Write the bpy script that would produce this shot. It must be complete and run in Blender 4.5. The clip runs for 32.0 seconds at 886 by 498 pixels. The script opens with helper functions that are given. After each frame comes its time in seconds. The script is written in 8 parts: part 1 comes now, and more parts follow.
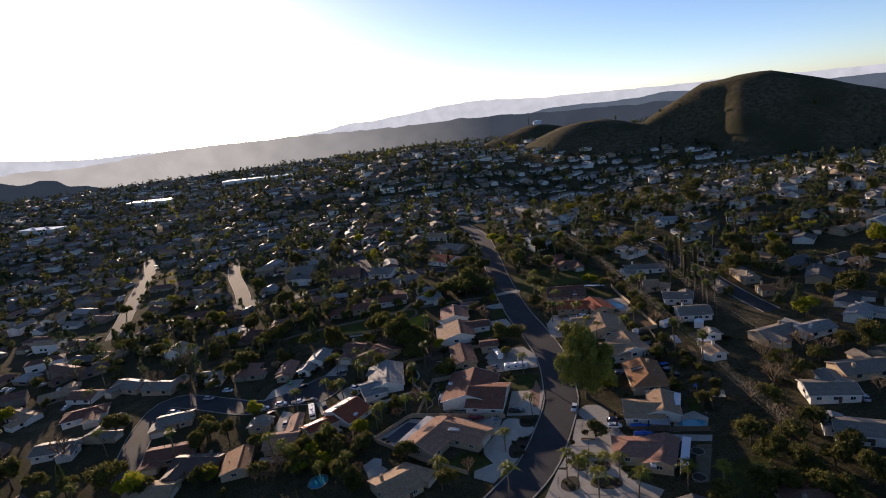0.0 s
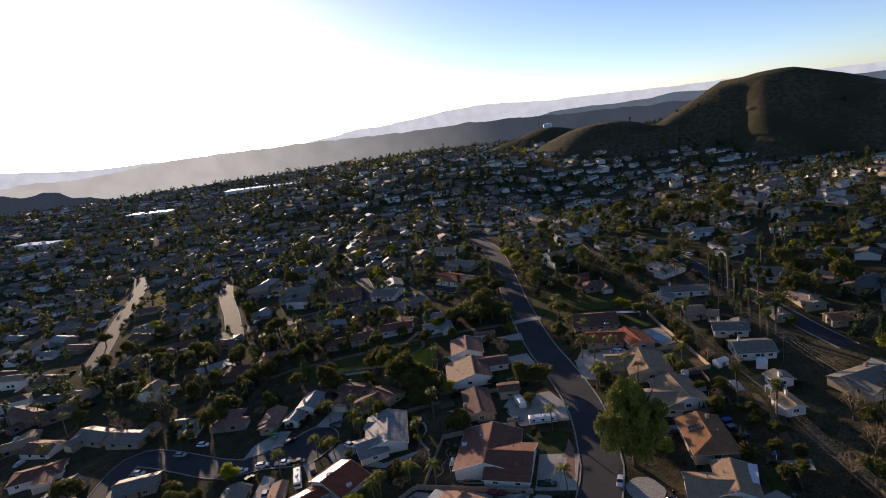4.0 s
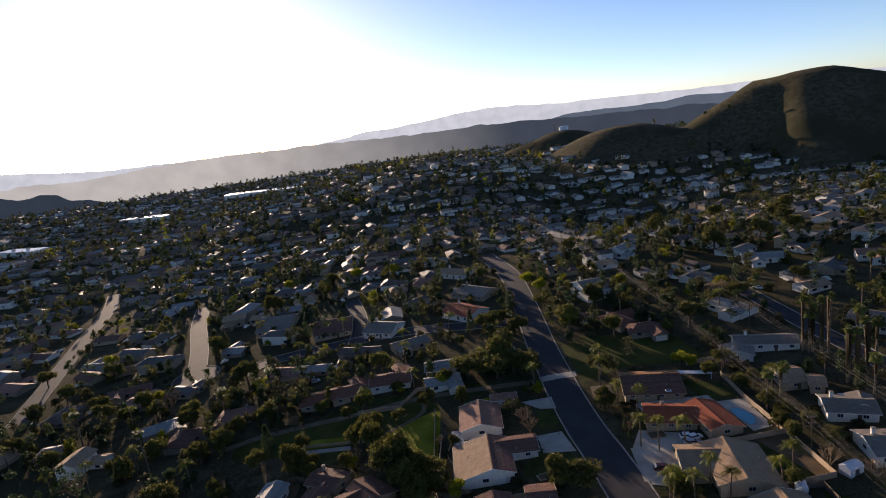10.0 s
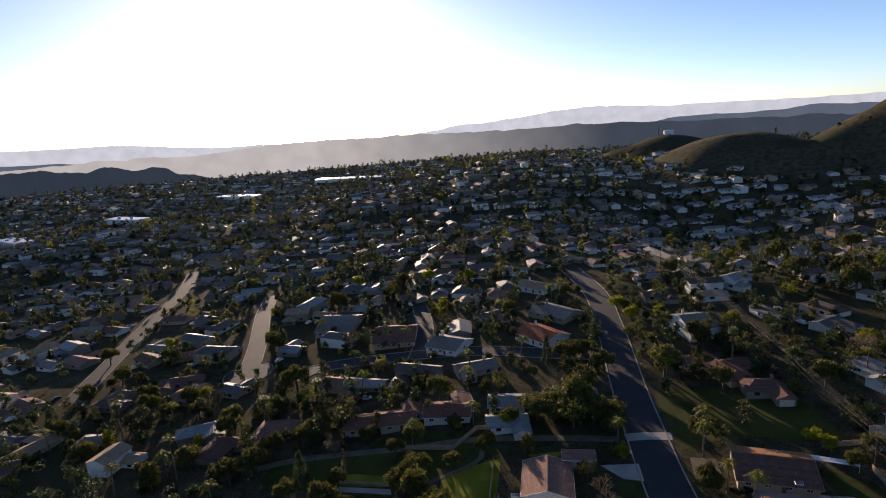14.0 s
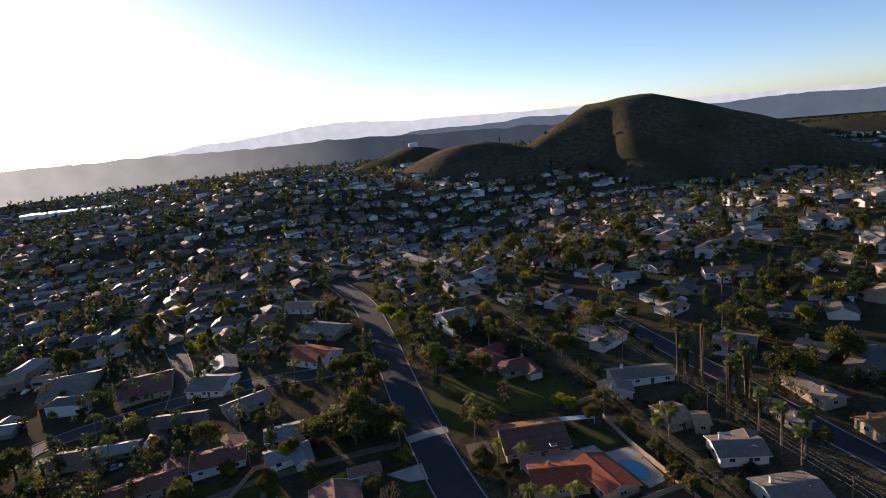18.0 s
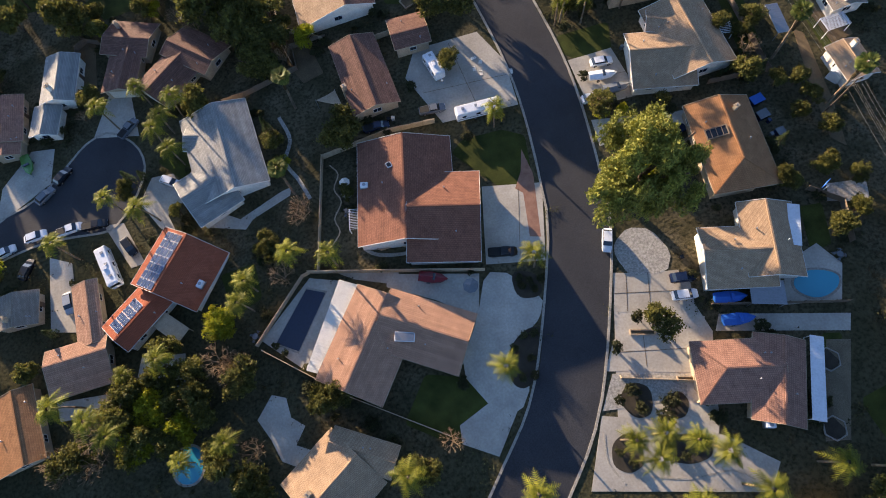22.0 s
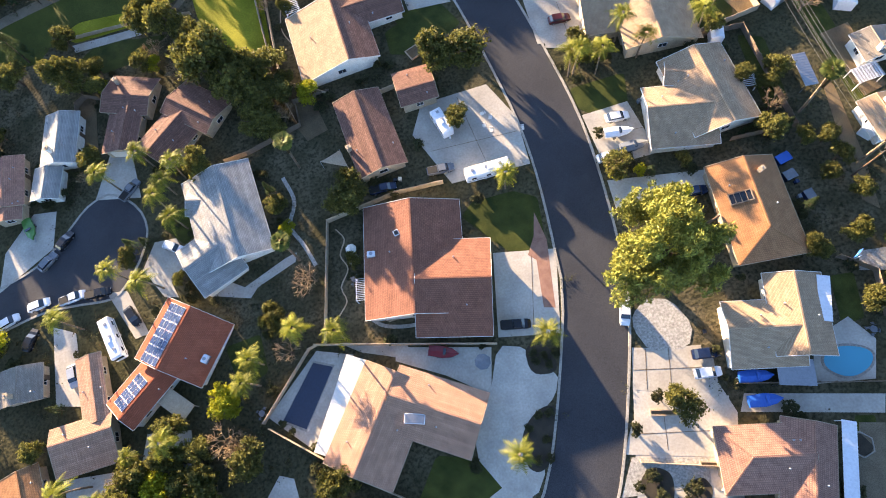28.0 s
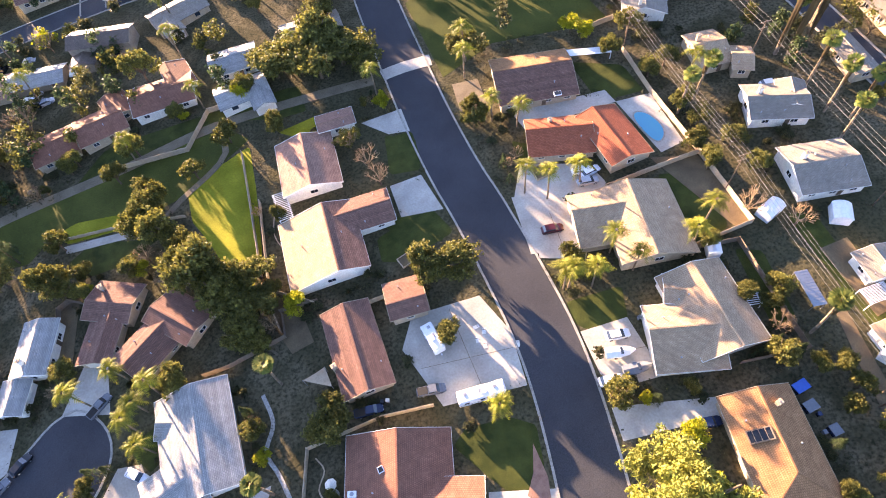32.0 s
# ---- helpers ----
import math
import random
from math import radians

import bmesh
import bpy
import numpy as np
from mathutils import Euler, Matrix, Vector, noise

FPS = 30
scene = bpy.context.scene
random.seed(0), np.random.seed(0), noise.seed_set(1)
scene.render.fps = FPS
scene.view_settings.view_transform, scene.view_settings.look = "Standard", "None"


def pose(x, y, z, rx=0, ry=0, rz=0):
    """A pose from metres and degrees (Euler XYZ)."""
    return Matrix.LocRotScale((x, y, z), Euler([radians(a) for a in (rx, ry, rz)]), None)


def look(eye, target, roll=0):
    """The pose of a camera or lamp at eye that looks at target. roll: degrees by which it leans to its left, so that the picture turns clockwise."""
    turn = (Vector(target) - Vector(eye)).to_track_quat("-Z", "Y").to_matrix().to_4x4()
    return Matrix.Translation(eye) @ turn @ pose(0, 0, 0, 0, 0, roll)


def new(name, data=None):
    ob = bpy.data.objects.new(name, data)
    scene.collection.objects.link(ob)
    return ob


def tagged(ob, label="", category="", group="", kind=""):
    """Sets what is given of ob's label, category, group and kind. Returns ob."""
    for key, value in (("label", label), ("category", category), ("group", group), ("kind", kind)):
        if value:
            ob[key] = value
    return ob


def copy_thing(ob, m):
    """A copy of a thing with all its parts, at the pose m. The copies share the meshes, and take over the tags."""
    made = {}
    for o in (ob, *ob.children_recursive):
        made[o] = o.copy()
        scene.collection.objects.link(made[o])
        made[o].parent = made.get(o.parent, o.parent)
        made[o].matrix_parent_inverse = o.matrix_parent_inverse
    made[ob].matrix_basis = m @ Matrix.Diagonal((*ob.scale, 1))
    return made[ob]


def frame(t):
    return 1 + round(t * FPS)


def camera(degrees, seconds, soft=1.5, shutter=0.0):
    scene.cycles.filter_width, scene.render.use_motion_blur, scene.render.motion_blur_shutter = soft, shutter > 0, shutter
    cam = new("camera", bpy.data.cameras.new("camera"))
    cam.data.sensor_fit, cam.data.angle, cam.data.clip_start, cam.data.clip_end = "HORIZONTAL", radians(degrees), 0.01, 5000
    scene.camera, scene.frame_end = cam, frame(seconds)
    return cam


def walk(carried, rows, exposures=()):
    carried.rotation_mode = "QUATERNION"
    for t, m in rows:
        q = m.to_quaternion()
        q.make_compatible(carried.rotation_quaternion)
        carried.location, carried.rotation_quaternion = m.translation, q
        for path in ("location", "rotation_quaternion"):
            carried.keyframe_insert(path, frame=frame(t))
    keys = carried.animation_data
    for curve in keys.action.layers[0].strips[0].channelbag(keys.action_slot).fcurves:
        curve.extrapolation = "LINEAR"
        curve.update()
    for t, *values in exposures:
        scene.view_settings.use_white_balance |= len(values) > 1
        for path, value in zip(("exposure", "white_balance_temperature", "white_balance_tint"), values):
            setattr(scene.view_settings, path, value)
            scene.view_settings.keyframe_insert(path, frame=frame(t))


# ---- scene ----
# camera and walk
cam = camera(76.0, 32.0, soft=1.0)
PATH = [
    (0, (-10.69, -150.50, 104.07), (-10.19, -53.17, 81.11), -6.55),
    (0.5, (-10.53, -146.09, 103.92), (-10.33, -48.71, 81.16), -6.78),
    (1, (-10.53, -141.67, 103.96), (-10.53, -44.27, 81.30), -6.82),
    (1.5, (-10.39, -136.98, 104.02), (-10.67, -39.54, 81.50), -7.28),
    (2, (-10.12, -132.09, 103.92), (-10.69, -34.62, 81.56), -7.56),
    (2.5, (-9.98, -127.06, 103.87), (-10.62, -29.57, 81.61), -7.62),
    (3, (-9.77, -122.14, 103.59), (-10.62, -24.61, 81.54), -7.85),
    (3.5, (-9.82, -116.89, 103.66), (-10.64, -19.36, 81.59), -7.50),
    (5.5, (-9.31, -97.27, 103.46), (-10.85, 0.32, 81.69), -7.81),
    (6, (-9.31, -91.94, 103.14), (-11.02, 5.66, 81.45), -7.90),
    (6.5, (-9.03, -86.80, 103.03), (-10.91, 10.82, 81.42), -8.01),
    (7, (-9.15, -81.43, 102.89), (-11.11, 16.19, 81.28), -7.69),
    (7.5, (-9.00, -76.43, 102.97), (-11.11, 21.19, 81.38), -7.73),
    (8, (-8.79, -71.08, 103.03), (-10.92, 26.53, 81.38), -7.36),
    (8.5, (-8.54, -65.86, 102.75), (-10.77, 31.76, 81.18), -7.34),
    (9, (-8.36, -60.52, 102.34), (-10.80, 37.12, 80.88), -7.61),
    (9.5, (-8.29, -55.14, 102.03), (-10.72, 42.50, 80.58), -7.18),
    (10, (-8.17, -49.98, 101.79), (-10.69, 47.68, 80.41), -7.24),
    (10.5, (-7.91, -44.97, 101.86), (-10.64, 52.68, 80.47), -7.55),
    (11, (-7.72, -39.99, 101.68), (-10.52, 57.70, 80.49), -7.38),
    (11.5, (-7.64, -34.84, 101.92), (-11.30, 62.84, 80.83), -7.58),
    (12, (-7.90, -30.96, 102.12), (-14.15, 66.62, 81.14), -7.40),
    (12.5, (-7.29, -26.61, 102.01), (-16.21, 70.78, 81.17), -7.11),
    (13, (-7.77, -22.53, 102.34), (-22.12, 74.20, 81.42), -5.48),
    (13.5, (-7.69, -19.55, 102.09), (-25.13, 76.66, 81.14), -4.07),
    (15.5, (-1.90, -15.16, 99.78), (-6.72, 82.55, 79.05), -6.61),
    (16, (-3.52, -13.89, 100.06), (5.85, 83.34, 78.66), -6.92),
    (16.5, (-4.90, -15.26, 100.77), (15.33, 80.22, 78.96), -6.57),
    (17, (-5.40, -15.26, 101.02), (17.66, 79.55, 79.10), -5.90),
    (17.5, (-5.54, -15.06, 101.18), (17.87, 79.66, 79.29), -5.48),
    (18, (-5.30, -14.66, 100.77), (18.09, 80.13, 79.15), -5.69),
    (18.5, (-4.65, -14.11, 100.46), (19.47, 81.56, 84.12), -5.38),
    (19, (-5.46, -14.31, 99.81), (19.67, 82.03, 90.41), -4.75),
    (19.5, (-6.90, -14.78, 101.00), (17.13, 79.36, 77.32), -4.29),
    (20, (-6.26, -13.16, 101.00), (14.03, 73.63, 55.68), -5.13),
    (20.5, (-5.78, -11.39, 101.87), (9.61, 63.03, 36.87), -6.35),
    (21, (-6.80, -8.20, 104.24), (3.78, 48.69, 22.68), -7.26),
    (21.5, (-7.48, -7.19, 104.46), (-1.05, 32.07, 12.72), -8.05),
    (22, (-6.95, -5.59, 104.39), (-1.96, 28.34, 10.46), -8.96),
    (22.5, (-6.71, -4.68, 104.53), (-2.03, 28.92, 10.46), -9.50),
    (23, (-6.52, -4.08, 104.52), (-2.20, 29.59, 10.46), -10.18),
    (23.5, (-6.21, -3.39, 104.55), (-2.27, 30.39, 10.51), -11.01),
    (24, (-6.12, -2.16, 104.71), (-2.57, 31.46, 10.60), -11.84),
    (24.5, (-5.81, -1.36, 104.69), (-2.68, 32.55, 10.67), -12.58),
    (25, (-5.37, -0.10, 104.81), (-2.19, 33.56, 10.70), -12.44),
    (25.5, (-4.81, 1.30, 104.83), (-2.53, 35.07, 10.73), -14.03),
    (27.5, (-2.25, 7.78, 105.59), (0.37, 40.53, 11.14), -13.21),
    (28, (-1.62, 9.58, 105.61), (0.58, 42.37, 11.17), -13.95),
    (28.5, (-0.59, 11.61, 105.80), (1.04, 44.32, 11.31), -14.96),
    (29, (0.05, 13.58, 105.83), (1.32, 46.33, 11.36), -15.63),
    (29.5, (1.06, 15.78, 105.92), (1.97, 48.23, 11.34), -16.18),
    (30, (2.09, 18.05, 106.20), (3.31, 49.94, 11.43), -15.53),
    (30.5, (3.83, 21.32, 106.39), (5.56, 55.06, 12.27), -14.86),
    (31, (4.95, 23.69, 106.93), (9.72, 66.69, 16.78), -11.81),
    (31.5, (5.71, 25.44, 107.02), (10.97, 73.55, 19.51), -12.19),
    (32, (6.76, 27.14, 106.95), (14.62, 79.02, 21.82), -9.67),
]
walk(cam, [(t, look(eye, target, roll)) for t, eye, target, roll in PATH],
     exposures=[(0.0, 0.72, 6330, 21), (17.3, 0.72, 6330, 21), (18.3, 0.95, 6330, 21), (19.3, 1.05, 6450, 16), (19.9, 0.82, 6450, 20), (20.5, 1.0, 6430, 20), (21.0, 1.58, 6420, 19), (21.5, 1.7, 6350, 16),
                (22.0, 2.0, 6450, 15), (22.6, 2.32, 6450, 14), (23.2, 2.55, 6450, 14), (24.0, 2.92, 6450, 14), (25.0, 3.1, 6500, 14), (27.5, 3.12, 6850, 15), (30.2, 3.1, 7000, 16), (31.0, 3.36, 7200, 21), (32.0, 3.66, 7350, 29)])

# sun and sky
SUN_AZ, SUN_EL = radians(-24), radians(8.2)
to_sun = Vector((math.sin(SUN_AZ) * math.cos(SUN_EL), math.cos(SUN_AZ) * math.cos(SUN_EL), math.sin(SUN_EL)))
sun_data = bpy.data.lights.new("sun", "SUN")
sun_data.energy, sun_data.angle, sun_data.color = 5.0, radians(0.6), (1.0, 0.78, 0.53)
sun = new("sun", sun_data)
sun.rotation_euler = to_sun.to_track_quat("Z", "Y").to_euler()
sun.location = to_sun * 300
world = bpy.data.worlds.new("world")
scene.world = world
world.use_nodes = True
wn, wl = world.node_tree.nodes, world.node_tree.links
sky = wn.new("ShaderNodeTexSky")
sky.sky_type, sky.sun_disc = "NISHITA", False
sky.sun_elevation, sky.sun_rotation = SUN_EL, SUN_AZ
sky.altitude, sky.air_density, sky.dust_density, sky.ozone_density = 1500, 0.7, 0.95, 1.9
wn["Background"].inputs["Strength"].default_value = 0.105
wl.new(sky.outputs[0], wn["Background"].inputs["Color"])


# materials
def srgb(h):
    c = [int(h[i:i + 2], 16) / 255 for i in (0, 2, 4)]
    return tuple(v / 12.92 if v < 0.04045 else ((v + 0.055) / 1.055) ** 2.4 for v in c) + (1.0,)


def base_material(name, rough=0.8, metal=0.0):
    m = bpy.data.materials.new(name)
    m.use_nodes = True
    b = m.node_tree.nodes["Principled BSDF"]
    b.inputs["Roughness"].default_value, b.inputs["Metallic"].default_value = rough, metal
    return m, m.node_tree.nodes, m.node_tree.links, b


def noise_node(n, l, coord, scale, detail=4.0):
    t = n.new("ShaderNodeTexNoise")
    t.inputs["Scale"].default_value, t.inputs["Detail"].default_value = scale, detail
    l.new(coord, t.inputs["Vector"])
    return t.outputs["Fac"]


def mix_colour(n, l, fac, a, b, low=0.0, high=1.0):
    r = n.new("ShaderNodeMapRange")
    r.inputs["From Min"].default_value, r.inputs["From Max"].default_value = low, high
    l.new(fac, r.inputs["Value"])
    m = n.new("ShaderNodeMix")
    m.data_type = "RGBA"
    l.new(r.outputs["Result"], m.inputs["Factor"])
    for value, socket in ((a, m.inputs["A"]), (b, m.inputs["B"])):
        if isinstance(value, tuple):
            socket.default_value = value
        else:
            l.new(value, socket)
    return m.outputs["Result"]


def vary(n, l, colour, amount):
    """Shifts brightness from object to object."""
    info, hsv = n.new("ShaderNodeObjectInfo"), n.new("ShaderNodeHueSaturation")
    r = n.new("ShaderNodeMapRange")
    r.inputs["To Min"].default_value, r.inputs["To Max"].default_value = 1 - amount, 1 + amount
    l.new(info.outputs["Random"], r.inputs["Value"])
    l.new(r.outputs["Result"], hsv.inputs["Value"])
    l.new(colour, hsv.inputs["Color"])
    return hsv.outputs["Color"]


def bump(n, l, b, height, strength, distance=0.05):
    k = n.new("ShaderNodeBump")
    k.inputs["Strength"].default_value, k.inputs["Distance"].default_value = strength, distance
    l.new(height, k.inputs["Height"])
    l.new(k.outputs["Normal"], b.inputs["Normal"])


def mottled(name, a, b, scale, rough=0.85, metal=0.0, fine=8.0, strength=0.3, spread=0.08, space="Object", grit=1.0):
    m, n, l, p = base_material(name, rough, metal)
    c = n.new("ShaderNodeTexCoord").outputs[space]
    big, small = noise_node(n, l, c, scale), noise_node(n, l, c, scale * fine, 6)
    col = mix_colour(n, l, big, srgb(a), srgb(b), 0.3, 0.7)
    dark = mix_colour(n, l, small, (1 - 0.38 * grit, 1 - 0.40 * grit, 1 - 0.42 * grit, 1), (1 + 0.18 * grit, 1 + 0.18 * grit, 1 + 0.16 * grit, 1), 0.25, 0.75)
    mul = n.new("ShaderNodeMix")
    mul.data_type, mul.blend_type = "RGBA", "MULTIPLY"
    mul.inputs["Factor"].default_value = 1.0
    l.new(col, mul.inputs["A"])
    l.new(dark, mul.inputs["B"])
    l.new(vary(n, l, mul.outputs["Result"], spread), p.inputs["Base Color"])
    bump(n, l, p, small, strength)
    if "grass" in name or "earth" in name:
        p.inputs["Specular IOR Level"].default_value = 0.08
    if "concrete" in name or "asphalt" in name:
        p.inputs["Specular IOR Level"].default_value = 0.18
    return m


def roofing(name, a, b, course=0.36, wide=0.30, strength=0.35, gloss=0.12, age_range=0.05):
    """Tile courses across the slope (local y) with columns along it, blotched by age."""
    m, n, l, p = base_material(name, 0.88 - 0.6 * gloss)
    p.inputs["Specular IOR Level"].default_value = gloss
    c = n.new("ShaderNodeTexCoord").outputs["Object"]
    br = n.new("ShaderNodeTexBrick")
    br.inputs["Scale"].default_value, br.inputs["Mortar Size"].default_value = 1.0, 0.035
    br.inputs["Brick Width"].default_value, br.inputs["Row Height"].default_value = wide, course
    br.inputs["Color1"].default_value, br.inputs["Color2"].default_value = srgb(a), srgb(b)
    br.inputs["Mortar"].default_value = tuple(v * 0.7 for v in srgb(a)[:3]) + (1,)
    br.inputs["Bias"].default_value = 0.1
    l.new(c, br.inputs["Vector"])
    stain = mix_colour(n, l, noise_node(n, l, c, 0.5, 5), (0.82, 0.80, 0.78, 1), (1.12, 1.11, 1.08, 1), 0.3, 0.7)
    mul = n.new("ShaderNodeMix")
    mul.data_type, mul.blend_type = "RGBA", "MULTIPLY"
    mul.inputs["Factor"].default_value = 1.0
    l.new(br.outputs["Color"], mul.inputs["A"])
    l.new(stain, mul.inputs["B"])
    split, row, chance = n.new("ShaderNodeSeparateXYZ"), n.new("ShaderNodeMath"), n.new("ShaderNodeTexWhiteNoise")
    row.operation, row.inputs[1].default_value, chance.noise_dimensions = "SNAP", course, "1D"
    l.new(c, split.inputs[0])
    l.new(split.outputs["Y"], row.inputs[0])
    l.new(row.outputs[0], chance.inputs["W"])
    age = mix_colour(n, l, chance.outputs["Value"], (1 - age_range,) * 3 + (1.0,), (1 + 0.7 * age_range,) * 3 + (1.0,))
    course_mix = n.new("ShaderNodeMix")
    course_mix.data_type, course_mix.blend_type = "RGBA", "MULTIPLY"
    course_mix.inputs["Factor"].default_value = 1.0
    l.new(mul.outputs["Result"], course_mix.inputs["A"])
    l.new(age, course_mix.inputs["B"])
    l.new(vary(n, l, course_mix.outputs["Result"], 0.06), p.inputs["Base Color"])
    inv = n.new("ShaderNodeMath")
    inv.operation = "SUBTRACT"
    inv.inputs[0].default_value = 1.0
    l.new(br.outputs["Fac"], inv.inputs[1])
    bump(n, l, p, inv.outputs[0], strength, 0.06)
    return m


def leafy(name, a, b, glow=0.35, spread=0.22):
    m, n, l, p = base_material(name, 0.65)
    p.inputs["Specular IOR Level"].default_value = 0.18
    c = n.new("ShaderNodeTexCoord").outputs["Object"]
    g = n.new("ShaderNodeNewGeometry")
    col = mix_colour(n, l, g.outputs["Random Per Island"], srgb(a), srgb(b))
    patch = mix_colour(n, l, noise_node(n, l, c, 2.4), (0.55, 0.58, 0.56, 1), (1.25, 1.24, 1.08, 1), 0.3, 0.7)
    mul = n.new("ShaderNodeMix")
    mul.data_type, mul.blend_type = "RGBA", "MULTIPLY"
    mul.inputs["Factor"].default_value = 1.0
    l.new(col, mul.inputs["A"])
    l.new(patch, mul.inputs["B"])
    out = vary(n, l, mul.outputs["Result"], spread)
    l.new(out, p.inputs["Base Color"])
    t, mixer = n.new("ShaderNodeBsdfTranslucent"), n.new("ShaderNodeMixShader")
    l.new(out, t.inputs["Color"])
    mixer.inputs["Fac"].default_value = glow
    l.new(p.outputs[0], mixer.inputs[1])
    l.new(t.outputs[0], mixer.inputs[2])
    l.new(mixer.outputs[0], n["Material Output"].inputs["Surface"])
    return m


def plain(name, colour, rough=0.5, metal=0.0, spread=0.03):
    m, n, l, p = base_material(name, rough, metal)
    c = n.new("ShaderNodeTexCoord").outputs["Object"]
    s = srgb(colour)
    col = mix_colour(n, l, noise_node(n, l, c, 2.5), tuple(v * 0.86 for v in s[:3]) + (1,), s, 0.3, 0.6)
    l.new(vary(n, l, col, spread), p.inputs["Base Color"])
    return m


def glass(name, tint):
    m, n, l, p = base_material(name, 0.06)
    p.inputs["Base Color"].default_value = srgb(tint)
    p.inputs["Specular IOR Level"].default_value = 0.9
    return m


def terrain_material():
    m, n, l, p = base_material("dry_ground", 1.0)
    p.inputs["Specular IOR Level"].default_value = 0.02
    c = n.new("ShaderNodeTexCoord").outputs["Object"]
    a = noise_node(n, l, c, 0.012, 6)
    b = noise_node(n, l, c, 0.16, 6)
    d = noise_node(n, l, c, 1.7, 5)
    col = mix_colour(n, l, b, srgb("45412f"), srgb("665d4a"), 0.35, 0.65)
    col = mix_colour(n, l, a, col, srgb("454330"), 0.42, 0.62)
    col = mix_colour(n, l, d, col, srgb("2c2d20"), 0.42, 0.72)
    l.new(col, p.inputs["Base Color"])
    bump(n, l, p, d, 0.6, 0.3)
    return m


ROOF = {
    "red": roofing("red_clay_roof", "7b5446", "8c6250", strength=0.24), "brightred": roofing("bright_red_tile_roof", "94523a", "a66048"),
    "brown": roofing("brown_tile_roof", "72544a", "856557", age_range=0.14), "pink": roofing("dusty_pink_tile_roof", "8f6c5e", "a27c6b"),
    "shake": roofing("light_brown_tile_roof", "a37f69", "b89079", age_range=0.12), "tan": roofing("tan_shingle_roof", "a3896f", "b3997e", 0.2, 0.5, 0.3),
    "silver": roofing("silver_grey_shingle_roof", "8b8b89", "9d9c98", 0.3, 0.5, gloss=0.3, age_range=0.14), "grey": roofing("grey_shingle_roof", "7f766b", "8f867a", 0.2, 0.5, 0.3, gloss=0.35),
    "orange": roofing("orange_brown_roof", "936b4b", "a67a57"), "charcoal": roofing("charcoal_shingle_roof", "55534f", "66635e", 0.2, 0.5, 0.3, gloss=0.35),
    "umber": roofing("dark_brown_shingle_roof", "594a40", "6c5b4e", 0.2, 0.5, 0.3, gloss=0.35),
}
WALL = {"white": mottled("white_stucco", "d6d1c6", "e6e2d8", 1.2, 0.9, strength=0.15),
        "cream": mottled("cream_stucco", "a08f77", "b3a188", 1.2, 0.9, strength=0.15),
        "taupe": mottled("taupe_stucco", "7c7163", "8f8373", 1.2, 0.9, strength=0.15)}
ASPHALT = mottled("asphalt", "36373b", "414246", 0.12, 0.85, fine=40, strength=0.25, spread=0.02)
CONCRETE = mottled("concrete", "9c968c", "b3ada2", 0.25, 0.9, fine=10, strength=0.12, spread=0.07, grit=0.45)
KERB = mottled("kerb_concrete", "8b877f", "a09b92", 0.4, 0.85, strength=0.15)
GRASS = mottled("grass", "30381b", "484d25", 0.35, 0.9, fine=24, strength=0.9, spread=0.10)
# Yellow-green grass with the sunlight on it put into a brighter colour.
SUNLIT_GRASS = mottled("sunlit_grass", "6a6c1c", "979430", 0.12, 0.9, fine=30, strength=0.9, spread=0.05)
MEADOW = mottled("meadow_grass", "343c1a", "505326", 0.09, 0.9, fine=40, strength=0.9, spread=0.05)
EARTH = mottled("bare_earth", "5e5140", "77674f", 0.3, 0.95, fine=20, strength=0.5)
TRAIL = mottled("trodden_earth", "6a6050", "7d725f", 0.3, 0.95, fine=20, strength=0.5)
BRICK_PAVING = mottled("red_brown_paving", "7d5a4c", "94705f", 0.8, 0.9, fine=12, strength=0.3)
MULCH = mottled("dark_planting_soil", "2e2a22", "3f382c", 0.8, 0.95, fine=14, strength=0.8)
PEBBLE = mottled("white_pebbles", "7f7c76", "b4b1aa", 2.5, 0.85, fine=5, strength=1.0)
BLOCK = mottled("block_wall", "a18b72", "b8a58b", 0.6, 0.9, strength=0.3)
TIMBER = mottled("weathered_timber", "6a5b4c", "7f6f5e", 0.8, 0.9, strength=0.3)
BARK = mottled("bark", "4e4033", "66533f", 2.0, 0.95, strength=0.8)
PALM_BARK = mottled("palm_bark", "6a5a47", "82705a", 2.0, 0.95, strength=0.8)
LEAF = {"broadleaf": leafy("dark_green_leaves", "434727", "716c36"), "yellow": leafy("yellow_green_leaves", "737a18", "a09a2a"),
        "pine": leafy("pine_needles", "535b28", "8f8c42", 0.08), "conifer": leafy("conifer_needles", "2c3a26", "444f33"),
        "palm": leafy("palm_fronds", "5c6620", "8c8832"), "fan": leafy("fan_palm_leaves", "4d5f2c", "7d7f42"),
        "bare": leafy("bare_twigs", "7a6552", "94806a", 0.1), "shrub": leafy("shrub_leaves", "373b29", "58573a"),
        "dry": leafy("dead_fronds", "3d3324", "51432d", 0.1)}
DARK = plain("dark_glass_and_void", "20242a", 0.15)
GLASS = glass("window_glass", "28303a")
TRIM = plain("white_trim", "dcd9d2", 0.5)
GARAGE = plain("garage_door_paint", "c9c0b0", 0.5)
METAL = plain("galvanised_metal", "9a9ca0", 0.4, 0.8)
WHITE_METAL = plain("white_metal", "d8dade", 0.35)
RUBBER = plain("tyre_rubber", "191919", 0.85)
WATER = glass("pool_water", "338fa6")
COVER = plain("pool_cover", "2a3346", 0.6)
SOLAR = plain("solar_cells", "33405c", 0.25, 0.2)
TARP = plain("blue_tarpaulin", "1d57a8", 0.5)
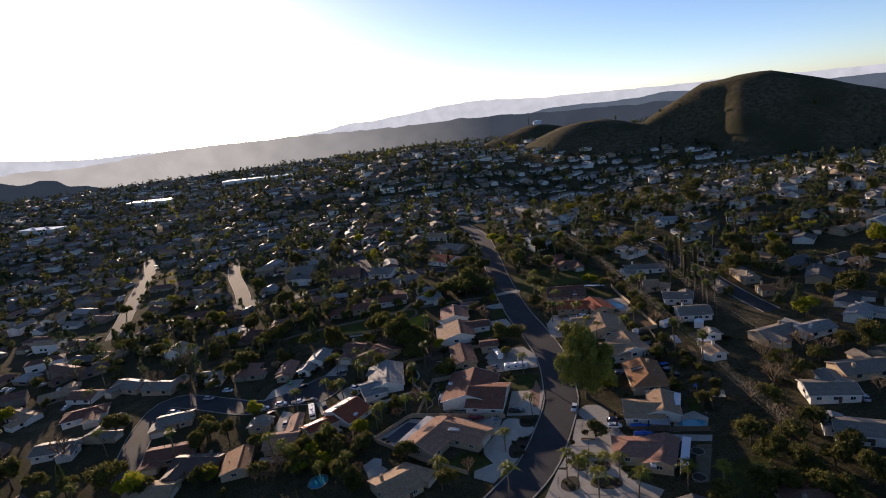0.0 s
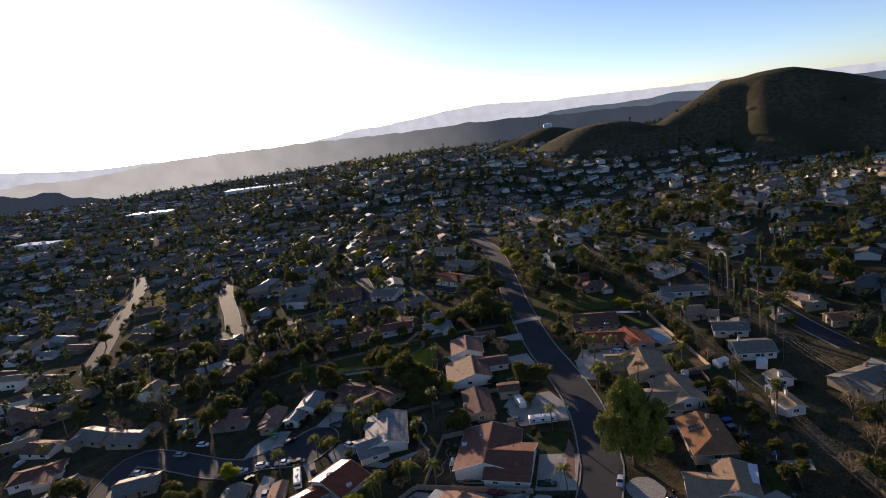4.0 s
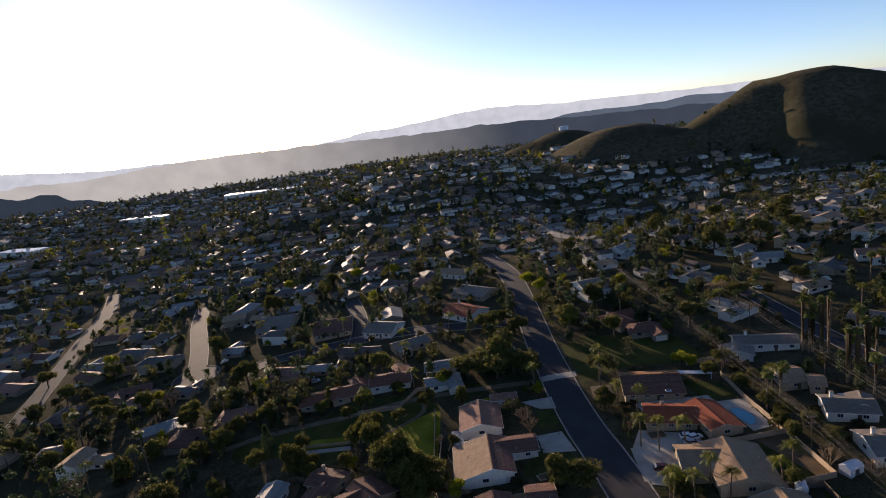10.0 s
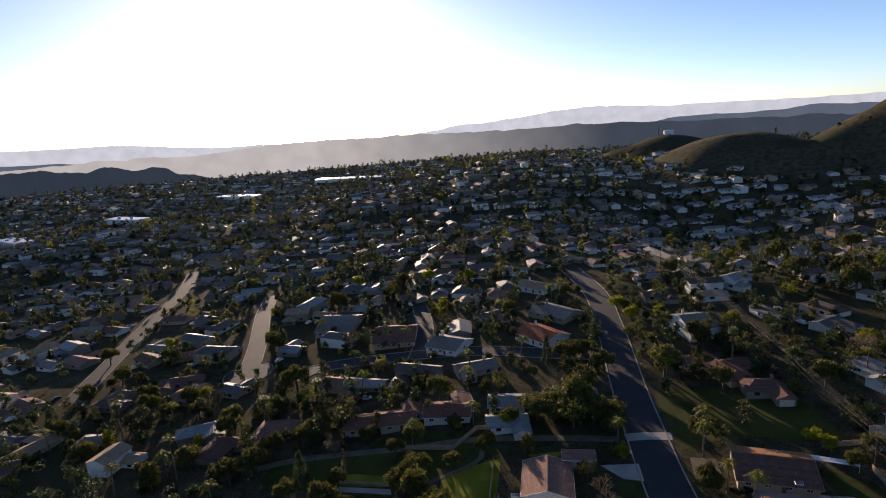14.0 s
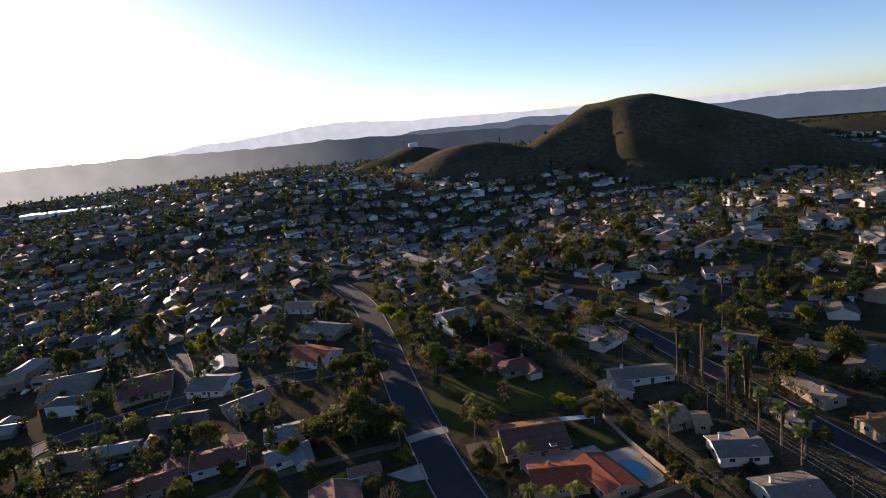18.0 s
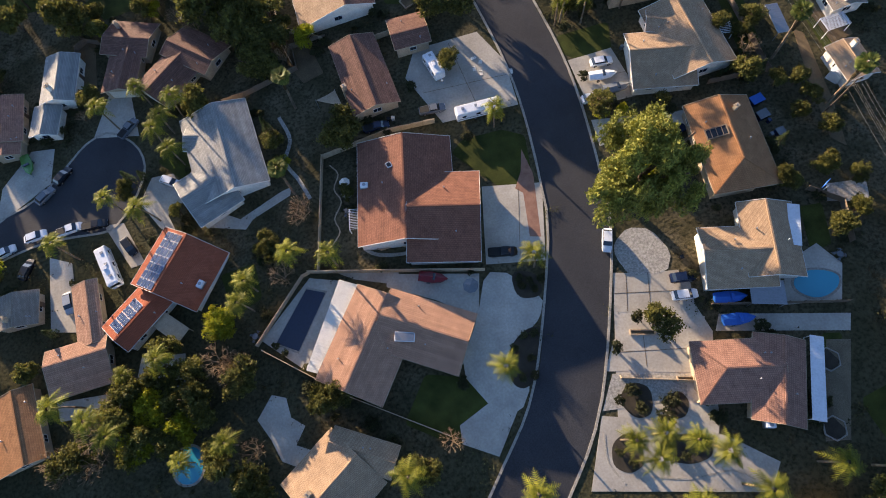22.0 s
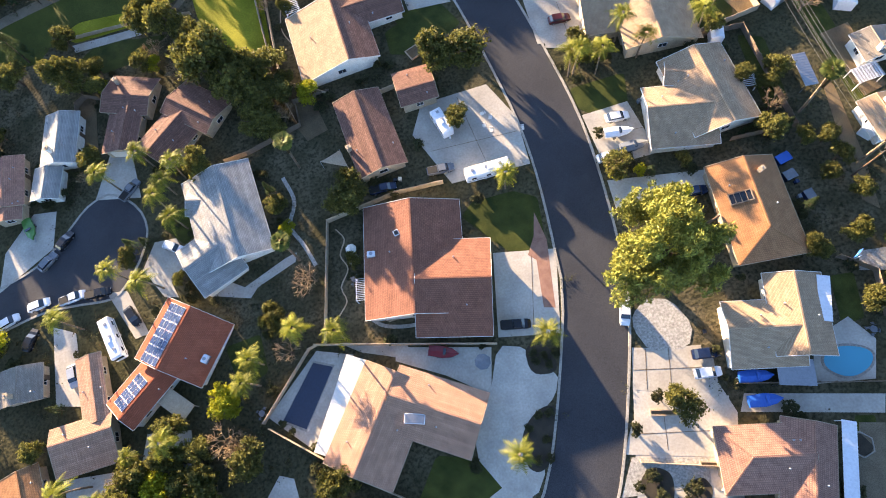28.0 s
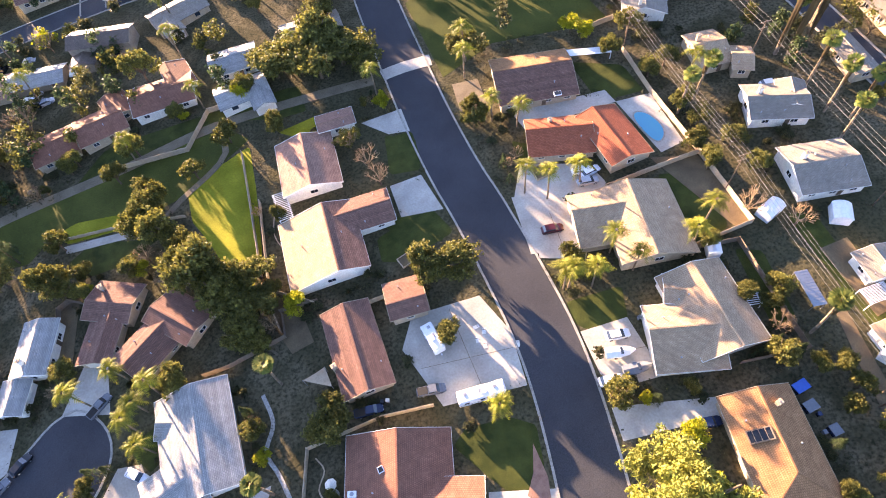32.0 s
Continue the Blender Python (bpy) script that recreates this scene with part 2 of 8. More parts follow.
PAINT = {k: plain(k + "_car_paint", v, 0.25) for k, v in (("white", "d9dce0"), ("black", "17181b"), ("silver", "9ea2a7"), ("grey", "63676c"),
         ("darkblue", "1f2b45"), ("darkred", "6e1c20"), ("maroon", "45181b"), ("blue", "2166c8"), ("green", "4a7a3a"))}
SX, SY = 0.0594, 0.0262


def smooth(v, a, b):
    k = min(max((v - a) / (b - a), 0.0), 1.0)
    return k * k * (3 - 2 * k)


def gz(x, y):
    """The hillside on which the houses stand: it climbs to the right and ahead, with a hollow before the hills."""
    hollow = smooth(x, -40, 160) * (32 * smooth(y, 260, 490) - 12 * smooth(y, 530, 730))
    return SX * min(max(x, -500.0), 350.0) + SY * min(max(y, -300.0), 900.0) - hollow


HILLS = ((505, 800, 94, 220, 0.95, 1), (286, 853, 45, 128, 0.8, 2), (215, 1080, 42, 120, 0.8, 3), (985, 815, 12, 150, 0.9, 4), (-520, 560, 16, 160, 0.8, 5), (-40, 860, 24, 330, 0.8, 6))
SHOULDER, SUMMIT = (463.0, 828.0), (538.0, 783.0)


def flat_topped_hill(x, y, h):
    """The big hill: a short level crest from its shoulder to its summit, steep on one end, drawn out on the other."""
    ux, uy = SUMMIT[0] - SHOULDER[0], SUMMIT[1] - SHOULDER[1]
    along = min(max(((x - SHOULDER[0]) * ux + (y - SHOULDER[1]) * uy) / (ux * ux + uy * uy), 0.0), 1.0)
    d = math.hypot(x - SHOULDER[0] - along * ux, y - SHOULDER[1] - along * uy)
    dx, dy = x - (SHOULDER[0] + SUMMIT[0]) / 2, y - (SHOULDER[1] + SUMMIT[1]) / 2
    reach, turn = math.hypot(dx, dy) + 1e-6, math.atan2(dy, dx)
    radius = 192 + 98 * (0.83 * dx - 0.56 * dy) / reach
    spurs = 0.13 * math.sin(6 * turn + 0.6) + 0.08 * math.sin(13 * turn + 2.3)
    radius *= 1 + smooth(d, 6, 70) * spurs + 0.09 * noise.noise((x / 55, y / 55, 1))
    d = math.hypot(d, 7) - 7
    return h * (0.965 + 0.05 * along) * max(0.0, 1 - d / radius) ** 0.95


def height(x, y):
    r, az = math.hypot(x, y), math.atan2(x, y)
    z = gz(x, y) * (1 - smooth(r, 1000, 1700)) + 18 * smooth(r, 1000, 1500) - 70 * smooth(r, 1450, 1950)
    if r > 600 and x > 200:
        z += flat_topped_hill(x, y, HILLS[0][2])
    for cx, cy, h, radius, p, k in HILLS[1:]:
        dx, dy = x - cx, y - cy
        d = math.hypot(math.hypot(dx, dy), radius * 0.24) - radius * 0.08
        if d < radius * 1.3:
            turn = math.atan2(dy, dx)
            gully = 1 + 0.07 * math.sin(5 * turn + k) + 0.06 * math.sin(11 * turn + 2.3 * k) + 0.10 * noise.noise((x / 60, y / 60, k))
            z += h * max(0.0, 1 - d / (radius * gully)) ** p * 1.12
    n1, n2 = noise.noise((az * 6, 2.0, 0)), noise.noise((az * 17, 7.0, 0))
    side = smooth(abs(math.degrees(az)), 22, 36) if az > 0 else 0.0
    z += side * (24 + 14 * n1 + 9 * n2 + 16 * noise.noise((x / 240, y / 240, 5))) * math.exp(-((r - 2450) / 420) ** 2)
    return z


# one helper for parts, one for things
def mesh_of(name, bm, material, flat=True):
    me = bpy.data.meshes.new(name)
    bm.to_mesh(me)
    bm.free()
    if material:
        me.materials.append(material)
    if not flat:
        me.polygons.foreach_set("use_smooth", [True] * len(me.polygons))
    return me


def part(name, bm, material, parent=None, label="", m=None, flat=True):
    me = bm if isinstance(bm, bpy.types.Mesh) else mesh_of(name, bm, material, flat)
    ob = new(name, me)
    if m is not None:
        ob.matrix_basis = m
    if parent:
        ob.parent = parent
    if label:
        ob["label"] = label
    return ob


def thing(name, x, y, z, turn=0.0, label="", category="", group="", kind=""):
    ob = new(name)
    ob.empty_display_size = 0.3
    ob.matrix_basis = pose(x, y, z, 0, 0, turn)
    return tagged(ob, label, category, group, kind)


def add_box(bm, lx, ly, lz, m=None, bevel=0.0):
    """A box that stands on its centre's underside."""
    g = bmesh.ops.create_cube(bm, size=1.0)["verts"]
    bmesh.ops.scale(bm, vec=(lx, ly, lz), verts=g)
    bmesh.ops.translate(bm, vec=(0, 0, lz / 2), verts=g)
    if bevel:
        e = list({e for v in g for e in v.link_edges})
        g = [v for v in bmesh.ops.bevel(bm, geom=e, offset=bevel, segments=1, affect="EDGES")["verts"]]
    if m is not None:
        bmesh.ops.transform(bm, matrix=m, verts=g)
    return bm


def box(lx, ly, lz, m=None, bevel=0.0):
    return add_box(bmesh.new(), lx, ly, lz, m, bevel)


def add_tube(bm, r0, r1, h, m=None, sides=8):
    g = bmesh.ops.create_cone(bm, cap_ends=True, segments=sides, radius1=r0, radius2=r1, depth=h)["verts"]
    bmesh.ops.translate(bm, vec=(0, 0, h / 2), verts=g)
    if m is not None:
        bmesh.ops.transform(bm, matrix=m, verts=g)
    return bm


def tube(r0, r1, h, m=None, sides=8):
    return add_tube(bmesh.new(), r0, r1, h, m, sides)


def raw(name, verts, faces, material):
    me = bpy.data.meshes.new(name)
    me.from_pydata(verts, [], faces)
    me.materials.append(material)
    me.update()
    return me


# ground sheet
def ground_sheet():
    rings = [0, 40, 80, 120, 160, 200, 250, 300, 350, 400, 450, 500, 550, 600, 640, 680, 720, 760, 800, 840, 880, 920, 960, 1000, 1030, 1060, 1090, 1120, 1160, 1200,
             1300, 1400, 1550, 1700, 1850, 2000, 2100, 2200, 2300, 2400, 2500, 2600, 2750, 2950, 3200, 3500, 3700, 3850, 4000, 4150, 4300, 4450, 4600, 4800, 4950]
    n = 360
    verts, faces = [(0.0, 0.0, height(0, 0))], []
    for r in rings[1:]:
        for k in range(n):
            x, y = r * math.sin(2 * math.pi * k / n), r * math.cos(2 * math.pi * k / n)
            verts.append((x, y, height(x, y)))
    for k in range(n):
        faces.append((0, 1 + (k + 1) % n, 1 + k))
    for i in range(len(rings) - 2):
        a, b = 1 + i * n, 1 + (i + 1) * n
        for k in range(n):
            faces.append((a + k, a + (k + 1) % n, b + (k + 1) % n, b + k))
    me = raw("ground", verts, faces, terrain_material())
    me.polygons.foreach_set("use_smooth", [True] * len(me.polygons))
    tagged(new("ground", me), "dry brushy hillside running out to distant hills", "ground", kind="structure")


ground_sheet()


def slab_mesh(points, top, thick, material, name):
    """A flat polygon laid on the slope, with thickness."""
    verts = [(x, y, gz(x, y) + top) for x, y in points] + [(x, y, gz(x, y) + top - thick) for x, y in points]
    n = len(points)
    area = sum(points[i][0] * points[(i + 1) % n][1] - points[(i + 1) % n][0] * points[i][1] for i in range(n))
    order = list(range(n)) if area > 0 else list(range(n))[::-1]
    faces = [order] + [(order[i], order[i] + n, order[(i + 1) % n] + n, order[(i + 1) % n]) for i in range(n)]
    return raw(name, verts, faces, material)


slab_count, PAVED = [0], []


def slab(label, points):
    slab_count[0] += 1
    PAVED.append(points)
    if "curved" in label or "island" in label:
        points = [q for a, b in zip(points, points[1:] + points[:1]) for q in ((a[0] * 0.8 + b[0] * 0.2, a[1] * 0.8 + b[1] * 0.2), (a[0] * 0.2 + b[0] * 0.8, a[1] * 0.2 + b[1] * 0.8))]
    mat = BRICK_PAVING if "red-brown" in label else PEBBLE if "pebble" in label or "gravel" in label else TRAIL if "pale bare earth" in label else EARTH if "earth" in label else CONCRETE
    tagged(new("pavement", slab_mesh(points, 0.045 if "broad apron" in label else 0.06 + 0.004 * (slab_count[0] % 7), 0.3, mat, "pavement")), label, "paving", kind="structure")


def lawn(label, points):
    slab_count[0] += 1
    PAVED.append(points)
    k = 0.22 if "island" in label or "curved" in label else 0.07
    for _ in range(0 if "field" in label else 2):
        points = [q for a, b in zip(points, points[1:] + points[:1]) for q in ((a[0] * (1 - k) + b[0] * k, a[1] * (1 - k) + b[1] * k), (a[0] * k + b[0] * (1 - k), a[1] * k + b[1] * (1 - k)))]
    # Lawns labelled bright or sunlit get the grass coloured as lit.
    mat = MULCH if "island" in label else SUNLIT_GRASS if "bright" in label or "sunlit" in label else MEADOW if "meadow" in label or "field" in label else GRASS
    tagged(new("lawn", slab_mesh(points, (0.10 if "island" in label else 0.018) + 0.003 * (slab_count[0] % 7), 0.3, mat, "lawn")), label, "lawn", kind="structure")


ROADS = []


def spline(points, step=4.0):
    pts = [Vector(p) for p in points]
    pts = [2 * pts[0] - pts[1]] + pts + [2 * pts[-1] - pts[-2]]
    out = []
    for a, b, c, d in zip(pts, pts[1:], pts[2:], pts[3:]):
        n = max(2, int((c - b).length / step))
        for i in range(n):
            t = i / n
            out.append(0.5 * (2 * b + (c - a) * t + (2 * a - 5 * b + 4 * c - d) * t * t + (3 * b - a - 3 * c + d) * t ** 3))
    return out + [pts[-2]]


def ribbon(line, left, right, top, thick, material, name):
    verts, faces = [], []
    for i, p in enumerate(line):
        d = (line[min(i + 1, len(line) - 1)] - line[max(i - 1, 0)]).normalized()
        nrm = Vector((-d.y, d.x))
        for s in (left, right):
            q = p + nrm * s
            verts += [(q.x, q.y, gz(q.x, q.y) + top), (q.x, q.y, gz(q.x, q.y) + top - thick)]
    for i in range(len(line) - 1):
        a, b = 4 * i, 4 * i + 4
        faces += [(a, a + 2, b + 2, b), (a, b, b + 1, a + 1), (a + 2, a + 3, b + 3, b + 2)]
    return raw(name, verts, faces, material)


def street(name, label, points, width, bulb=0.0):
    line = spline(points)
    ROADS.append((line, width))
    lift = 0.02 + 0.005 * len(ROADS)
    tagged(new("road", ribbon(line, width / 2, -width / 2, lift, 0.3, ASPHALT, "road")), label, "road", kind="structure")
    edge = [p for p in line if (p - line[0]).length > (bulb * 0.9 if bulb else -1)]
    for s in (1, -1):
        a, b = s * (width / 2 + 0.45), s * width / 2
        tagged(new("kerb", ribbon(edge, max(a, b), min(a, b), lift + 0.13, 0.35, KERB, "kerb")), "pale concrete kerb along the street", "kerb", kind="structure")
    if bulb:
        p = line[0]
        ring = [(p.x + bulb * math.cos(k * math.pi / 14), p.y + bulb * math.sin(k * math.pi / 14)) for k in range(28)]
        tagged(new("road", slab_mesh(ring, lift + 0.006, 0.3, ASPHALT, "road")), "round asphalt turning head", "road", kind="structure")
        way = (line[3] - line[0]).normalized()
        first = math.atan2(way.y, way.x) + math.asin(width / 2 / bulb)
        span = 2 * (math.pi - math.asin(width / 2 / bulb))
        arc = [Vector((p.x + bulb * math.cos(first + span * k / 40), p.y + bulb * math.sin(first + span * k / 40))) for k in range(41)]
        tagged(new("kerb", ribbon(arc, 0.0, -0.45, lift + 0.13, 0.35, KERB, "kerb")), "pale concrete kerb round the turning head", "kerb", kind="structure")


def yard_wall(label, points, tall):
    mat = TIMBER if "timber" in label else BLOCK if ("block" in label or "tan" in label) else WALL["cream"]
    root = thing("garden_wall" if "timber" not in label else "fence", points[0][0], points[0][1], gz(*points[0]), 0, label, "wall" if "timber" not in label else "fence")
    at = Vector((points[0][0], points[0][1], gz(*points[0])))
    for a, b in zip(points, points[1:]):
        a, b = Vector(a), Vector(b)
        long = (b - a).length
        n = max(1, round(long / 2.6))
        for i in range(n):
            p, q = a.lerp(b, i / n), a.lerp(b, (i + 1) / n)
            c, w = (p + q) / 2, (q - p).length
            turn = math.degrees(math.atan2(q.y - p.y, q.x - p.x))
            z = gz(c.x, c.y)
            tall2 = tall + random.uniform(-0.05, 0.05)
            part("panel", box(w - 0.03, 0.14 if mat is not TIMBER else 0.05, tall2 + 0.3, bevel=0.012), mat, root, m=pose(c.x - at.x, c.y - at.y, z - at.z - 0.3, 0, 0, turn))
            if mat is TIMBER or i == 0:
                part("post", box(0.2, 0.2, tall2 + 0.4, bevel=0.015), mat, root, m=pose(p.x - at.x, p.y - at.y, gz(p.x, p.y) - at.z - 0.3, 0, 0, turn))


# streets, paving and lawns
street("road", "dark asphalt residential street with pale concrete kerbs", [(-30.0, -36.0), (-12.0, -25.5), (1.2, -13.2), (12.0, -0.2), (23.9, 25.3), (26.6, 36.8), (28.8, 53.2), (29.3, 66.4), (28.3, 81.2), (26.6, 97.4), (24.9, 109.5), (23.4, 128.9), (22.7, 150.9), (22.2, 176.4), (22.5, 231.9), (20.8, 284.9), (10.4, 340.4)], 11.4)
street("road", "asphalt cul-de-sac street lined with parked cars", [(-92.6, 64.0), (-100.0, 66.0), (-135.0, 82.0), (-139.2, 65.2), (-135.4, 45.3), (-130.6, 27.5)], 10.0)
HEAD = spline([(-92.8, 68.6), (-85.5, 69.9), (-79.4, 72.6), (-71.5, 79.4), (-68.5, 81.2), (-65.0, 81.9), (-61.2, 79.4), (-58.3, 75.2), (-57.6, 70.7), (-58.8, 67.1), (-61.4, 63.0),
               (-65.3, 59.2), (-68.5, 58.7), (-74.0, 59.7), (-81.0, 60.6), (-86.8, 60.2), (-92.8, 59.3)])
tagged(new("road", slab_mesh([(p.x, p.y) for p in HEAD], 0.052, 0.3, ASPHALT, "road")), "broad asphalt end of the cul-de-sac", "road", kind="structure")
tagged(new("kerb", ribbon(HEAD, 0.45, 0.0, 0.15, 0.35, KERB, "kerb")), "pale concrete kerb round the end of the cul-de-sac", "kerb", kind="structure")
ROADS.append(([Vector((-86.0, 65.0)), Vector((-78.0, 66.5)), Vector((-70.0, 69.0)), Vector((-66.0, 70.5))], 18.0))
street("road", "pale sunlit asphalt street behind the row houses", [(-118.7, 196.7), (-105.7, 209.8), (-65.8, 216.7), (-34.1, 217.3), (-4.5, 210.5), (15.9, 206.5)], 9.0)
street("road", "asphalt side street running uphill", [(-217.9, 185.9), (-237.5, 240.9), (-258.4, 299.3), (-280.8, 365.7), (-308.9, 423.8)], 10.0)
street("road", "asphalt cul-de-sac caught by the low sun", [(-142.0, 206.9), (-156.7, 245.2), (-176.2, 290.1), (-189.7, 330.0)], 9.0, bulb=11.0)
street("road", "asphalt side street between houses", [(-63.3, 213.9), (-64.6, 237.4), (-69.4, 260.5), (-76.8, 284.7)], 8.0)
street("road", "asphalt street beyond the power lines", [(124.7, 70.8), (122.9, 90.7), (122.2, 125.7), (119.6, 156.6), (117.8, 208.6)], 7.0)
slab("broad apron of pale concrete along the street", [(27.3, 17.1), (20.8, -0.4), (17.4, -10.0), (12.0, -15.9), (29.3, -21.1), (34.6, -12.1), (36.1, -6.3), (39.6, 1.7), (38.7, 7.2), (40.0, 12.7)])
slab("pale concrete driveway slab", [(9.7, 41.8), (21.2, 38.7), (16.4, 23.4), (5.5, 26.2)])
slab("broad pale concrete driveway with a curved edge", [(4.8, 24.9), (9.6, 23.0), (9.8, 19.2), (13.6, 16.9), (11.8, 13.4), (8.0, 11.1), (5.4, 5.5), (6.1, 2.4), (2.9, -1.5), (-1.5, 0.2), (-5.4, 8.8), (0.8, 16.9)])
slab("concrete drive with a parked camper trailer", [(5.8, 77.8), (20.1, 77.2), (23.4, 68.0), (22.6, 56.9), (6.6, 58.3), (2.1, 71.5)])
slab("concrete front drive", [(37.3, 89.6), (43.1, 88.7), (44.4, 79.0), (43.1, 77.3), (34.5, 80.8)])
slab("concrete drive with parked cars and a boat", [(35.8, 63.2), (45.2, 62.9), (46.4, 50.4), (38.1, 51.0), (35.9, 54.4)])
slab("concrete drive in the shade of the pine", [(35.2, 48.3), (53.2, 44.0), (52.3, 40.7), (34.6, 42.3)])
slab("pale concrete drive with dark joint lines", [(27.3, 16.6), (38.6, 13.9), (37.2, 6.3), (33.3, 6.6), (24.7, 10.3)])
slab("sunlit concrete drive", [(22.7, 5.5), (34.2, 6.3), (39.4, 4.6), (35.6, -4.6), (19.3, 0.8)])
slab("white gravel front garden", [(20.3, 0.0), (32.2, -3.6), (30.8, -7.7), (16.3, -5.4)])
slab("white pebble bed with a curved edge", [(29.6, 22.5), (33.0, 24.6), (37.0, 23.0), (38.8, 17.5), (36.5, 14.0), (30.0, 15.5), (28.8, 20.0)])
slab("concrete pool terrace", [(-28.1, 34.6), (-21.4, 31.7), (-32.4, 17.0), (-39.8, 25.5)])
slab("paved side yard", [(-13.3, 30.5), (3.7, 24.9), (1.0, 16.8), (-5.7, 22.6), (-14.0, 28.0)])
slab("concrete cul-de-sac driveway", [(-63.3, 91.6), (-58.2, 89.6), (-57.7, 78.8), (-67.9, 81.8)])
slab("concrete drive beside a boat", [(-82.4, 83.6), (-77.1, 82.4), (-78.6, 74.0), (-91.5, 68.0), (-89.6, 76.6)])
slab("concrete drive with a motorhome", [(-67.9, 60.0), (-63.6, 59.1), (-60.2, 48.8), (-63.2, 48.6)])
slab("long sunlit concrete drive", [(-80.2, 56.7), (-75.5, 53.9), (-75.3, 38.7), (-81.1, 40.6)])
slab("concrete drive in shade", [(7.6, 132.3), (18.2, 132.7), (18.4, 124.9), (13.2, 126.0)])
slab("concrete drive", [(9.6, 110.7), (17.3, 111.0), (19.4, 100.0), (9.9, 101.5)])
slab("concrete drive with a dark red van", [(34.4, 97.1), (46.2, 92.2), (45.5, 78.9), (33.3, 82.3)])
slab("concrete drive with two parked cars", [(39.4, 105.0), (53.2, 99.1), (55.2, 91.7), (43.5, 91.8), (35.0, 96.9)])
slab("concrete strip beside the house", [(42.9, 120.1), (65.8, 117.6), (66.6, 113.2), (44.1, 113.8)])
slab("paved pool terrace", [(66.6, 113.2), (74.8, 112.4), (74.9, 96.6), (69.1, 95.7)])
slab("concrete pool surround", [(56.6, 9.1), (63.5, 10.8), (65.9, 6.0), (62.7, 0.1), (53.1, 2.2)])
slab("pale bare earth lot", [(32.5, 135.1), (39.1, 134.2), (38.5, 124.1), (31.6, 125.2)])
slab("tan paved courtyard ringed with palms", [(15.9, -6.1), (25.7, -9.8), (34.6, -15.3), (40.7, -21.3), (37.4, -25.1), (9.8, -16.9)])
slab("grey concrete side yard", [(41.9, 4.2), (62.9, -2.5), (61.4, -5.2), (40.1, 1.6)])
slab("pale bare earth back yard", [(56.9, -5.4), (60.7, -6.6), (52.8, -21.4), (48.9, -20.5)])
slab("paved garden terrace", [(-43.4, 11.4), (-39.9, 15.0), (-37.4, 13.7), (-37.2, 10.0), (-35.0, 7.8), (-37.3, 5.0), (-34.5, 3.2), (-37.2, 0.9), (-40.4, 3.1), (-41.6, 7.3)])
slab("grey paved terrace", [(-81.0, 26.3), (-67.9, 24.4), (-68.4, 21.0), (-80.6, 22.5)])
slab("grey paved terrace", [(-63.4, 29.7), (-54.8, 27.8), (-55.1, 22.9), (-65.1, 25.0)])
slab("pale concrete path round the house", [(-45.9, 51.9), (-43.5, 54.8), (-39.2, 51.5), (-29.9, 54.6), (-27.4, 55.0), (-28.1, 53.2), (-36.7, 50.6), (-38.5, 48.9)])
slab("pale concrete apron", [(-59.6, 62.3), (-56.2, 67.5), (-51.5, 66.8), (-49.5, 60.0), (-54.0, 57.7), (-53.0, 54.1), (-55.9, 55.1)])
slab("grey gravel strip", [(70.8, 20.7), (77.6, 19.4), (76.2, 15.2), (69.1, 17.6)])
slab("bare earth strip under the power lines", [(80.8, 53.7), (82.4, 52.3), (80.1, 36.0), (77.8, 26.6), (75.9, 29.2), (78.2, 42.1)])
slab("bare earth back garden", [(85.2, 63.2), (91.2, 63.6), (90.9, 48.6), (86.2, 47.8)])
slab("bare earth garden", [(-69.0, 108.3), (-64.8, 108.2), (-66.2, 90.5), (-69.6, 90.3)])
slab("bare earth yard beside the house", [(-22.1, 92.7), (-16.9, 92.1), (-14.7, 79.4), (-19.5, 78.4), (-21.5, 83.5)])
slab("bare earth slope", [(66.2, 95.3), (75.7, 92.0), (77.2, 73.4), (73.5, 73.5)])
slab("red-brown paved walk beside the lawn", [(19.8, 47.0), (20.2, 41.0), (17.2, 28.1), (15.2, 28.8), (17.0, 37.8), (15.8, 39.2), (18.1, 42.4)])
lawn("mown dark green front lawn in shade", [(6.2, 50.9), (9.1, 53.1), (17.4, 52.6), (21.5, 49.7), (19.8, 40.2), (17.3, 39.0), (13.5, 40.0), (10.6, 44.0)])
lawn("small dark lawn beside the drive", [(-11.5, 10.0), (-3.9, 7.0), (-1.9, 1.8), (-4.6, -2.8), (-12.0, -1.7), (-17.5, 2.7)])
lawn("planting island of dark shrubs", [(3.5, 8.3), (6.1, 11.1), (9.3, 12.4), (11.6, 11.5), (8.2, 3.7), (4.9, 1.9), (2.9, 3.5)])
lawn("planting island by the drive", [(9.3, 23.6), (14.0, 21.8), (13.8, 16.9), (8.8, 17.9)])
lawn("mown green front lawn", [(35.7, 69.8), (47.1, 69.3), (45.2, 62.3), (37.2, 63.2), (35.5, 65.1)])
lawn("planting island with palms", [(15.7, -10.9), (18.2, -9.8), (20.6, -10.5), (20.1, -15.5), (16.9, -16.3), (14.6, -14.3)])
lawn("planting island with palms", [(23.6, -12.4), (27.4, -12.6), (31.7, -14.0), (31.2, -17.5), (27.0, -17.8), (22.7, -15.5)])
lawn("planting island of rounded shrubs", [(20.4, -3.4), (23.0, -2.1), (25.7, -4.1), (24.3, -8.4), (21.3, -8.4), (19.7, -5.5)])
lawn("planting island of rounded shrubs", [(27.2, -6.4), (30.0, -5.8), (31.0, -8.1), (29.4, -10.4), (27.0, -10.2)])
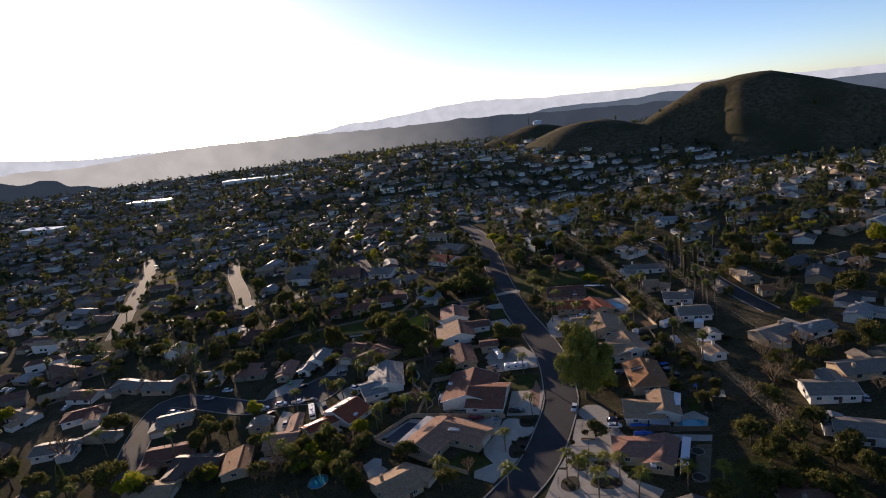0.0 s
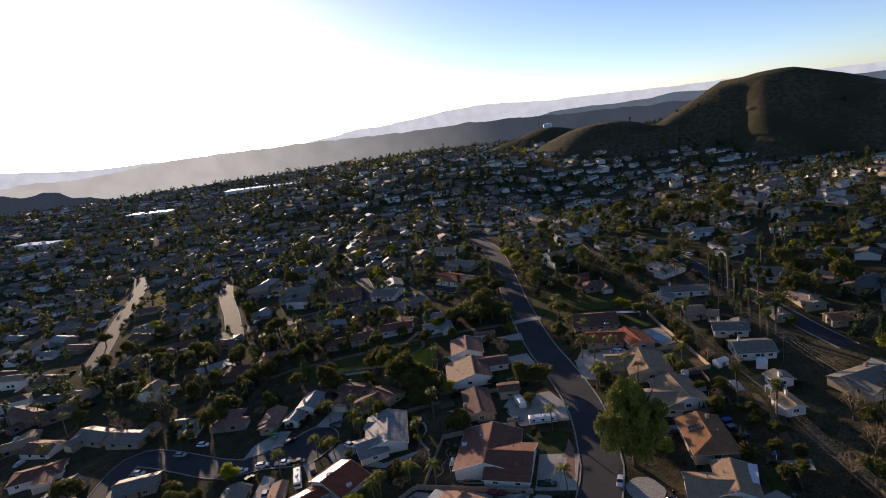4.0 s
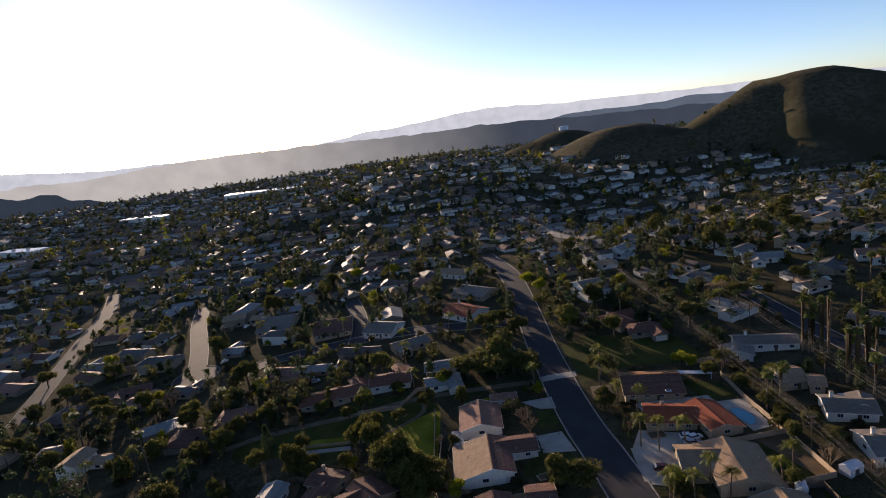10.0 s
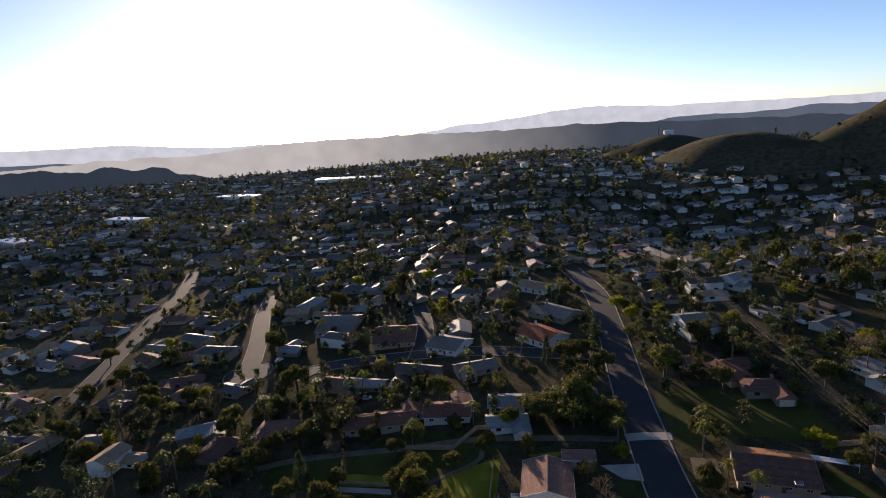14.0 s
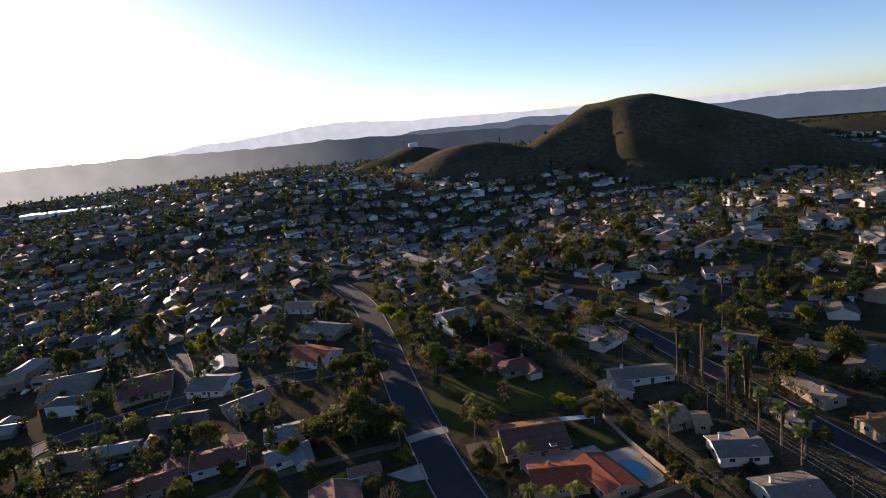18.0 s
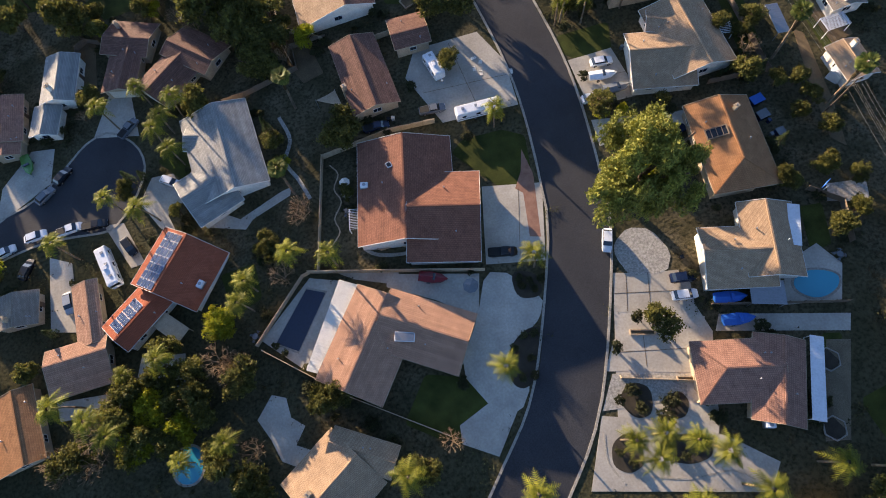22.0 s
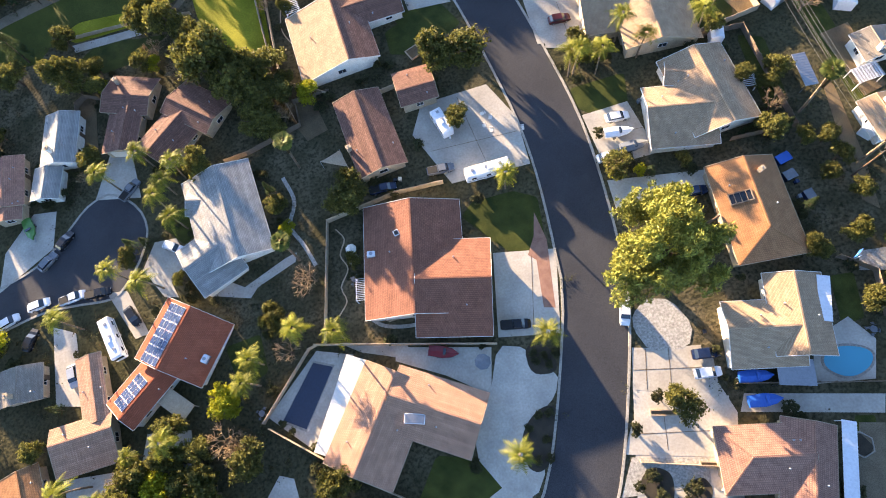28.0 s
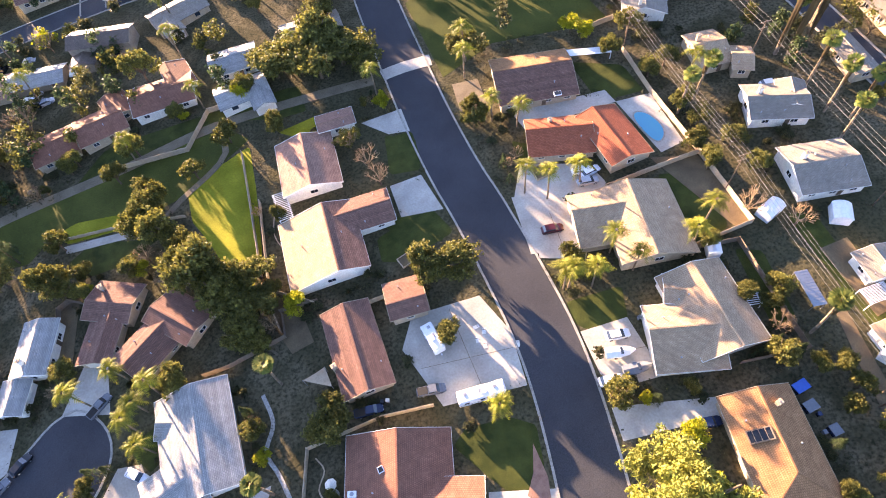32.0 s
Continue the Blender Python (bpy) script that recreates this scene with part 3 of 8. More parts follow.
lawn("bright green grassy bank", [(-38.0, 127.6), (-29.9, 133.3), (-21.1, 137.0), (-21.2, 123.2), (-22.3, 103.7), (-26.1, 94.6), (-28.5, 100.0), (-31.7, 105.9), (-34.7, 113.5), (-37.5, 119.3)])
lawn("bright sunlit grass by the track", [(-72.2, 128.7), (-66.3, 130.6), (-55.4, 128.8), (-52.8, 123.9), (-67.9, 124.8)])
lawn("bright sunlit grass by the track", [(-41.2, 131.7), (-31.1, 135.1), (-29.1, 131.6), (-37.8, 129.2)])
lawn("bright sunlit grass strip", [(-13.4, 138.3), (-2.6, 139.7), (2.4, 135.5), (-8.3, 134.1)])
lawn("green grassy meadow of the greenway", [(-95.6, 126.3), (-96.2, 139.4), (-70.5, 140.1), (-56.6, 144.3), (-37.4, 145.5), (-26.0, 145.0), (-20.8, 139.3), (-29.9, 133.3), (-37.9, 128.1), (-52.8, 124.2), (-55.4, 128.8), (-66.3, 130.6), (-72.2, 128.7), (-78.1, 122.7)])
lawn("grass beside the small house", [(-54.6, 71.0), (-48.4, 73.0), (-46.2, 67.0), (-49.8, 64.6)])
lawn("back lawn beside the pergola", [(64.1, 18.2), (68.1, 17.6), (66.0, 9.8), (61.9, 9.6)])
lawn("back lawn strip", [(56.7, -4.2), (59.8, -5.1), (57.6, -11.3), (54.7, -11.3)])
lawn("grass behind the solar house", [(-45.4, 41.0), (-38.1, 41.3), (-38.0, 33.7), (-44.0, 31.7)])
lawn("dark lawn behind the street wall", [(12.9, 125.0), (18.8, 124.5), (18.6, 114.8), (11.9, 115.1)])
lawn("back lawn along the timber fence", [(70.7, 69.0), (75.4, 66.6), (73.4, 52.4), (68.6, 51.7)])
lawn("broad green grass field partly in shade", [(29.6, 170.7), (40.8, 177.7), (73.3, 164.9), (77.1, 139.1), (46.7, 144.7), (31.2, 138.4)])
lawn("dark rough lawn behind the brown-roofed house", [(57.0, -16.0), (70.0, -14.0), (74.0, -30.0), (60.0, -34.0)])
lawn("grass strip", [(-67.8, 119.3), (-61.5, 123.4), (-53.3, 119.9), (-44.9, 118.1), (-54.1, 113.6), (-65.6, 113.4)])
lawn("back lawn", [(65.2, 90.7), (74.4, 88.4), (72.5, 73.9), (64.9, 71.3)])
lawn("back lawn", [(61.7, 129.9), (73.0, 123.5), (74.0, 113.7), (63.1, 114.8)])
lawn("front lawn", [(39.9, 112.0), (43.2, 109.6), (43.5, 101.6), (38.9, 100.2)])
lawn("front lawn", [(12.1, 126.1), (19.0, 122.1), (17.7, 112.5), (10.4, 113.9)])
lawn("front lawn with planter boxes", [(3.3, 98.1), (16.7, 101.8), (19.9, 93.6), (7.7, 90.2), (3.0, 92.1)])
lawn("side lawn", [(5.6, 101.6), (15.2, 102.4), (17.2, 91.9), (7.9, 95.8)])
lawn("lawn behind the bungalow", [(84.0, 72.5), (88.9, 70.4), (88.4, 45.7), (84.3, 42.2)])
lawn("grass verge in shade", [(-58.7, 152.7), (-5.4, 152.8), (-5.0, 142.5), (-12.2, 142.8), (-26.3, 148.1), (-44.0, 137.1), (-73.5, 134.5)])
slab("pale concrete drain of the greenway", [(-69.4, 124.5), (-52.2, 122.9), (-51.5, 120.6), (-68.3, 122.1)])
slab("pale paved side yard", [(-23.7, 34.8), (-11.0, 30.4), (-11.2, 27.5), (-19.8, 31.6)])
slab("white concrete apron by the lawn", [(-8.1, -0.4), (-1.9, 1.8), (3.1, -0.2), (-3.1, -7.3), (-8.6, -3.5)])


BUILT, FOOT = [], []


def slope_mesh(long, run, rise, material, courses):
    """One roof slope in its own plane: x along the ridge, y from ridge (0) down to the eave, with stepped courses."""
    s = math.hypot(run, rise)
    n = max(1, int(s / courses))
    side = [(0.0, 0.06)]
    for i in range(n):
        y1 = s * (i + 1) / n
        if n > 1:
            side += [(-y1, 0.095), (-y1 - 0.001, 0.06)]
        else:
            side.append((-y1, 0.06))
    side += [(-s, -0.1), (0.0, -0.1)]
    k = len(side)
    verts = [(-long / 2, y, z) for y, z in side] + [(long / 2, y, z) for y, z in side]
    faces = [(i, (i + 1) % k, (i + 1) % k + k, i + k) for i in range(k)] + [tuple(range(k))[::-1], tuple(range(k, 2 * k))]
    return raw("roof_slope", verts, faces, material)


def wall_mesh(long, wide, eave, rise, drop, material):
    x, y = long / 2, wide / 2
    verts = [(-x, -y, -drop), (x, -y, -drop), (x, y, -drop), (-x, y, -drop), (-x, -y, eave), (x, -y, eave), (x, y, eave), (-x, y, eave), (-x, 0, eave + rise), (x, 0, eave + rise)]
    faces = [(0, 1, 5, 4), (2, 3, 7, 6), (1, 2, 6, 9, 5), (3, 0, 4, 8, 7), (3, 2, 1, 0), (4, 5, 9, 8), (6, 7, 8, 9)]
    return raw("wall", verts, faces, material)


def window(parent, m, wide, tall):
    """A window on a wall whose outside is local -y."""
    frame_bm = bmesh.new()
    for sx in (-1, 1):
        add_box(frame_bm, 0.07, 0.10, tall, pose(sx * (wide - 0.07) / 2, 0, 0))
    for z in (0.0, tall - 0.07):
        add_box(frame_bm, wide - 0.14, 0.10, 0.07, pose(0, 0, z))
    add_box(frame_bm, 0.05, 0.08, tall - 0.14, pose(0, 0, 0.07))
    w = part("window", frame_bm, TRIM, parent, "white framed window", m)
    part("pane", box(wide - 0.13, 0.03, tall - 0.13, pose(0, 0.0, 0.065)), GLASS, w)


def wing_parts(root, at, w, roof, wall, k, detail, garage):
    x, y, long, wide, turn, eave, rise, hip = w
    over, drop = 0.55, 1.6
    lw, ww = max(long - 2 * over, 1.5), max(wide - 2 * over, 1.5)
    z = gz(x, y)
    m = pose(x - at.x, y - at.y, z - at.z + 0.06 * k, 0, 0, turn)
    run, pitch = wide / 2, math.degrees(math.atan2(rise, wide / 2))
    body = part("wall", wall_mesh(lw, ww, eave, rise * ww / wide, drop, WALL[wall]), None, root, m=m)
    top = eave + rise * ww / wide + 0.10
    # slopes
    roofs = roof.split("/")
    roof = roofs[0] if k == 0 else roofs[-1]
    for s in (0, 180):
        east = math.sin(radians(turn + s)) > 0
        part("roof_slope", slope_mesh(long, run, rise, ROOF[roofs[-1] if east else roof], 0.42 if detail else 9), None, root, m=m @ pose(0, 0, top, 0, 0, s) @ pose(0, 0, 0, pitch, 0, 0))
    part("ridge_cap", tube(0.13, 0.13, long, pose(-long / 2, 0, 0, 0, 90, 0), 6), ROOF[roof], root, m=m @ pose(0, 0, top + 0.03))
    if detail:
        s = math.hypot(run, rise)
        for a in (0, 180):
            q = m @ pose(0, 0, top, 0, 0, a) @ pose(0, 0, 0, pitch, 0, 0)
            part("fascia", box(long + 0.04, 0.05, 0.2), TRIM if wall == "white" else WALL["cream"], root, m=q @ pose(0, -s - 0.03, -0.13))
            for ex in (-1, 1):
                part("barge_board", box(0.05, s, 0.2, pose(0, -s / 2, 0)), TRIM if wall == "white" else WALL["cream"], root, m=q @ pose(ex * (long / 2 + 0.03), 0, -0.13))
            for j in range(random.choice((1, 2))):
                vx, vy = random.uniform(-0.35, 0.35) * long, -random.uniform(0.25, 0.8) * s
                vent = part("roof_vent", tube(0.09, 0.09, 0.5, sides=8), METAL, root, "galvanised roof vent pipe", q @ pose(vx, vy, 0.05, -pitch, 0, 0))
                part("cap", tube(0.16, 0.05, 0.12, pose(0, 0, 0.48), 8), METAL, vent)
    # windows on both long walls and the gable ends
    for s in (0, 180):
        n = max(1, int(lw / 4.2))
        for i in range(n):
            px = -lw / 2 + lw * (i + 0.5) / n
            if garage and s == 0 and i == 0:
                continue
            window(root, m @ pose(0, 0, 0, 0, 0, s) @ pose(px, -ww / 2 - 0.01, 1.0), 1.5, 1.15)
    for s in (90, 270):
        if garage and s == 90:
            gw = min(4.9, ww - 0.8)
            gm = m @ pose(0, 0, 0, 0, 0, 90) @ pose(0, -lw / 2 - 0.02, -0.2)
            door = part("garage_door", box(gw, 0.08, 2.3), GARAGE, root, "pale panelled garage door", gm)
            for j in range(4):
                part("panel", box(gw - 0.2, 0.03, 0.46, pose(0, -0.05, 0.06 + 0.56 * j), 0.01), GARAGE, door)
        elif ww > 3.5:
            window(root, m @ pose(0, 0, 0, 0, 0, s) @ pose(0, -lw / 2 - 0.01, 1.0), 1.7, 1.2)
    return body


def house(label, roof, wall, wings, garage=(0, 0), chimney=0, detail=True):
    x, y = wings[0][0], wings[0][1]
    at = Vector((x, y, gz(x, y)))
    root = thing("house", x, y, at.z, 0, label, "house", "houses of the neighbourhood")
    for k, w in enumerate(wings):
        wing_parts(root, at, w, roof, wall, k, detail, garage[0] and garage[1] == k)
        BUILT.append((w[0], w[1], max(w[2], w[3]) / 2 + 1))
        FOOT.append((w[0], w[1], w[2], w[3], w[4]))
    w = wings[0]
    m = pose(0, 0, 0, 0, 0, w[4])
    part("front_door", box(1.0, 0.08, 2.05, bevel=0.01), BARK, root, "brown panelled front door", m @ pose(w[2] * 0.12, -(w[3] - 1.1) / 2 - 0.03, 0.05))
    cx = w[2] * (0.3 if chimney else -0.28)
    ch = part("chimney", box(0.9, 0.7, w[5] + w[6] + 1.3, bevel=0.02), WALL[wall], root, "stucco chimney", m @ pose(cx, w[3] * 0.12, 0))
    part("chimney_cap", box(1.1, 0.9, 0.15, bevel=0.03), BLOCK, ch, m=pose(0, 0, w[5] + w[6] + 1.3))
    part("flue", tube(0.16, 0.14, 0.3), METAL, ch, m=pose(0, 0, w[5] + w[6] + 1.44))
    return root


COURSE_LIFT = {"brown_tile_roof": 0.07, "light_brown_tile_roof": 0.06, "silver_grey_shingle_roof": 0.06}


def plane_mesh(pts, material, step=0.0, thick=0.14):
    """A roof plane through pts in its own frame (y up the slope, z out of it), in overlapping courses; gives the mesh and its pose."""
    p = [Vector(q) for q in pts]
    nrm = (p[1] - p[0]).cross(p[2] - p[0]).normalized()
    if nrm.z < 0:
        nrm, p = -nrm, p[::-1]
    up = (Vector((0, 0, 1)) - nrm * nrm.z).normalized()
    side = up.cross(nrm)
    m = Matrix((side, up, nrm)).transposed().to_4x4()
    m.translation = p[0]
    flat = [((q - p[0]).dot(side), (q - p[0]).dot(up)) for q in p]
    low, high = min(q[1] for q in flat), max(q[1] for q in flat)

    def cut(poly, level, keep_above):
        out = []
        for a, b in zip(poly, poly[1:] + poly[:1]):
            ina, inb = (a[1] >= level) == keep_above, (b[1] >= level) == keep_above
            if ina:
                out.append(a)
            if ina != inb:
                t = (level - a[1]) / (b[1] - a[1])
                out.append((a[0] + (b[0] - a[0]) * t, level))
        return out
    verts, faces, known = [], [], {}

    def vert(x, y, z):
        key = (round(x, 4), round(y, 4), round(z, 4))
        if key not in known:
            known[key] = len(verts)
            verts.append((x, y, z))
        return known[key]
    n = max(1, round((high - low) / step)) if step else 1
    for i in range(n):
        y0, y1 = low + (high - low) * i / n, low + (high - low) * (i + 1) / n
        strip = flat
        if i:
            strip = cut(strip, y0, True)
        if i < n - 1:
            strip = cut(strip, y1, False)
        if len(strip) < 3:
            continue
        k, lift = len(strip), COURSE_LIFT.get(material.name, 0.022) if step else 0.0
        top = [vert(x, y, lift * (y1 - y) / (y1 - y0)) for x, y in strip]
        base = [vert(x, y, -thick) for x, y in strip]
        faces += [tuple(top), tuple(base[::-1])]
        for j in range(k):
            a, b = strip[j], strip[(j + 1) % k]
            if i < n - 1 and abs(a[1] - y1) < 1e-6 and abs(b[1] - y1) < 1e-6:
                continue
            faces.append((top[j], base[j], base[(j + 1) % k], top[(j + 1) % k]))
    return raw("roof_slope", verts, faces, material), m


def beam_between(name, a, b, wide, tall, material, root):
    a, b = Vector(a), Vector(b)
    q = (b - a).to_track_quat("X", "Z").to_matrix().to_4x4()
    q.translation = (a + b) / 2
    return part(name, box((b - a).length, wide, tall), material, root, m=q)


PITCH, OVER = 0.30, 0.55


def ridge_wing(root, at, w, slope_roofs, wall, k, garage, step):
    """A wing with its ridge from a to b; left and right are the widths of the two slopes; each end a gable or a hip."""
    ax, ay, bx, by, left, right, ridge, hip_a, hip_b = w
    trim = TRIM if wall == "white" else WALL["cream"]
    mid, turn = ((ax + bx) / 2, (ay + by) / 2), math.degrees(math.atan2(by - ay, bx - ax))
    m = pose(mid[0] - at.x, mid[1] - at.y, gz(*mid) - at.z + 0.03 * k, 0, 0, turn)
    half, out = math.hypot(bx - ax, by - ay) / 2, 0.85 * max(left, right)
    e = {1: ridge - PITCH * left, -1: ridge - PITCH * right}
    y = {1: left, -1: -right}
    x = {1: half + out * hip_b, -1: -half - out * hip_a}
    hip = {1: hip_b, -1: hip_a}
    # body
    q = {s: (abs(y[s]) - OVER) * s for s in (1, -1)}
    h = {s: ridge - PITCH * abs(q[s]) - 0.16 for s in (1, -1)}
    g = {s: x[s] - s * OVER for s in (1, -1)}
    apex = {s: (half * s if hip[s] else g[s]) for s in (1, -1)}
    verts = [(g[-1], q[-1], -1.6), (g[1], q[-1], -1.6), (g[1], q[1], -1.6), (g[-1], q[1], -1.6),
             (g[-1], q[-1], h[-1]), (g[1], q[-1], h[-1]), (g[1], q[1], h[1]), (g[-1], q[1], h[1]), (apex[-1], 0, ridge - 0.2), (apex[1], 0, ridge - 0.2)]
    faces = [(0, 1, 5, 4), (2, 3, 7, 6), (1, 2, 6, 9, 5), (3, 0, 4, 8, 7), (3, 2, 1, 0), (4, 5, 9, 8), (6, 7, 8, 9)]
    part("wall", raw("wall", verts, faces, WALL[wall]), None, root, m=m)
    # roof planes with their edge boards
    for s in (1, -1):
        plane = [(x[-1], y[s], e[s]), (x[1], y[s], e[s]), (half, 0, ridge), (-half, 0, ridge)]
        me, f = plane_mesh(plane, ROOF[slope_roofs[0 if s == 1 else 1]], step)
        part("roof_slope", me, None, root, m=m @ f)
        beam_between("fascia", m @ Vector((x[-1], y[s] + 0.04 * s, e[s] - 0.2)), m @ Vector((x[1], y[s] + 0.04 * s, e[s] - 0.2)), 0.05, 0.22, trim, root)
        for t in (1, -1):
            if not hip[t]:
                beam_between("barge_board", m @ Vector((x[t] + 0.04 * t, y[s], e[s] - 0.16)), m @ Vector((x[t] + 0.04 * t, 0, ridge - 0.16)), 0.06, 0.24, trim, root)
        vx, vy = random.uniform(-0.6, 0.6) * half, random.uniform(0.35, 0.75) * y[s]
        vent = part("roof_vent", tube(0.10, 0.10, 0.5, sides=8), METAL, root, "galvanised roof vent pipe", m @ pose(vx, vy, ridge - PITCH * abs(vy)))
        part("cap", tube(0.17, 0.06, 0.12, pose(0, 0, 0.48), 8), METAL, vent)
    for t in (1, -1):
        if hip[t]:
            me, f = plane_mesh([(x[t], y[1], e[1]), (x[t], y[-1], e[-1]), (half * t, 0, ridge)], ROOF[slope_roofs[1]], step)
            part("hip_slope", me, None, root, m=m @ f)
            beam_between("fascia", m @ Vector((x[t] + 0.04 * t, y[1], e[1] - 0.2)), m @ Vector((x[t] + 0.04 * t, y[-1], e[-1] - 0.2)), 0.05, 0.22, trim, root)
            for s in (1, -1):
                beam_between("hip_cap", m @ Vector((x[t], y[s], e[s] + 0.03)), m @ Vector((half * t, 0, ridge + 0.05)), 0.22, 0.08, ROOF[slope_roofs[1]], root)
    beam_between("ridge_cap", m @ Vector((-half, 0, ridge + 0.0)), m @ Vector((half, 0, ridge + 0.0)), 0.32, 0.12, ROOF[slope_roofs[0]], root)
    # windows and garage door
    for s, face in ((-1, 0), (1, 180)):
        count = max(1, int((g[1] - g[-1]) / 4.5))
        for i in range(count):
            window(root, m @ pose(g[-1] + (g[1] - g[-1]) * (i + 0.5) / count, q[s] + 0.01 * s, 1.0, 0, 0, face), 1.5, 1.1)
    for t, face in ((1, 90), (-1, 270)):
        if garage == t:
            wide = min(4.9, q[1] - q[-1] - 0.8)
            door = part("garage_door", box(wide, 0.08, 2.2), GARAGE, root, "pale panelled garage door", m @ pose(g[t] + 0.02 * t, (q[1] + q[-1]) / 2, -0.1, 0, 0, face))
            for j in range(4):
                part("panel", box(wide - 0.2, 0.03, 0.46, pose(0, -0.05, 0.06 + 0.54 * j), 0.01), GARAGE, door)
        elif q[1] - q[-1] > 4:
            window(root, m @ pose(g[t] + 0.01 * t, (q[1] + q[-1]) / 2, 1.0, 0, 0, face), 1.8, 1.2)
    FOOT.append((mid[0] + m.to_3x3().col[1].x * (left - right) / 2, mid[1] + m.to_3x3().col[1].y * (left - right) / 2, x[1] - x[-1], left + right, turn))
    BUILT.append((mid[0], mid[1], max(half, left, right) + 1))
    return m


def ridge_house(label, roofs, wall, wings, garage=(0, 0), chimneys=(), step=0.42):
    """roofs: one kind for each wing, or two joined by a stroke for its left and right slope. garage: the wing and the end that has the door."""
    x, y = (wings[0][0] + wings[0][2]) / 2, (wings[0][1] + wings[0][3]) / 2
    at = Vector((x, y, gz(x, y)))
    root = thing("house", x, y, at.z, 0, label, "house", "houses of the neighbourhood")
    frames = []
    for k, (w, roof) in enumerate(zip(wings, roofs)):
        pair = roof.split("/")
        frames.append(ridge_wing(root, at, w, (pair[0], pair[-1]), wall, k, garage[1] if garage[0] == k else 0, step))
    w = wings[0]
    part("front_door", box(1.0, 0.08, 2.05, bevel=0.01), BARK, root, "brown panelled front door", frames[0] @ pose(1.2, -w[5] + OVER - 0.03, 0.05))
    for cx, cy, top in chimneys:
        ch = part("chimney", box(0.9, 0.7, top, bevel=0.02), WALL[wall], root, "stucco chimney", pose(cx - at.x, cy - at.y, gz(cx, cy) - at.z, 0, 0, 15))
        part("chimney_cap", box(1.1, 0.9, 0.15, bevel=0.03), BLOCK, ch, m=pose(0, 0, top))
        part("flue", tube(0.16, 0.14, 0.3), METAL, ch, m=pose(0, 0, top + 0.15))
    return root, frames


def solar_array(root, frame_m, w, side, cols, rows, shift):
    """Panels in rows down one slope of a wing."""
    tilt = math.degrees(math.atan(PITCH))
    q = frame_m @ pose(0, 0, w[6] + 0.02, 0, 0, 180 if side == 1 else 0) @ pose(0, 0, 0, tilt, 0, 0)
    for i in range(cols):
        for j in range(rows):
            p = part("solar_panel", box(1.62, 1.02, 0.05, bevel=0.01), WHITE_METAL, root, "solar panel in a pale frame", q @ pose((i - cols / 2 + 0.5) * 1.72 + shift, -1.0 - 1.12 * j, 0.10))
            for c in (-1, 0, 1):
                part("cell_face", box(0.49, 0.95, 0.012), SOLAR, p, m=pose(c * 0.505, 0, 0.05))


# plants
def leaf_cloud(name, material, centres, per, spread, size, seed):
    """Small leaf blades gathered in clumps round given centres."""
    rng = np.random.default_rng(seed)
    c = np.repeat(np.array(centres), per, 0)
    c = c + rng.normal(0, 1, c.shape) * np.array(spread)
    n = len(c)
    u = rng.normal(0, 1, (n, 3))
    u /= np.linalg.norm(u, axis=1, keepdims=True)
    v = np.cross(u, rng.normal(0, 1, (n, 3)))
    v /= np.linalg.norm(v, axis=1, keepdims=True)
    s = size * rng.uniform(0.6, 1.3, (n, 1))
    if name == "crown":
        thin = 0.3 if "needles" in material.name else 0.6
        corners, sides = [c - u * s, c + v * s * thin, c + u * s, c - v * s * thin], 4
    else:
        corners, sides = [c - u * s, c + u * s * 0.7 + v * s * 0.7, c + u * s * 0.7 - v * s * 0.7], 3
    quad = np.stack(corners, 1).reshape(-1, 3)
    faces = np.arange(sides * n).reshape(-1, sides)
    return raw(name, quad.tolist(), faces.tolist(), material)


def crown_points(n, rx, rz, seed, lobes=11, hollow=0.6):
    """Points over a crown made of overlapping leafy lobes, with gaps between them."""
    rng = np.random.default_rng(seed)
    d = rng.normal(0, 1, (lobes, 3))
    d /= np.linalg.norm(d, axis=1, keepdims=True)
    d[:, 2] = np.abs(d[:, 2]) * 1.1 - 0.25 if lobes < 40 else d[:, 2] * 0.95
    bough = 0.72 + 0.28 * np.sin(3 * np.arctan2(d[:, 1], d[:, 0]) + 0.7) * np.cos(2 * d[:, 2])
    mid = d * rng.uniform(0.45, 0.72, (lobes, 1)) if lobes < 40 else d * (rng.uniform(0.55, 1.0, lobes) * bough)[:, None]
    size = rng.uniform(0.26, 0.46, lobes) if lobes < 40 else rng.uniform(0.09, 0.2, lobes)
    k = rng.integers(0, lobes, n)
    e = rng.normal(0, 1, (n, 3))
    e /= np.linalg.norm(e, axis=1, keepdims=True)
    p = mid[k] + e * (size[k] * rng.uniform(hollow, 1.05, n))[:, None]
    if lobes > 40:
        p[:, :2] *= (1.06 - 0.3 * p[:, 2])[:, None]
    return p * np.array((rx, rx, rz))


def limb(bm, a, b, r0, r1, sides=6):
    a, b = Vector(a), Vector(b)
    q = (b - a).to_track_quat("Z", "Y").to_matrix().to_4x4()
    add_tube(bm, r0, r1, (b - a).length, Matrix.Translation(a) @ q, sides)


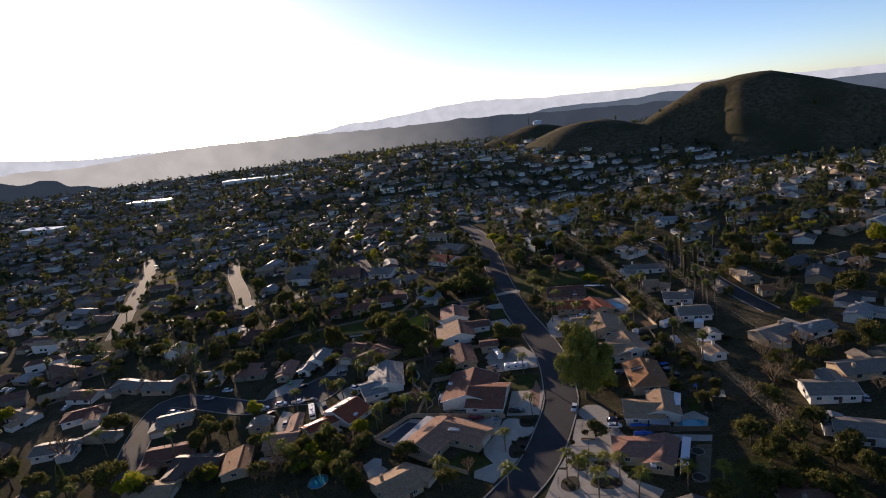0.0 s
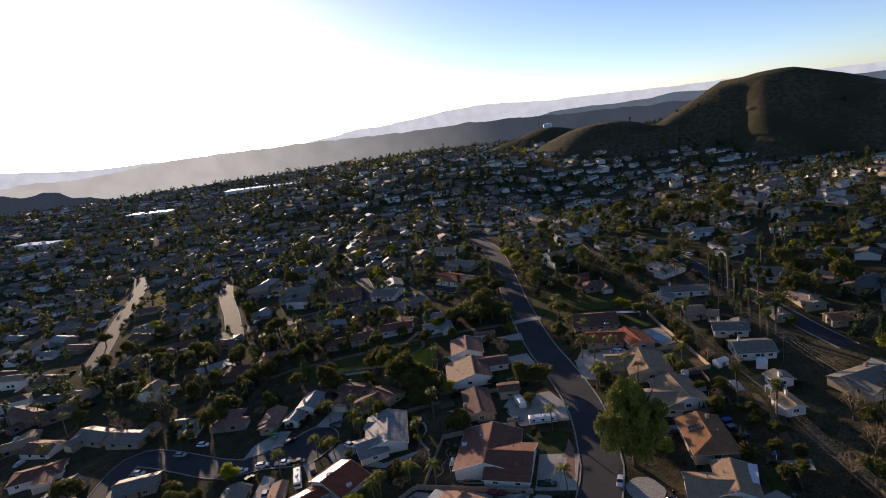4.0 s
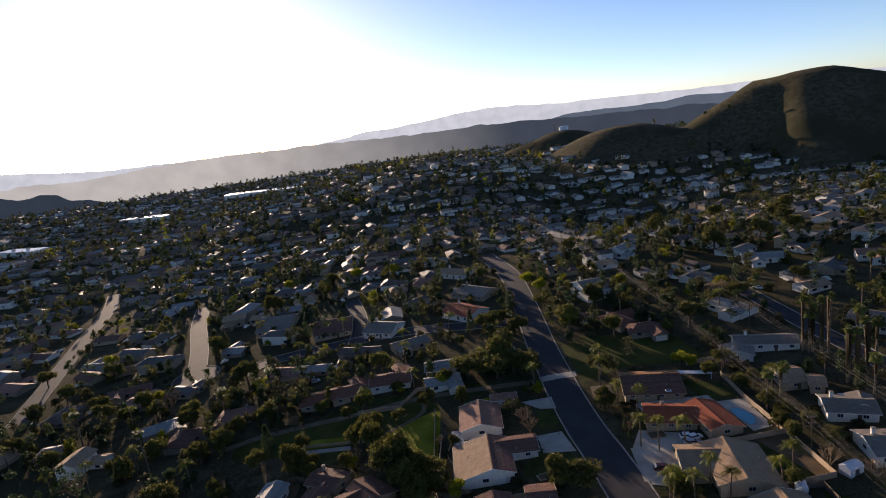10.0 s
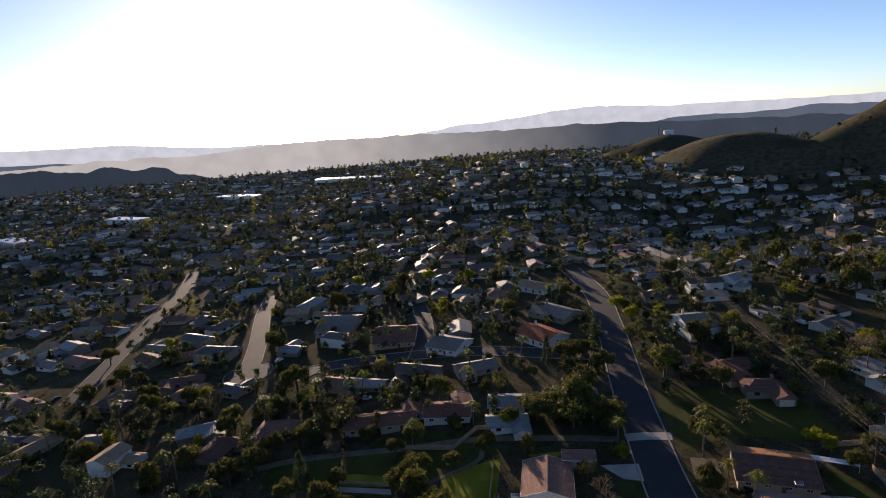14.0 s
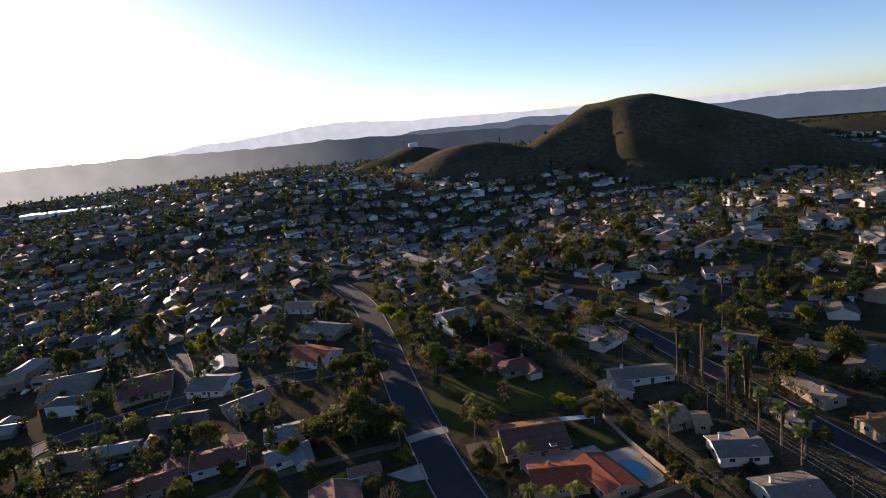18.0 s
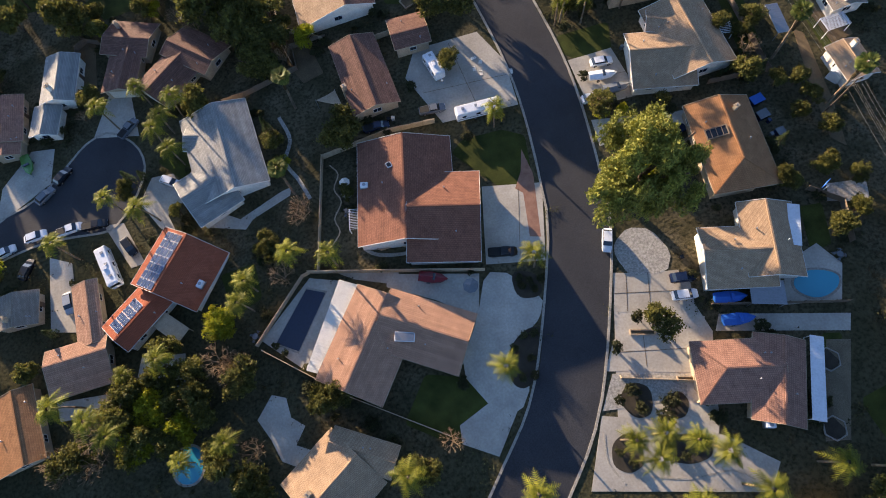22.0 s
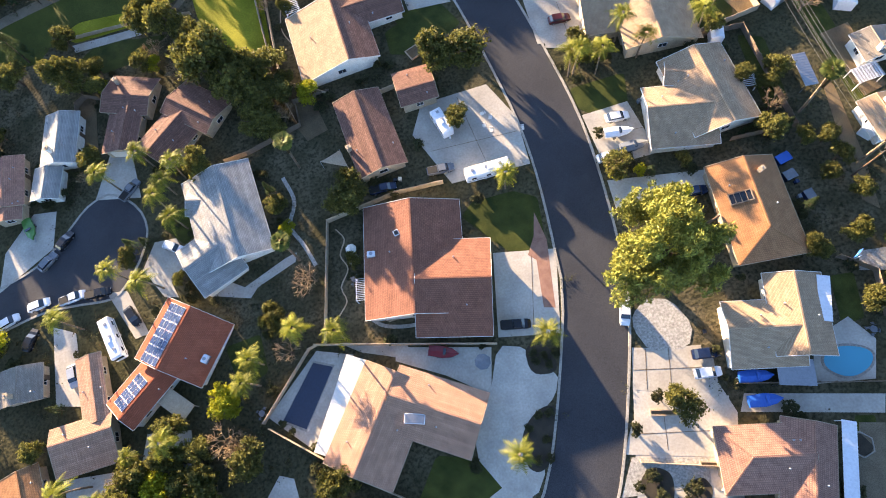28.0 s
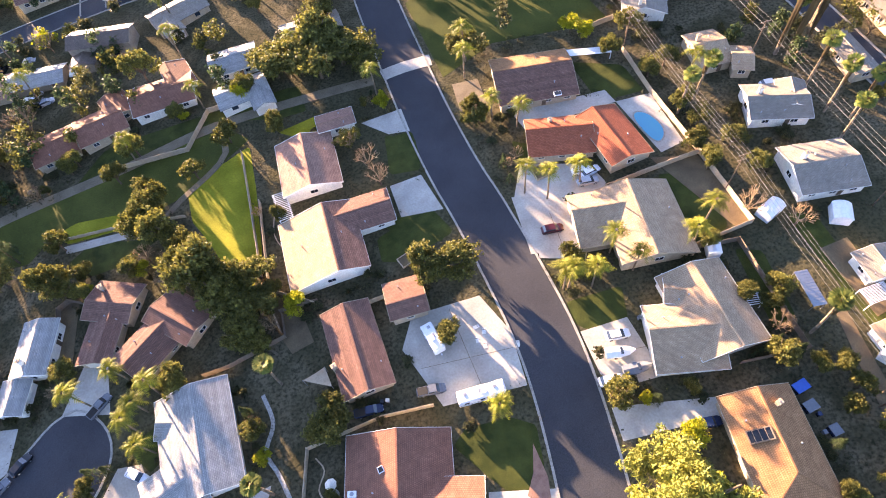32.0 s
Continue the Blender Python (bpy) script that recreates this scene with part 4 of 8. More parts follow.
def unit_tree(kind, seed, clumps, per, size):
    """Trunk and crown of a tree with crown radius 1 and height 1.6."""
    rng = random.Random(seed)
    if kind == "conifer":
        pts = []
        for i in range(clumps):
            h = rng.random() ** 0.8
            a, r = rng.random() * 6.28, (1 - h) * 0.9 * rng.uniform(0.5, 1.05) + 0.05
            pts.append((r * math.cos(a), r * math.sin(a), 0.4 + 2.5 * h))
    else:
        pts = crown_points(clumps, 1.08, 0.78 if kind != "pine" else 0.85, seed, 12 if kind != "pine" else 95, 0.6 if kind != "pine" else 0.5) + np.array((0, 0, 0.95))
    crown = leaf_cloud("crown", LEAF[kind if kind in LEAF else "broadleaf"], pts, per, (0.065, 0.065, 0.055) if kind != "pine" else (0.02, 0.02, 0.035), size, seed)
    bm = bmesh.new()
    limb(bm, (0, 0, -0.3), (0.02, 0.01, 0.75 if kind != "conifer" else 2.7), 0.09, 0.05 if kind != "conifer" else 0.01, 8)
    if kind != "conifer":
        for i in range(5):
            a = i * 1.256 + rng.random()
            limb(bm, (0.02, 0.01, 0.45 + 0.07 * i), (0.55 * math.cos(a), 0.55 * math.sin(a), 1.0 + 0.1 * i), 0.045, 0.015, 5)
    return mesh_of("trunk", bm, BARK, False), crown


def unit_bare(seed):
    rng = random.Random(seed)
    bm = bmesh.new()
    limb(bm, (0, 0, -0.3), (0, 0, 0.5), 0.07, 0.05)

    def grow(p, d, length, r, depth):
        q = p + d * length
        limb(bm, p, q, r, r * 0.6, 4)
        if depth:
            for i in range(4 if depth > 1 else 3):
                grow(q, (d + Vector((rng.uniform(-0.8, 0.8), rng.uniform(-0.8, 0.8), rng.uniform(-0.15, 0.5)))).normalized(), length * rng.uniform(0.6, 0.8), r * 0.6, depth - 1)
    for i in range(5):
        a = i * 1.256
        grow(Vector((0, 0, 0.3 + 0.05 * i)), Vector((math.cos(a) * 0.6, math.sin(a) * 0.6, 0.8)).normalized(), 0.5, 0.045, 3)
    trunk = bmesh.new()
    limb(trunk, (0, 0, -0.3), (0, 0, 0.5), 0.075, 0.055)
    return mesh_of("trunk", trunk, BARK, False), mesh_of("crown", bm, LEAF["bare"], False)


def frond_mesh(count, reach, droop, width, material, seed, name="crown", fan=False):
    """Arching fronds, each a thin rib with many narrow leaflets; fan: stiff radiating blades."""
    rng = random.Random(seed)
    verts, faces = [], []
    for i in range(count):
        az = i * 2.39996 + rng.uniform(-0.2, 0.2)
        up = rng.uniform(0.1, 1.15) if not fan else rng.uniform(-0.7, 1.3)
        long = reach * rng.uniform(0.8, 1.1)
        side = Vector((-math.sin(az), math.cos(az), 0))
        ray = Vector((math.cos(az), math.sin(az), 0))

        def at(t):
            return ray * (long * math.cos(up) * t) + Vector((0, 0, long * math.sin(up) * t - droop * t * t * long))
        if fan:
            hub = at(0.45)
            for k in range(9):
                a = (k - 4) * 0.33
                d = (ray * math.cos(a) * math.cos(up) + side * math.sin(a) + Vector((0, 0, math.sin(up) * math.cos(a) - 0.35))).normalized() * long * 0.62
                w = side * math.cos(a) * width * 0.22 - ray * math.sin(a) * width * 0.22
                b = len(verts)
                verts += [tuple(hub), tuple(hub + d * 0.6 + w), tuple(hub + d), tuple(hub + d * 0.6 - w)]
                faces.append((b, b + 1, b + 2, b + 3))
            continue
        n = 11
        for k in range(1, n + 1):
            t = 0.12 + 0.88 * k / n
            p, q = at(t), at(t + 0.06)
            w = width * math.sin(math.pi * min(1.0, 0.18 + 0.78 * t)) * rng.uniform(0.8, 1.15)
            for s in (-1, 1):
                tip = p + side * s * w + (q - p) * 1.1 + Vector((0, 0, -0.55 * w))
                b = len(verts)
                verts += [tuple(p), tuple(at(t - 0.045)), tuple(tip)]
                faces.append((b, b + 1, b + 2))
    return raw(name, verts, faces, material)


def palm_trunk(h, r0, r1, lean, seed):
    bm = bmesh.new()
    n = 7
    for i in range(n):
        a, b = i / n, (i + 1) / n
        limb(bm, (lean * a * a, 0, h * a - (0.5 if i == 0 else 0)), (lean * b * b, 0, h * b), (r0 + (r1 - r0) * a) * 1.06, r0 + (r1 - r0) * b, 8)
    return mesh_of("trunk", bm, PALM_BARK, False)


KINDS, plant_count = {}, [0]
NAMES = {"pine": ("pine_tree", "broad old pine with yellow-green sunlit needles beside the street", "tree"),
         "broadleaf": ("tree", "dense dark green broadleaf garden tree", "tree"), "yellow": ("tree", "yellow-green leafy garden tree", "tree"),
         "conifer": ("conifer", "tall dark green conifer", "tree"), "bare": ("bare_tree", "leafless winter tree with pale grey-brown twigs", "tree"),
         "queen_palm": ("palm_tree", "feathery green queen palm with arching fronds", "palm"), "fan_palm": ("palm_tree", "tall fan palm with a shaggy brown skirt", "palm"),
         "tall_palm": ("palm_tree", "very tall fan palm skirted to the ground in dead fronds", "palm"), "shrub": ("shrub", "rounded dark green garden shrub", "shrub")}


def plant_kind(kind, v):
    key = (kind, v)
    if key in KINDS:
        return KINDS[key]
    seed = 11 * v + len(kind)
    if kind == "queen_palm":
        parts = [("trunk", palm_trunk(1.0, 0.024, 0.016, 0.05 * v, seed)), ("crown", frond_mesh(26, 0.36, 0.62, 0.11, LEAF["palm"], seed))]
    elif kind in ("fan_palm", "tall_palm"):
        parts = [("trunk", palm_trunk(1.0, 0.024, 0.016, 0.03 * v, seed)), ("crown", frond_mesh(34, 0.13 if kind == "fan_palm" else 0.085, 0.35, 0.06, LEAF["fan"], seed, fan=True))]
        skirt = bmesh.new()
        add_tube(skirt, 0.022, 0.036 if kind == "fan_palm" else 0.04, 0.34 if kind == "fan_palm" else 0.8, pose(0, 0, 0.64 if kind == "fan_palm" else 0.16), 9)
        for vert in skirt.verts:
            vert.co.x += random.uniform(-0.012, 0.012)
            vert.co.y += random.uniform(-0.012, 0.012)
        parts.append(("skirt", mesh_of("skirt", skirt, LEAF["dry"])))
    elif kind == "bare":
        t, c = unit_bare(seed)
        parts = [("trunk", t), ("crown", c)]
    else:
        t, c = unit_tree(kind, seed, 4200 if kind == "pine" else 330 if kind != "shrub" else 110, 16 if kind == "pine" else 15, 0.03 if kind == "pine" else 0.06 if kind != "shrub" else 0.11)
        parts = [("trunk", t), ("crown", c)]
    KINDS[key] = parts
    return parts


def plant(kind, x, y, tall, radius):
    plant_count[0] += 1
    v = plant_count[0] % (1 if kind == "pine" else 3)
    name, label, cat = NAMES[kind]
    root = thing(name, x, y, gz(x, y), (plant_count[0] * 73) % 360, label, cat, cat + "s of the gardens")
    jig = 1 + 0.1 * math.sin(plant_count[0] * 1.7)
    palm = kind.endswith("palm")
    for nm, me in plant_kind(kind, v):
        ob = part(nm, me, None, root)
        if palm:
            sc = 1.15 * radius / (0.32 if kind == "queen_palm" else 0.14 if kind == "fan_palm" else 0.1)
            if nm == "crown":
                ob.matrix_basis = Matrix.Translation((0.05 * v * tall if kind == "queen_palm" else 0.03 * v * tall, 0, tall * jig)) @ Matrix.Diagonal((sc, sc, sc, 1))
            else:
                ob.matrix_basis = Matrix.Diagonal((tall, tall, tall * jig, 1))
        else:
            sz = tall / (1.65 if kind != "conifer" else 2.9)
            ob.matrix_basis = Matrix.Diagonal((radius, radius, sz * jig, 1))
    return root


# vehicles
def wheel(parent, x, y, r):
    w = part("wheel", tube(r, r, 0.22, pose(0, 0, -0.11), 14), RUBBER, parent, "black tyre on a pale rim", pose(x, y, r, 90, 0, 0))
    part("rim", tube(r * 0.6, r * 0.55, 0.24, pose(0, 0, -0.12), 10), METAL, w)


def loft(sections, material, name):
    """Joins rings of equal length into a closed hull."""
    verts, faces, n = [], [], len(sections[0])
    for s in sections:
        verts += s
    for i in range(len(sections) - 1):
        for k in range(n):
            a, b = i * n + k, i * n + (k + 1) % n
            faces.append((a, b, b + n, a + n))
    faces += [tuple(range(n))[::-1], tuple(range(len(verts) - n, len(verts)))]
    return raw(name, verts, faces, material)


CAR_LABEL = {"car": "{} car parked on the pavement", "pickup": "{} pickup truck parked on a drive", "boat": "{} covered boat on a trailer in a yard",
             "trailer": "{} camper trailer parked on a drive", "motorhome": "long {} motorhome parked beside a house"}


def vehicle(kind, colour, x, y, turn):
    name = {"car": "car", "pickup": "pickup_truck", "boat": "boat", "trailer": "camper_trailer", "motorhome": "motorhome"}[kind]
    root = thing(name, x, y, gz(x, y) + 0.09, turn, CAR_LABEL[kind].format({"darkblue": "dark blue", "darkred": "dark red"}.get(colour, colour)), kind if kind != "trailer" else "camper", "parked vehicles")
    paint = PAINT[colour]
    if kind in ("car", "pickup"):
        L = 4.7 if kind == "car" else 5.6
        ring = lambda px, hw, z0, z1: [(px, -hw, z0), (px, hw, z0), (px, hw, z1 * 0.8), (px, hw * 0.93, z1), (px, -hw * 0.93, z1), (px, -hw, z1 * 0.8)]
        part("body", loft([ring(-L / 2, 0.75, 0.4, 0.85), ring(-L / 2 + 0.3, 0.9, 0.28, 0.98), ring(0, 0.92, 0.25, 0.98), ring(L / 2 - 0.6, 0.9, 0.28, 0.9), ring(L / 2, 0.72, 0.4, 0.7)], paint, "body"), None, root)
        a, b, c, d = (-2.0, -1.5, 0.45, 1.2) if kind == "car" else (-0.5, -0.35, 1.0, 1.6)
        cab = lambda px, hw, z1: [(px, -hw, 0.95), (px, hw, 0.95), (px, hw * 0.98, z1), (px, -hw * 0.98, z1)]
        part("window_band", loft([cab(a, 0.82, 0.97), cab(b, 0.78, 1.42), cab(c, 0.78, 1.44), cab(d, 0.84, 0.97)], GLASS, "window_band"), None, root, "dark window glass")
        part("roof_panel", box(c - b + 0.1, 1.5, 0.06, bevel=0.02), paint, root, m=pose((b + c) / 2, 0, 1.42))
        if kind == "pickup":
            part("cargo_bed", box(2.0, 1.5, 0.04), RUBBER, root, m=pose(-1.65, 0, 0.985))
        for sx in (-1, 1):
            for sy in (-1, 1):
                wheel(root, sx * L * 0.3, sy * 0.82, 0.33)
        for sy in (-1, 1):
            part("headlight", box(0.08, 0.35, 0.14, bevel=0.02), WHITE_METAL, root, m=pose(L / 2 - 0.06, sy * 0.5, 0.58))
            part("tail_light", box(0.08, 0.3, 0.14, bevel=0.02), PAINT["darkred"], root, m=pose(-L / 2 + 0.03, sy * 0.5, 0.68))
    elif kind == "boat":
        ring = lambda px, hw, z0, z1: [(px, 0, z0), (px, hw, z0 + 0.35), (px, hw, z1), (px, 0, z1 + 0.25), (px, -hw, z1), (px, -hw, z0 + 0.35)]
        part("hull", loft([ring(-2.6, 0.95, 0.5, 1.25), ring(0, 1.1, 0.5, 1.3), ring(1.8, 0.8, 0.6, 1.35), ring(3.0, 0.08, 1.0, 1.4)], paint if colour != "blue" else TARP, "hull"), None, root)
        part("windscreen", box(0.5, 1.3, 0.35, bevel=0.05), GLASS if colour != "blue" else TARP, root, m=pose(0.4, 0, 1.5))
        part("trailer_beam", box(6.2, 0.12, 0.12), METAL, root, m=pose(0.2, 0, 0.42))
        for sy in (-1, 1):
            wheel(root, -0.7, sy * 0.95, 0.3)
    else:
        L = 6.0 if kind == "trailer" else 9.0
        part("body", box(L, 2.4, 2.3, bevel=0.16), WHITE_METAL, root, m=pose(0, 0, 0.5))
        part("roof_rail", box(L - 0.6, 2.0, 0.06, bevel=0.02), WHITE_METAL, root, m=pose(0, 0, 2.8))
        for i in range(2 if kind == "trailer" else 3):
            part("roof_hatch", box(0.6, 0.6, 0.14, bevel=0.03), METAL, root, m=pose(-L / 3 + i * L / 3.2, 0.2, 2.84))
        part("air_conditioner", box(1.0, 0.8, 0.28, bevel=0.08), WHITE_METAL, root, m=pose(0.5, -0.2, 2.84))
        for sy in (-1, 1):
            for i in range(3):
                part("window", box(0.9, 0.04, 0.6, bevel=0.01), GLASS, root, m=pose(-L / 3 + i * L / 3, sy * 1.21, 1.6))
            part("stripe", box(L - 0.4, 0.03, 0.18), PAINT["grey"], root, m=pose(0, sy * 1.205, 1.1))
            wheel(root, -0.6, sy * 1.05, 0.36)
            if kind == "motorhome":
                wheel(root, 3.2, sy * 1.05, 0.36)
        if kind == "trailer":
            part("tow_bar", box(1.3, 0.1, 0.1), METAL, root, m=pose(L / 2 + 0.6, 0, 0.45))
            part("gas_bottle", tube(0.18, 0.16, 0.5), WHITE_METAL, root, m=pose(L / 2 + 0.4, 0, 0.55))
        else:
            part("windscreen", box(0.05, 2.0, 0.8, bevel=0.02), GLASS, root, m=pose(L / 2 + 0.01, 0, 1.5))


# houses
ridge_house("single-storey house with a weathered red tile roof and white gable walls", ("red", "red"), "white", [(-2.5, 56, -7.7, 34, 9.5, 9.5, 5.56, 0, 0), (-5.9, 40.2, 7.5, 36.2, 8.3, 10.3, 5.49, 0, 0)], (1, 1), ())
ridge_house("single-storey house with a light brown shake-tile roof beside a covered pool", ("shake", "shake"), "cream", [(-14.1, 25.7, -25.8, 10.8, 7.1, 6.1, 4.69, 0, 0), (-16.2, 22.1, -2.3, 12.6, 5.5, 6.2, 4.45, 0, 0)], (1, 1), ())
ridge_house("brown tile-roofed house with a detached-looking garage wing", ("brown", "brown"), "cream", [(-6.9, 83.5, -5.8, 64.4, 5.2, 5, 4.24, 0, 0), (1.6, 79.9, 9.7, 79.7, 5.6, 3.4, 4.06, 0, 0)], (1, 1), [(-11.1, 71.1, 4.6)])
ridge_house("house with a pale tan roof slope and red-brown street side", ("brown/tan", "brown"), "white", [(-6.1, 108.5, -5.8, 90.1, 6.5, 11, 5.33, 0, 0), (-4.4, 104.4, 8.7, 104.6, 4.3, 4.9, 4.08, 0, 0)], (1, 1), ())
ridge_house("brown tile-roofed house behind a bare tree", ("pink", "pink"), "white", [(-7.3, 131, -7.5, 114.4, 7.1, 7, 4.83, 0, 0), (-3.1, 132.7, 6.4, 132.8, 4, 2.4, 3.65, 0, 0)], (1, 1), ())
ridge_house("white stucco house with a silver-grey shingle roof on the cul-de-sac", ("silver", "silver", "silver"), "white", [(-39.2, 77.3, -37.7, 55.9, 6.8, 8, 4.91, 0, 0), (-39.3, 60.9, -48.8, 57.5, 6.9, 4.9, 4.47, 0, 0), (-40, 70.3, -46.5, 72.3, 3.2, 2.7, 3.6, 0, 0)], (1, 1), ())
ridge_house("brown-roofed house at the head of the cul-de-sac", ("brown", "brown"), "cream", [(-60.7, 104.4, -50.4, 99.8, 5.6, 4.2, 4.17, 0, 0), (-55, 101.6, -58.8, 88.9, 3.1, 4.9, 3.9, 0, 0)], (1, 1), [(-57.2, 106.3, 4.9)])
ridge_house("brown tile-roofed house with a lit gable wing", ("brown", "brown"), "cream", [(-46.4, 97.6, -37.3, 88.5, 6, 3.4, 4.12, 0, 0), (-43.6, 93.6, -53, 85.7, 5.4, 4.2, 4.15, 0, 0)], (1, 1), ())
house("white two-storey house with a blue-grey roof", "silver", "white", [(-72.2, 97.4, 12.9, 7.9, 80, 3.4, 1.20, 0), (-76.8, 88.0, 7.8, 6.4, 78, 2.7, 0.97, 0)], garage=(1, 1))
house("house with a dusty pink tile roof", "pink", "cream", [(-86.1, 91.5, 12.6, 8.2, 87, 2.7, 1.24, 0), (-86.1, 85.4, 6.7, 6.6, 84, 2.7, 1.01, 0)], garage=(1, 1))
SOLAR_WINGS = [(-48.9, 49.7, -57, 39.7, 8.6, 6.2, 4.93, 0, 0), (-55.9, 40.6, -66, 33.1, 3.2, 5, 3.92, 0, 0)]
solar_house, solar_frames = ridge_house("house with a bright red tile roof carrying solar panels", ("brightred", "brightred"), "white", SOLAR_WINGS)
solar_array(solar_house, solar_frames[0], SOLAR_WINGS[0], -1, 7, 4, 0.2)
solar_array(solar_house, solar_frames[1], SOLAR_WINGS[1], -1, 4, 3, 1.6)
ridge_house("long house with a sunlit tan roof", ("shake", "shake"), "cream", [(-80.2, 32.5, -68.1, 32.5, 3.1, 6.4, 4.13, 0, 0), (-71.2, 47.5, -70.7, 34.4, 2.1, 3.2, 3.51, 0, 0)], (1, -1), ())
ridge_house("house with an orange clay tile roof", ("orange",), "cream", [(-87.1, 30.1, -85.1, 15.8, 3.5, 6.3, 4.17, 0, 0)], (0, 0), ())
house("grey-roofed house by a curved drive", "grey", "cream", [(-85.9, 46.1, 7.2, 8.8, 86, 2.7, 1.34, 0)], garage=(0, 0))
house("tan-roofed house in a garden with a small pool", "tan", "cream", [(-31.6, -3.2, 12.4, 13.6, 32, 2.7, 2.07, 0), (-25.5, 0.2, 12.2, 5.7, -33, 2.7, 0.87, 0)], garage=(1, 1))
ridge_house("broad tan-roofed house with a white gable", ("tan", "tan", "tan"), "white", [(59.6, 67.5, 59.5, 49.6, 6.2, 7.1, 4.69, 0, 0), (58.5, 54.7, 46, 57.8, 7.7, 5.4, 4.65, 0, 0), (58.6, 61.9, 52.7, 64.6, 2.8, 3.7, 3.68, 0, 0)], (1, 1), ())
ridge_house("house with an orange-brown hipped roof beside a tall pine", ("orange",), "cream", [(58, 42.8, 56.2, 29, 6.2, 6.5, 4.61, 0, 1)], (0, 0), [(59.7, 39.3, 4.9)])
ridge_house("grey-tan roofed house with a back-yard pool", ("tan", "tan"), "white", [(42.2, 14.8, 54.3, 11.6, 4.9, 6.6, 4.43, 0, 0), (56.7, 20.6, 52.5, 6.9, 5.3, 4.7, 4.19, 0, 0)], (0, -1), ())
ridge_house("brown-roofed house with a white patio cover", ("pink", "pink"), "cream", [(37.2, -4.9, 46.7, -7.3, 4.9, 5.6, 4.28, 1, 0), (48.9, -2.8, 42.1, -15.8, 3.8, 4.7, 3.98, 0, 0)], (0, 0), ())
ridge_house("wide tan-roofed house with a walled back garden", ("tan", "tan"), "cream", [(43.4, 86.2, 58.1, 83.8, 4.7, 8, 4.61, 0, 0), (56.9, 89.2, 54.4, 70.9, 9, 6.6, 5.04, 0, 0)], (0, -1), ())
ridge_house("house with a vivid red-orange tile roof and a chimney", ("brightred", "brightred"), "cream", [(58.9, 110.7, 60.4, 94.5, 6.2, 4.3, 4.27, 0, 0), (57.1, 106.1, 42.5, 109.9, 6.6, 4.3, 4.34, 0, 0)], (0, 0), [(48.8, 111.0, 4.4)])
# Sunlight on the north slope put into its colour: orange, the south brown.
ridge_house("house with a brown roof, its sunlit slope coloured orange", ("orange/brown",), "cream", [(41.5, 129.3, 60.5, 126.1, 6.3, 9.1, 5.01, 0, 0)], (0, 0), ())
house("house with a grey-brown roof and a sunlit skylight gable", "grey", "white", [(96.1, 97.1, 13.1, 10.8, -19, 2.7, 1.64, 0), (100.3, 97.6, 8.3, 6.4, 65, 2.7, 0.97, 0)], garage=(0, 0))
house("grey composition-roofed house beyond the power lines", "grey", "white", [(94.6, 78.5, 13.7, 12.7, -10, 2.7, 1.94, 0)], garage=(0, 0))
house("brown-roofed house among palms", "tan", "cream", [(91.4, 117.6, 8.0, 11.9, -6, 2.7, 1.81, 0), (96.5, 111.5, 4.9, 8.2, -26, 2.7, 1.24, 0)], garage=(0, 0))
house("house with a steep grey roof", "grey", "cream", [(118.3, 103.1, 13.8, 6.1, 85, 2.7, 0.92, 0)], garage=(0, 0))
house("white-walled house with a slate-grey roof", "grey", "white", [(85.6, 138.2, 7.9, 11.2, 65, 2.7, 1.70, 0)], garage=(0, 0))
house("white bungalow with a dark roof past the power lines", "grey", "white", [(91.2, 56.2, 6.4, 7.4, 88, 2.7, 1.13, 0)], garage=(0, 0))
house("long white bungalow with a pale roof", "tan", "white", [(85.5, 42.0, 8.7, 6.8, -89, 2.7, 1.04, 0)], garage=(0, 0))
ridge_house("pink tile-roofed row house", ("red",), "cream", [(-77.2, 155.1, -65.9, 157.9, 5.5, 5.7, 4.37, 0, 0)], (0, 0), ())
ridge_house("pink tile-roofed row house", ("red", "red"), "cream", [(-65.1, 156.9, -52.4, 160.3, 5.8, 5.6, 4.41, 0, 0), (-57, 168.4, -52.8, 159.4, 4.6, 2.9, 3.81, 0, 0)], (0, 0), ())
ridge_house("brown tile-roofed row house with white windows", ("red", "red"), "white", [(-49.8, 162.1, -32.9, 163.2, 6.1, 6, 4.52, 0, 0), (-39.9, 173.9, -36.9, 163.1, 5.3, 2.2, 3.82, 0, 0)], (0, 0), ())
ridge_house("blue-grey roofed row house", ("silver",), "white", [(-27.5, 167, -14.2, 167.7, 4.9, 5.2, 4.21, 0, 0)], (0, 0), ())
house("white-walled house with a red roof end", "brightred", "white", [(-8.2, 226.8, 20.0, 16.5, -45, 2.7, 2.51, 0)], garage=(0, 0))
house("two-storey house with a grey gable roof", "grey", "white", [(55.6, 223.9, 13.9, 20.0, 14, 5.2, 3.04, 0)], garage=(0, 0))
house("red-brown roofed house beside the field", "brown", "white", [(42.8, 194.5, 12.2, 6.9, -42, 2.7, 1.04, 0)], garage=(0, 0))
house("long white-walled house with a low grey roof", "grey", "white", [(97.9, 142.8, 21.2, 9.8, -13, 2.7, 1.48, 0)], garage=(0, 0))
house("white house with a grey hipped roof", "grey", "white", [(138.4, 145.0, 14.0, 16.1, -48, 2.7, 2.45, 0)], garage=(0, 0))
house("house with a sunlit orange roof", "orange", "cream", [(133.9, 88.5, 10.0, 8.7, -6, 2.7, 1.32, 0)], garage=(0, 0))
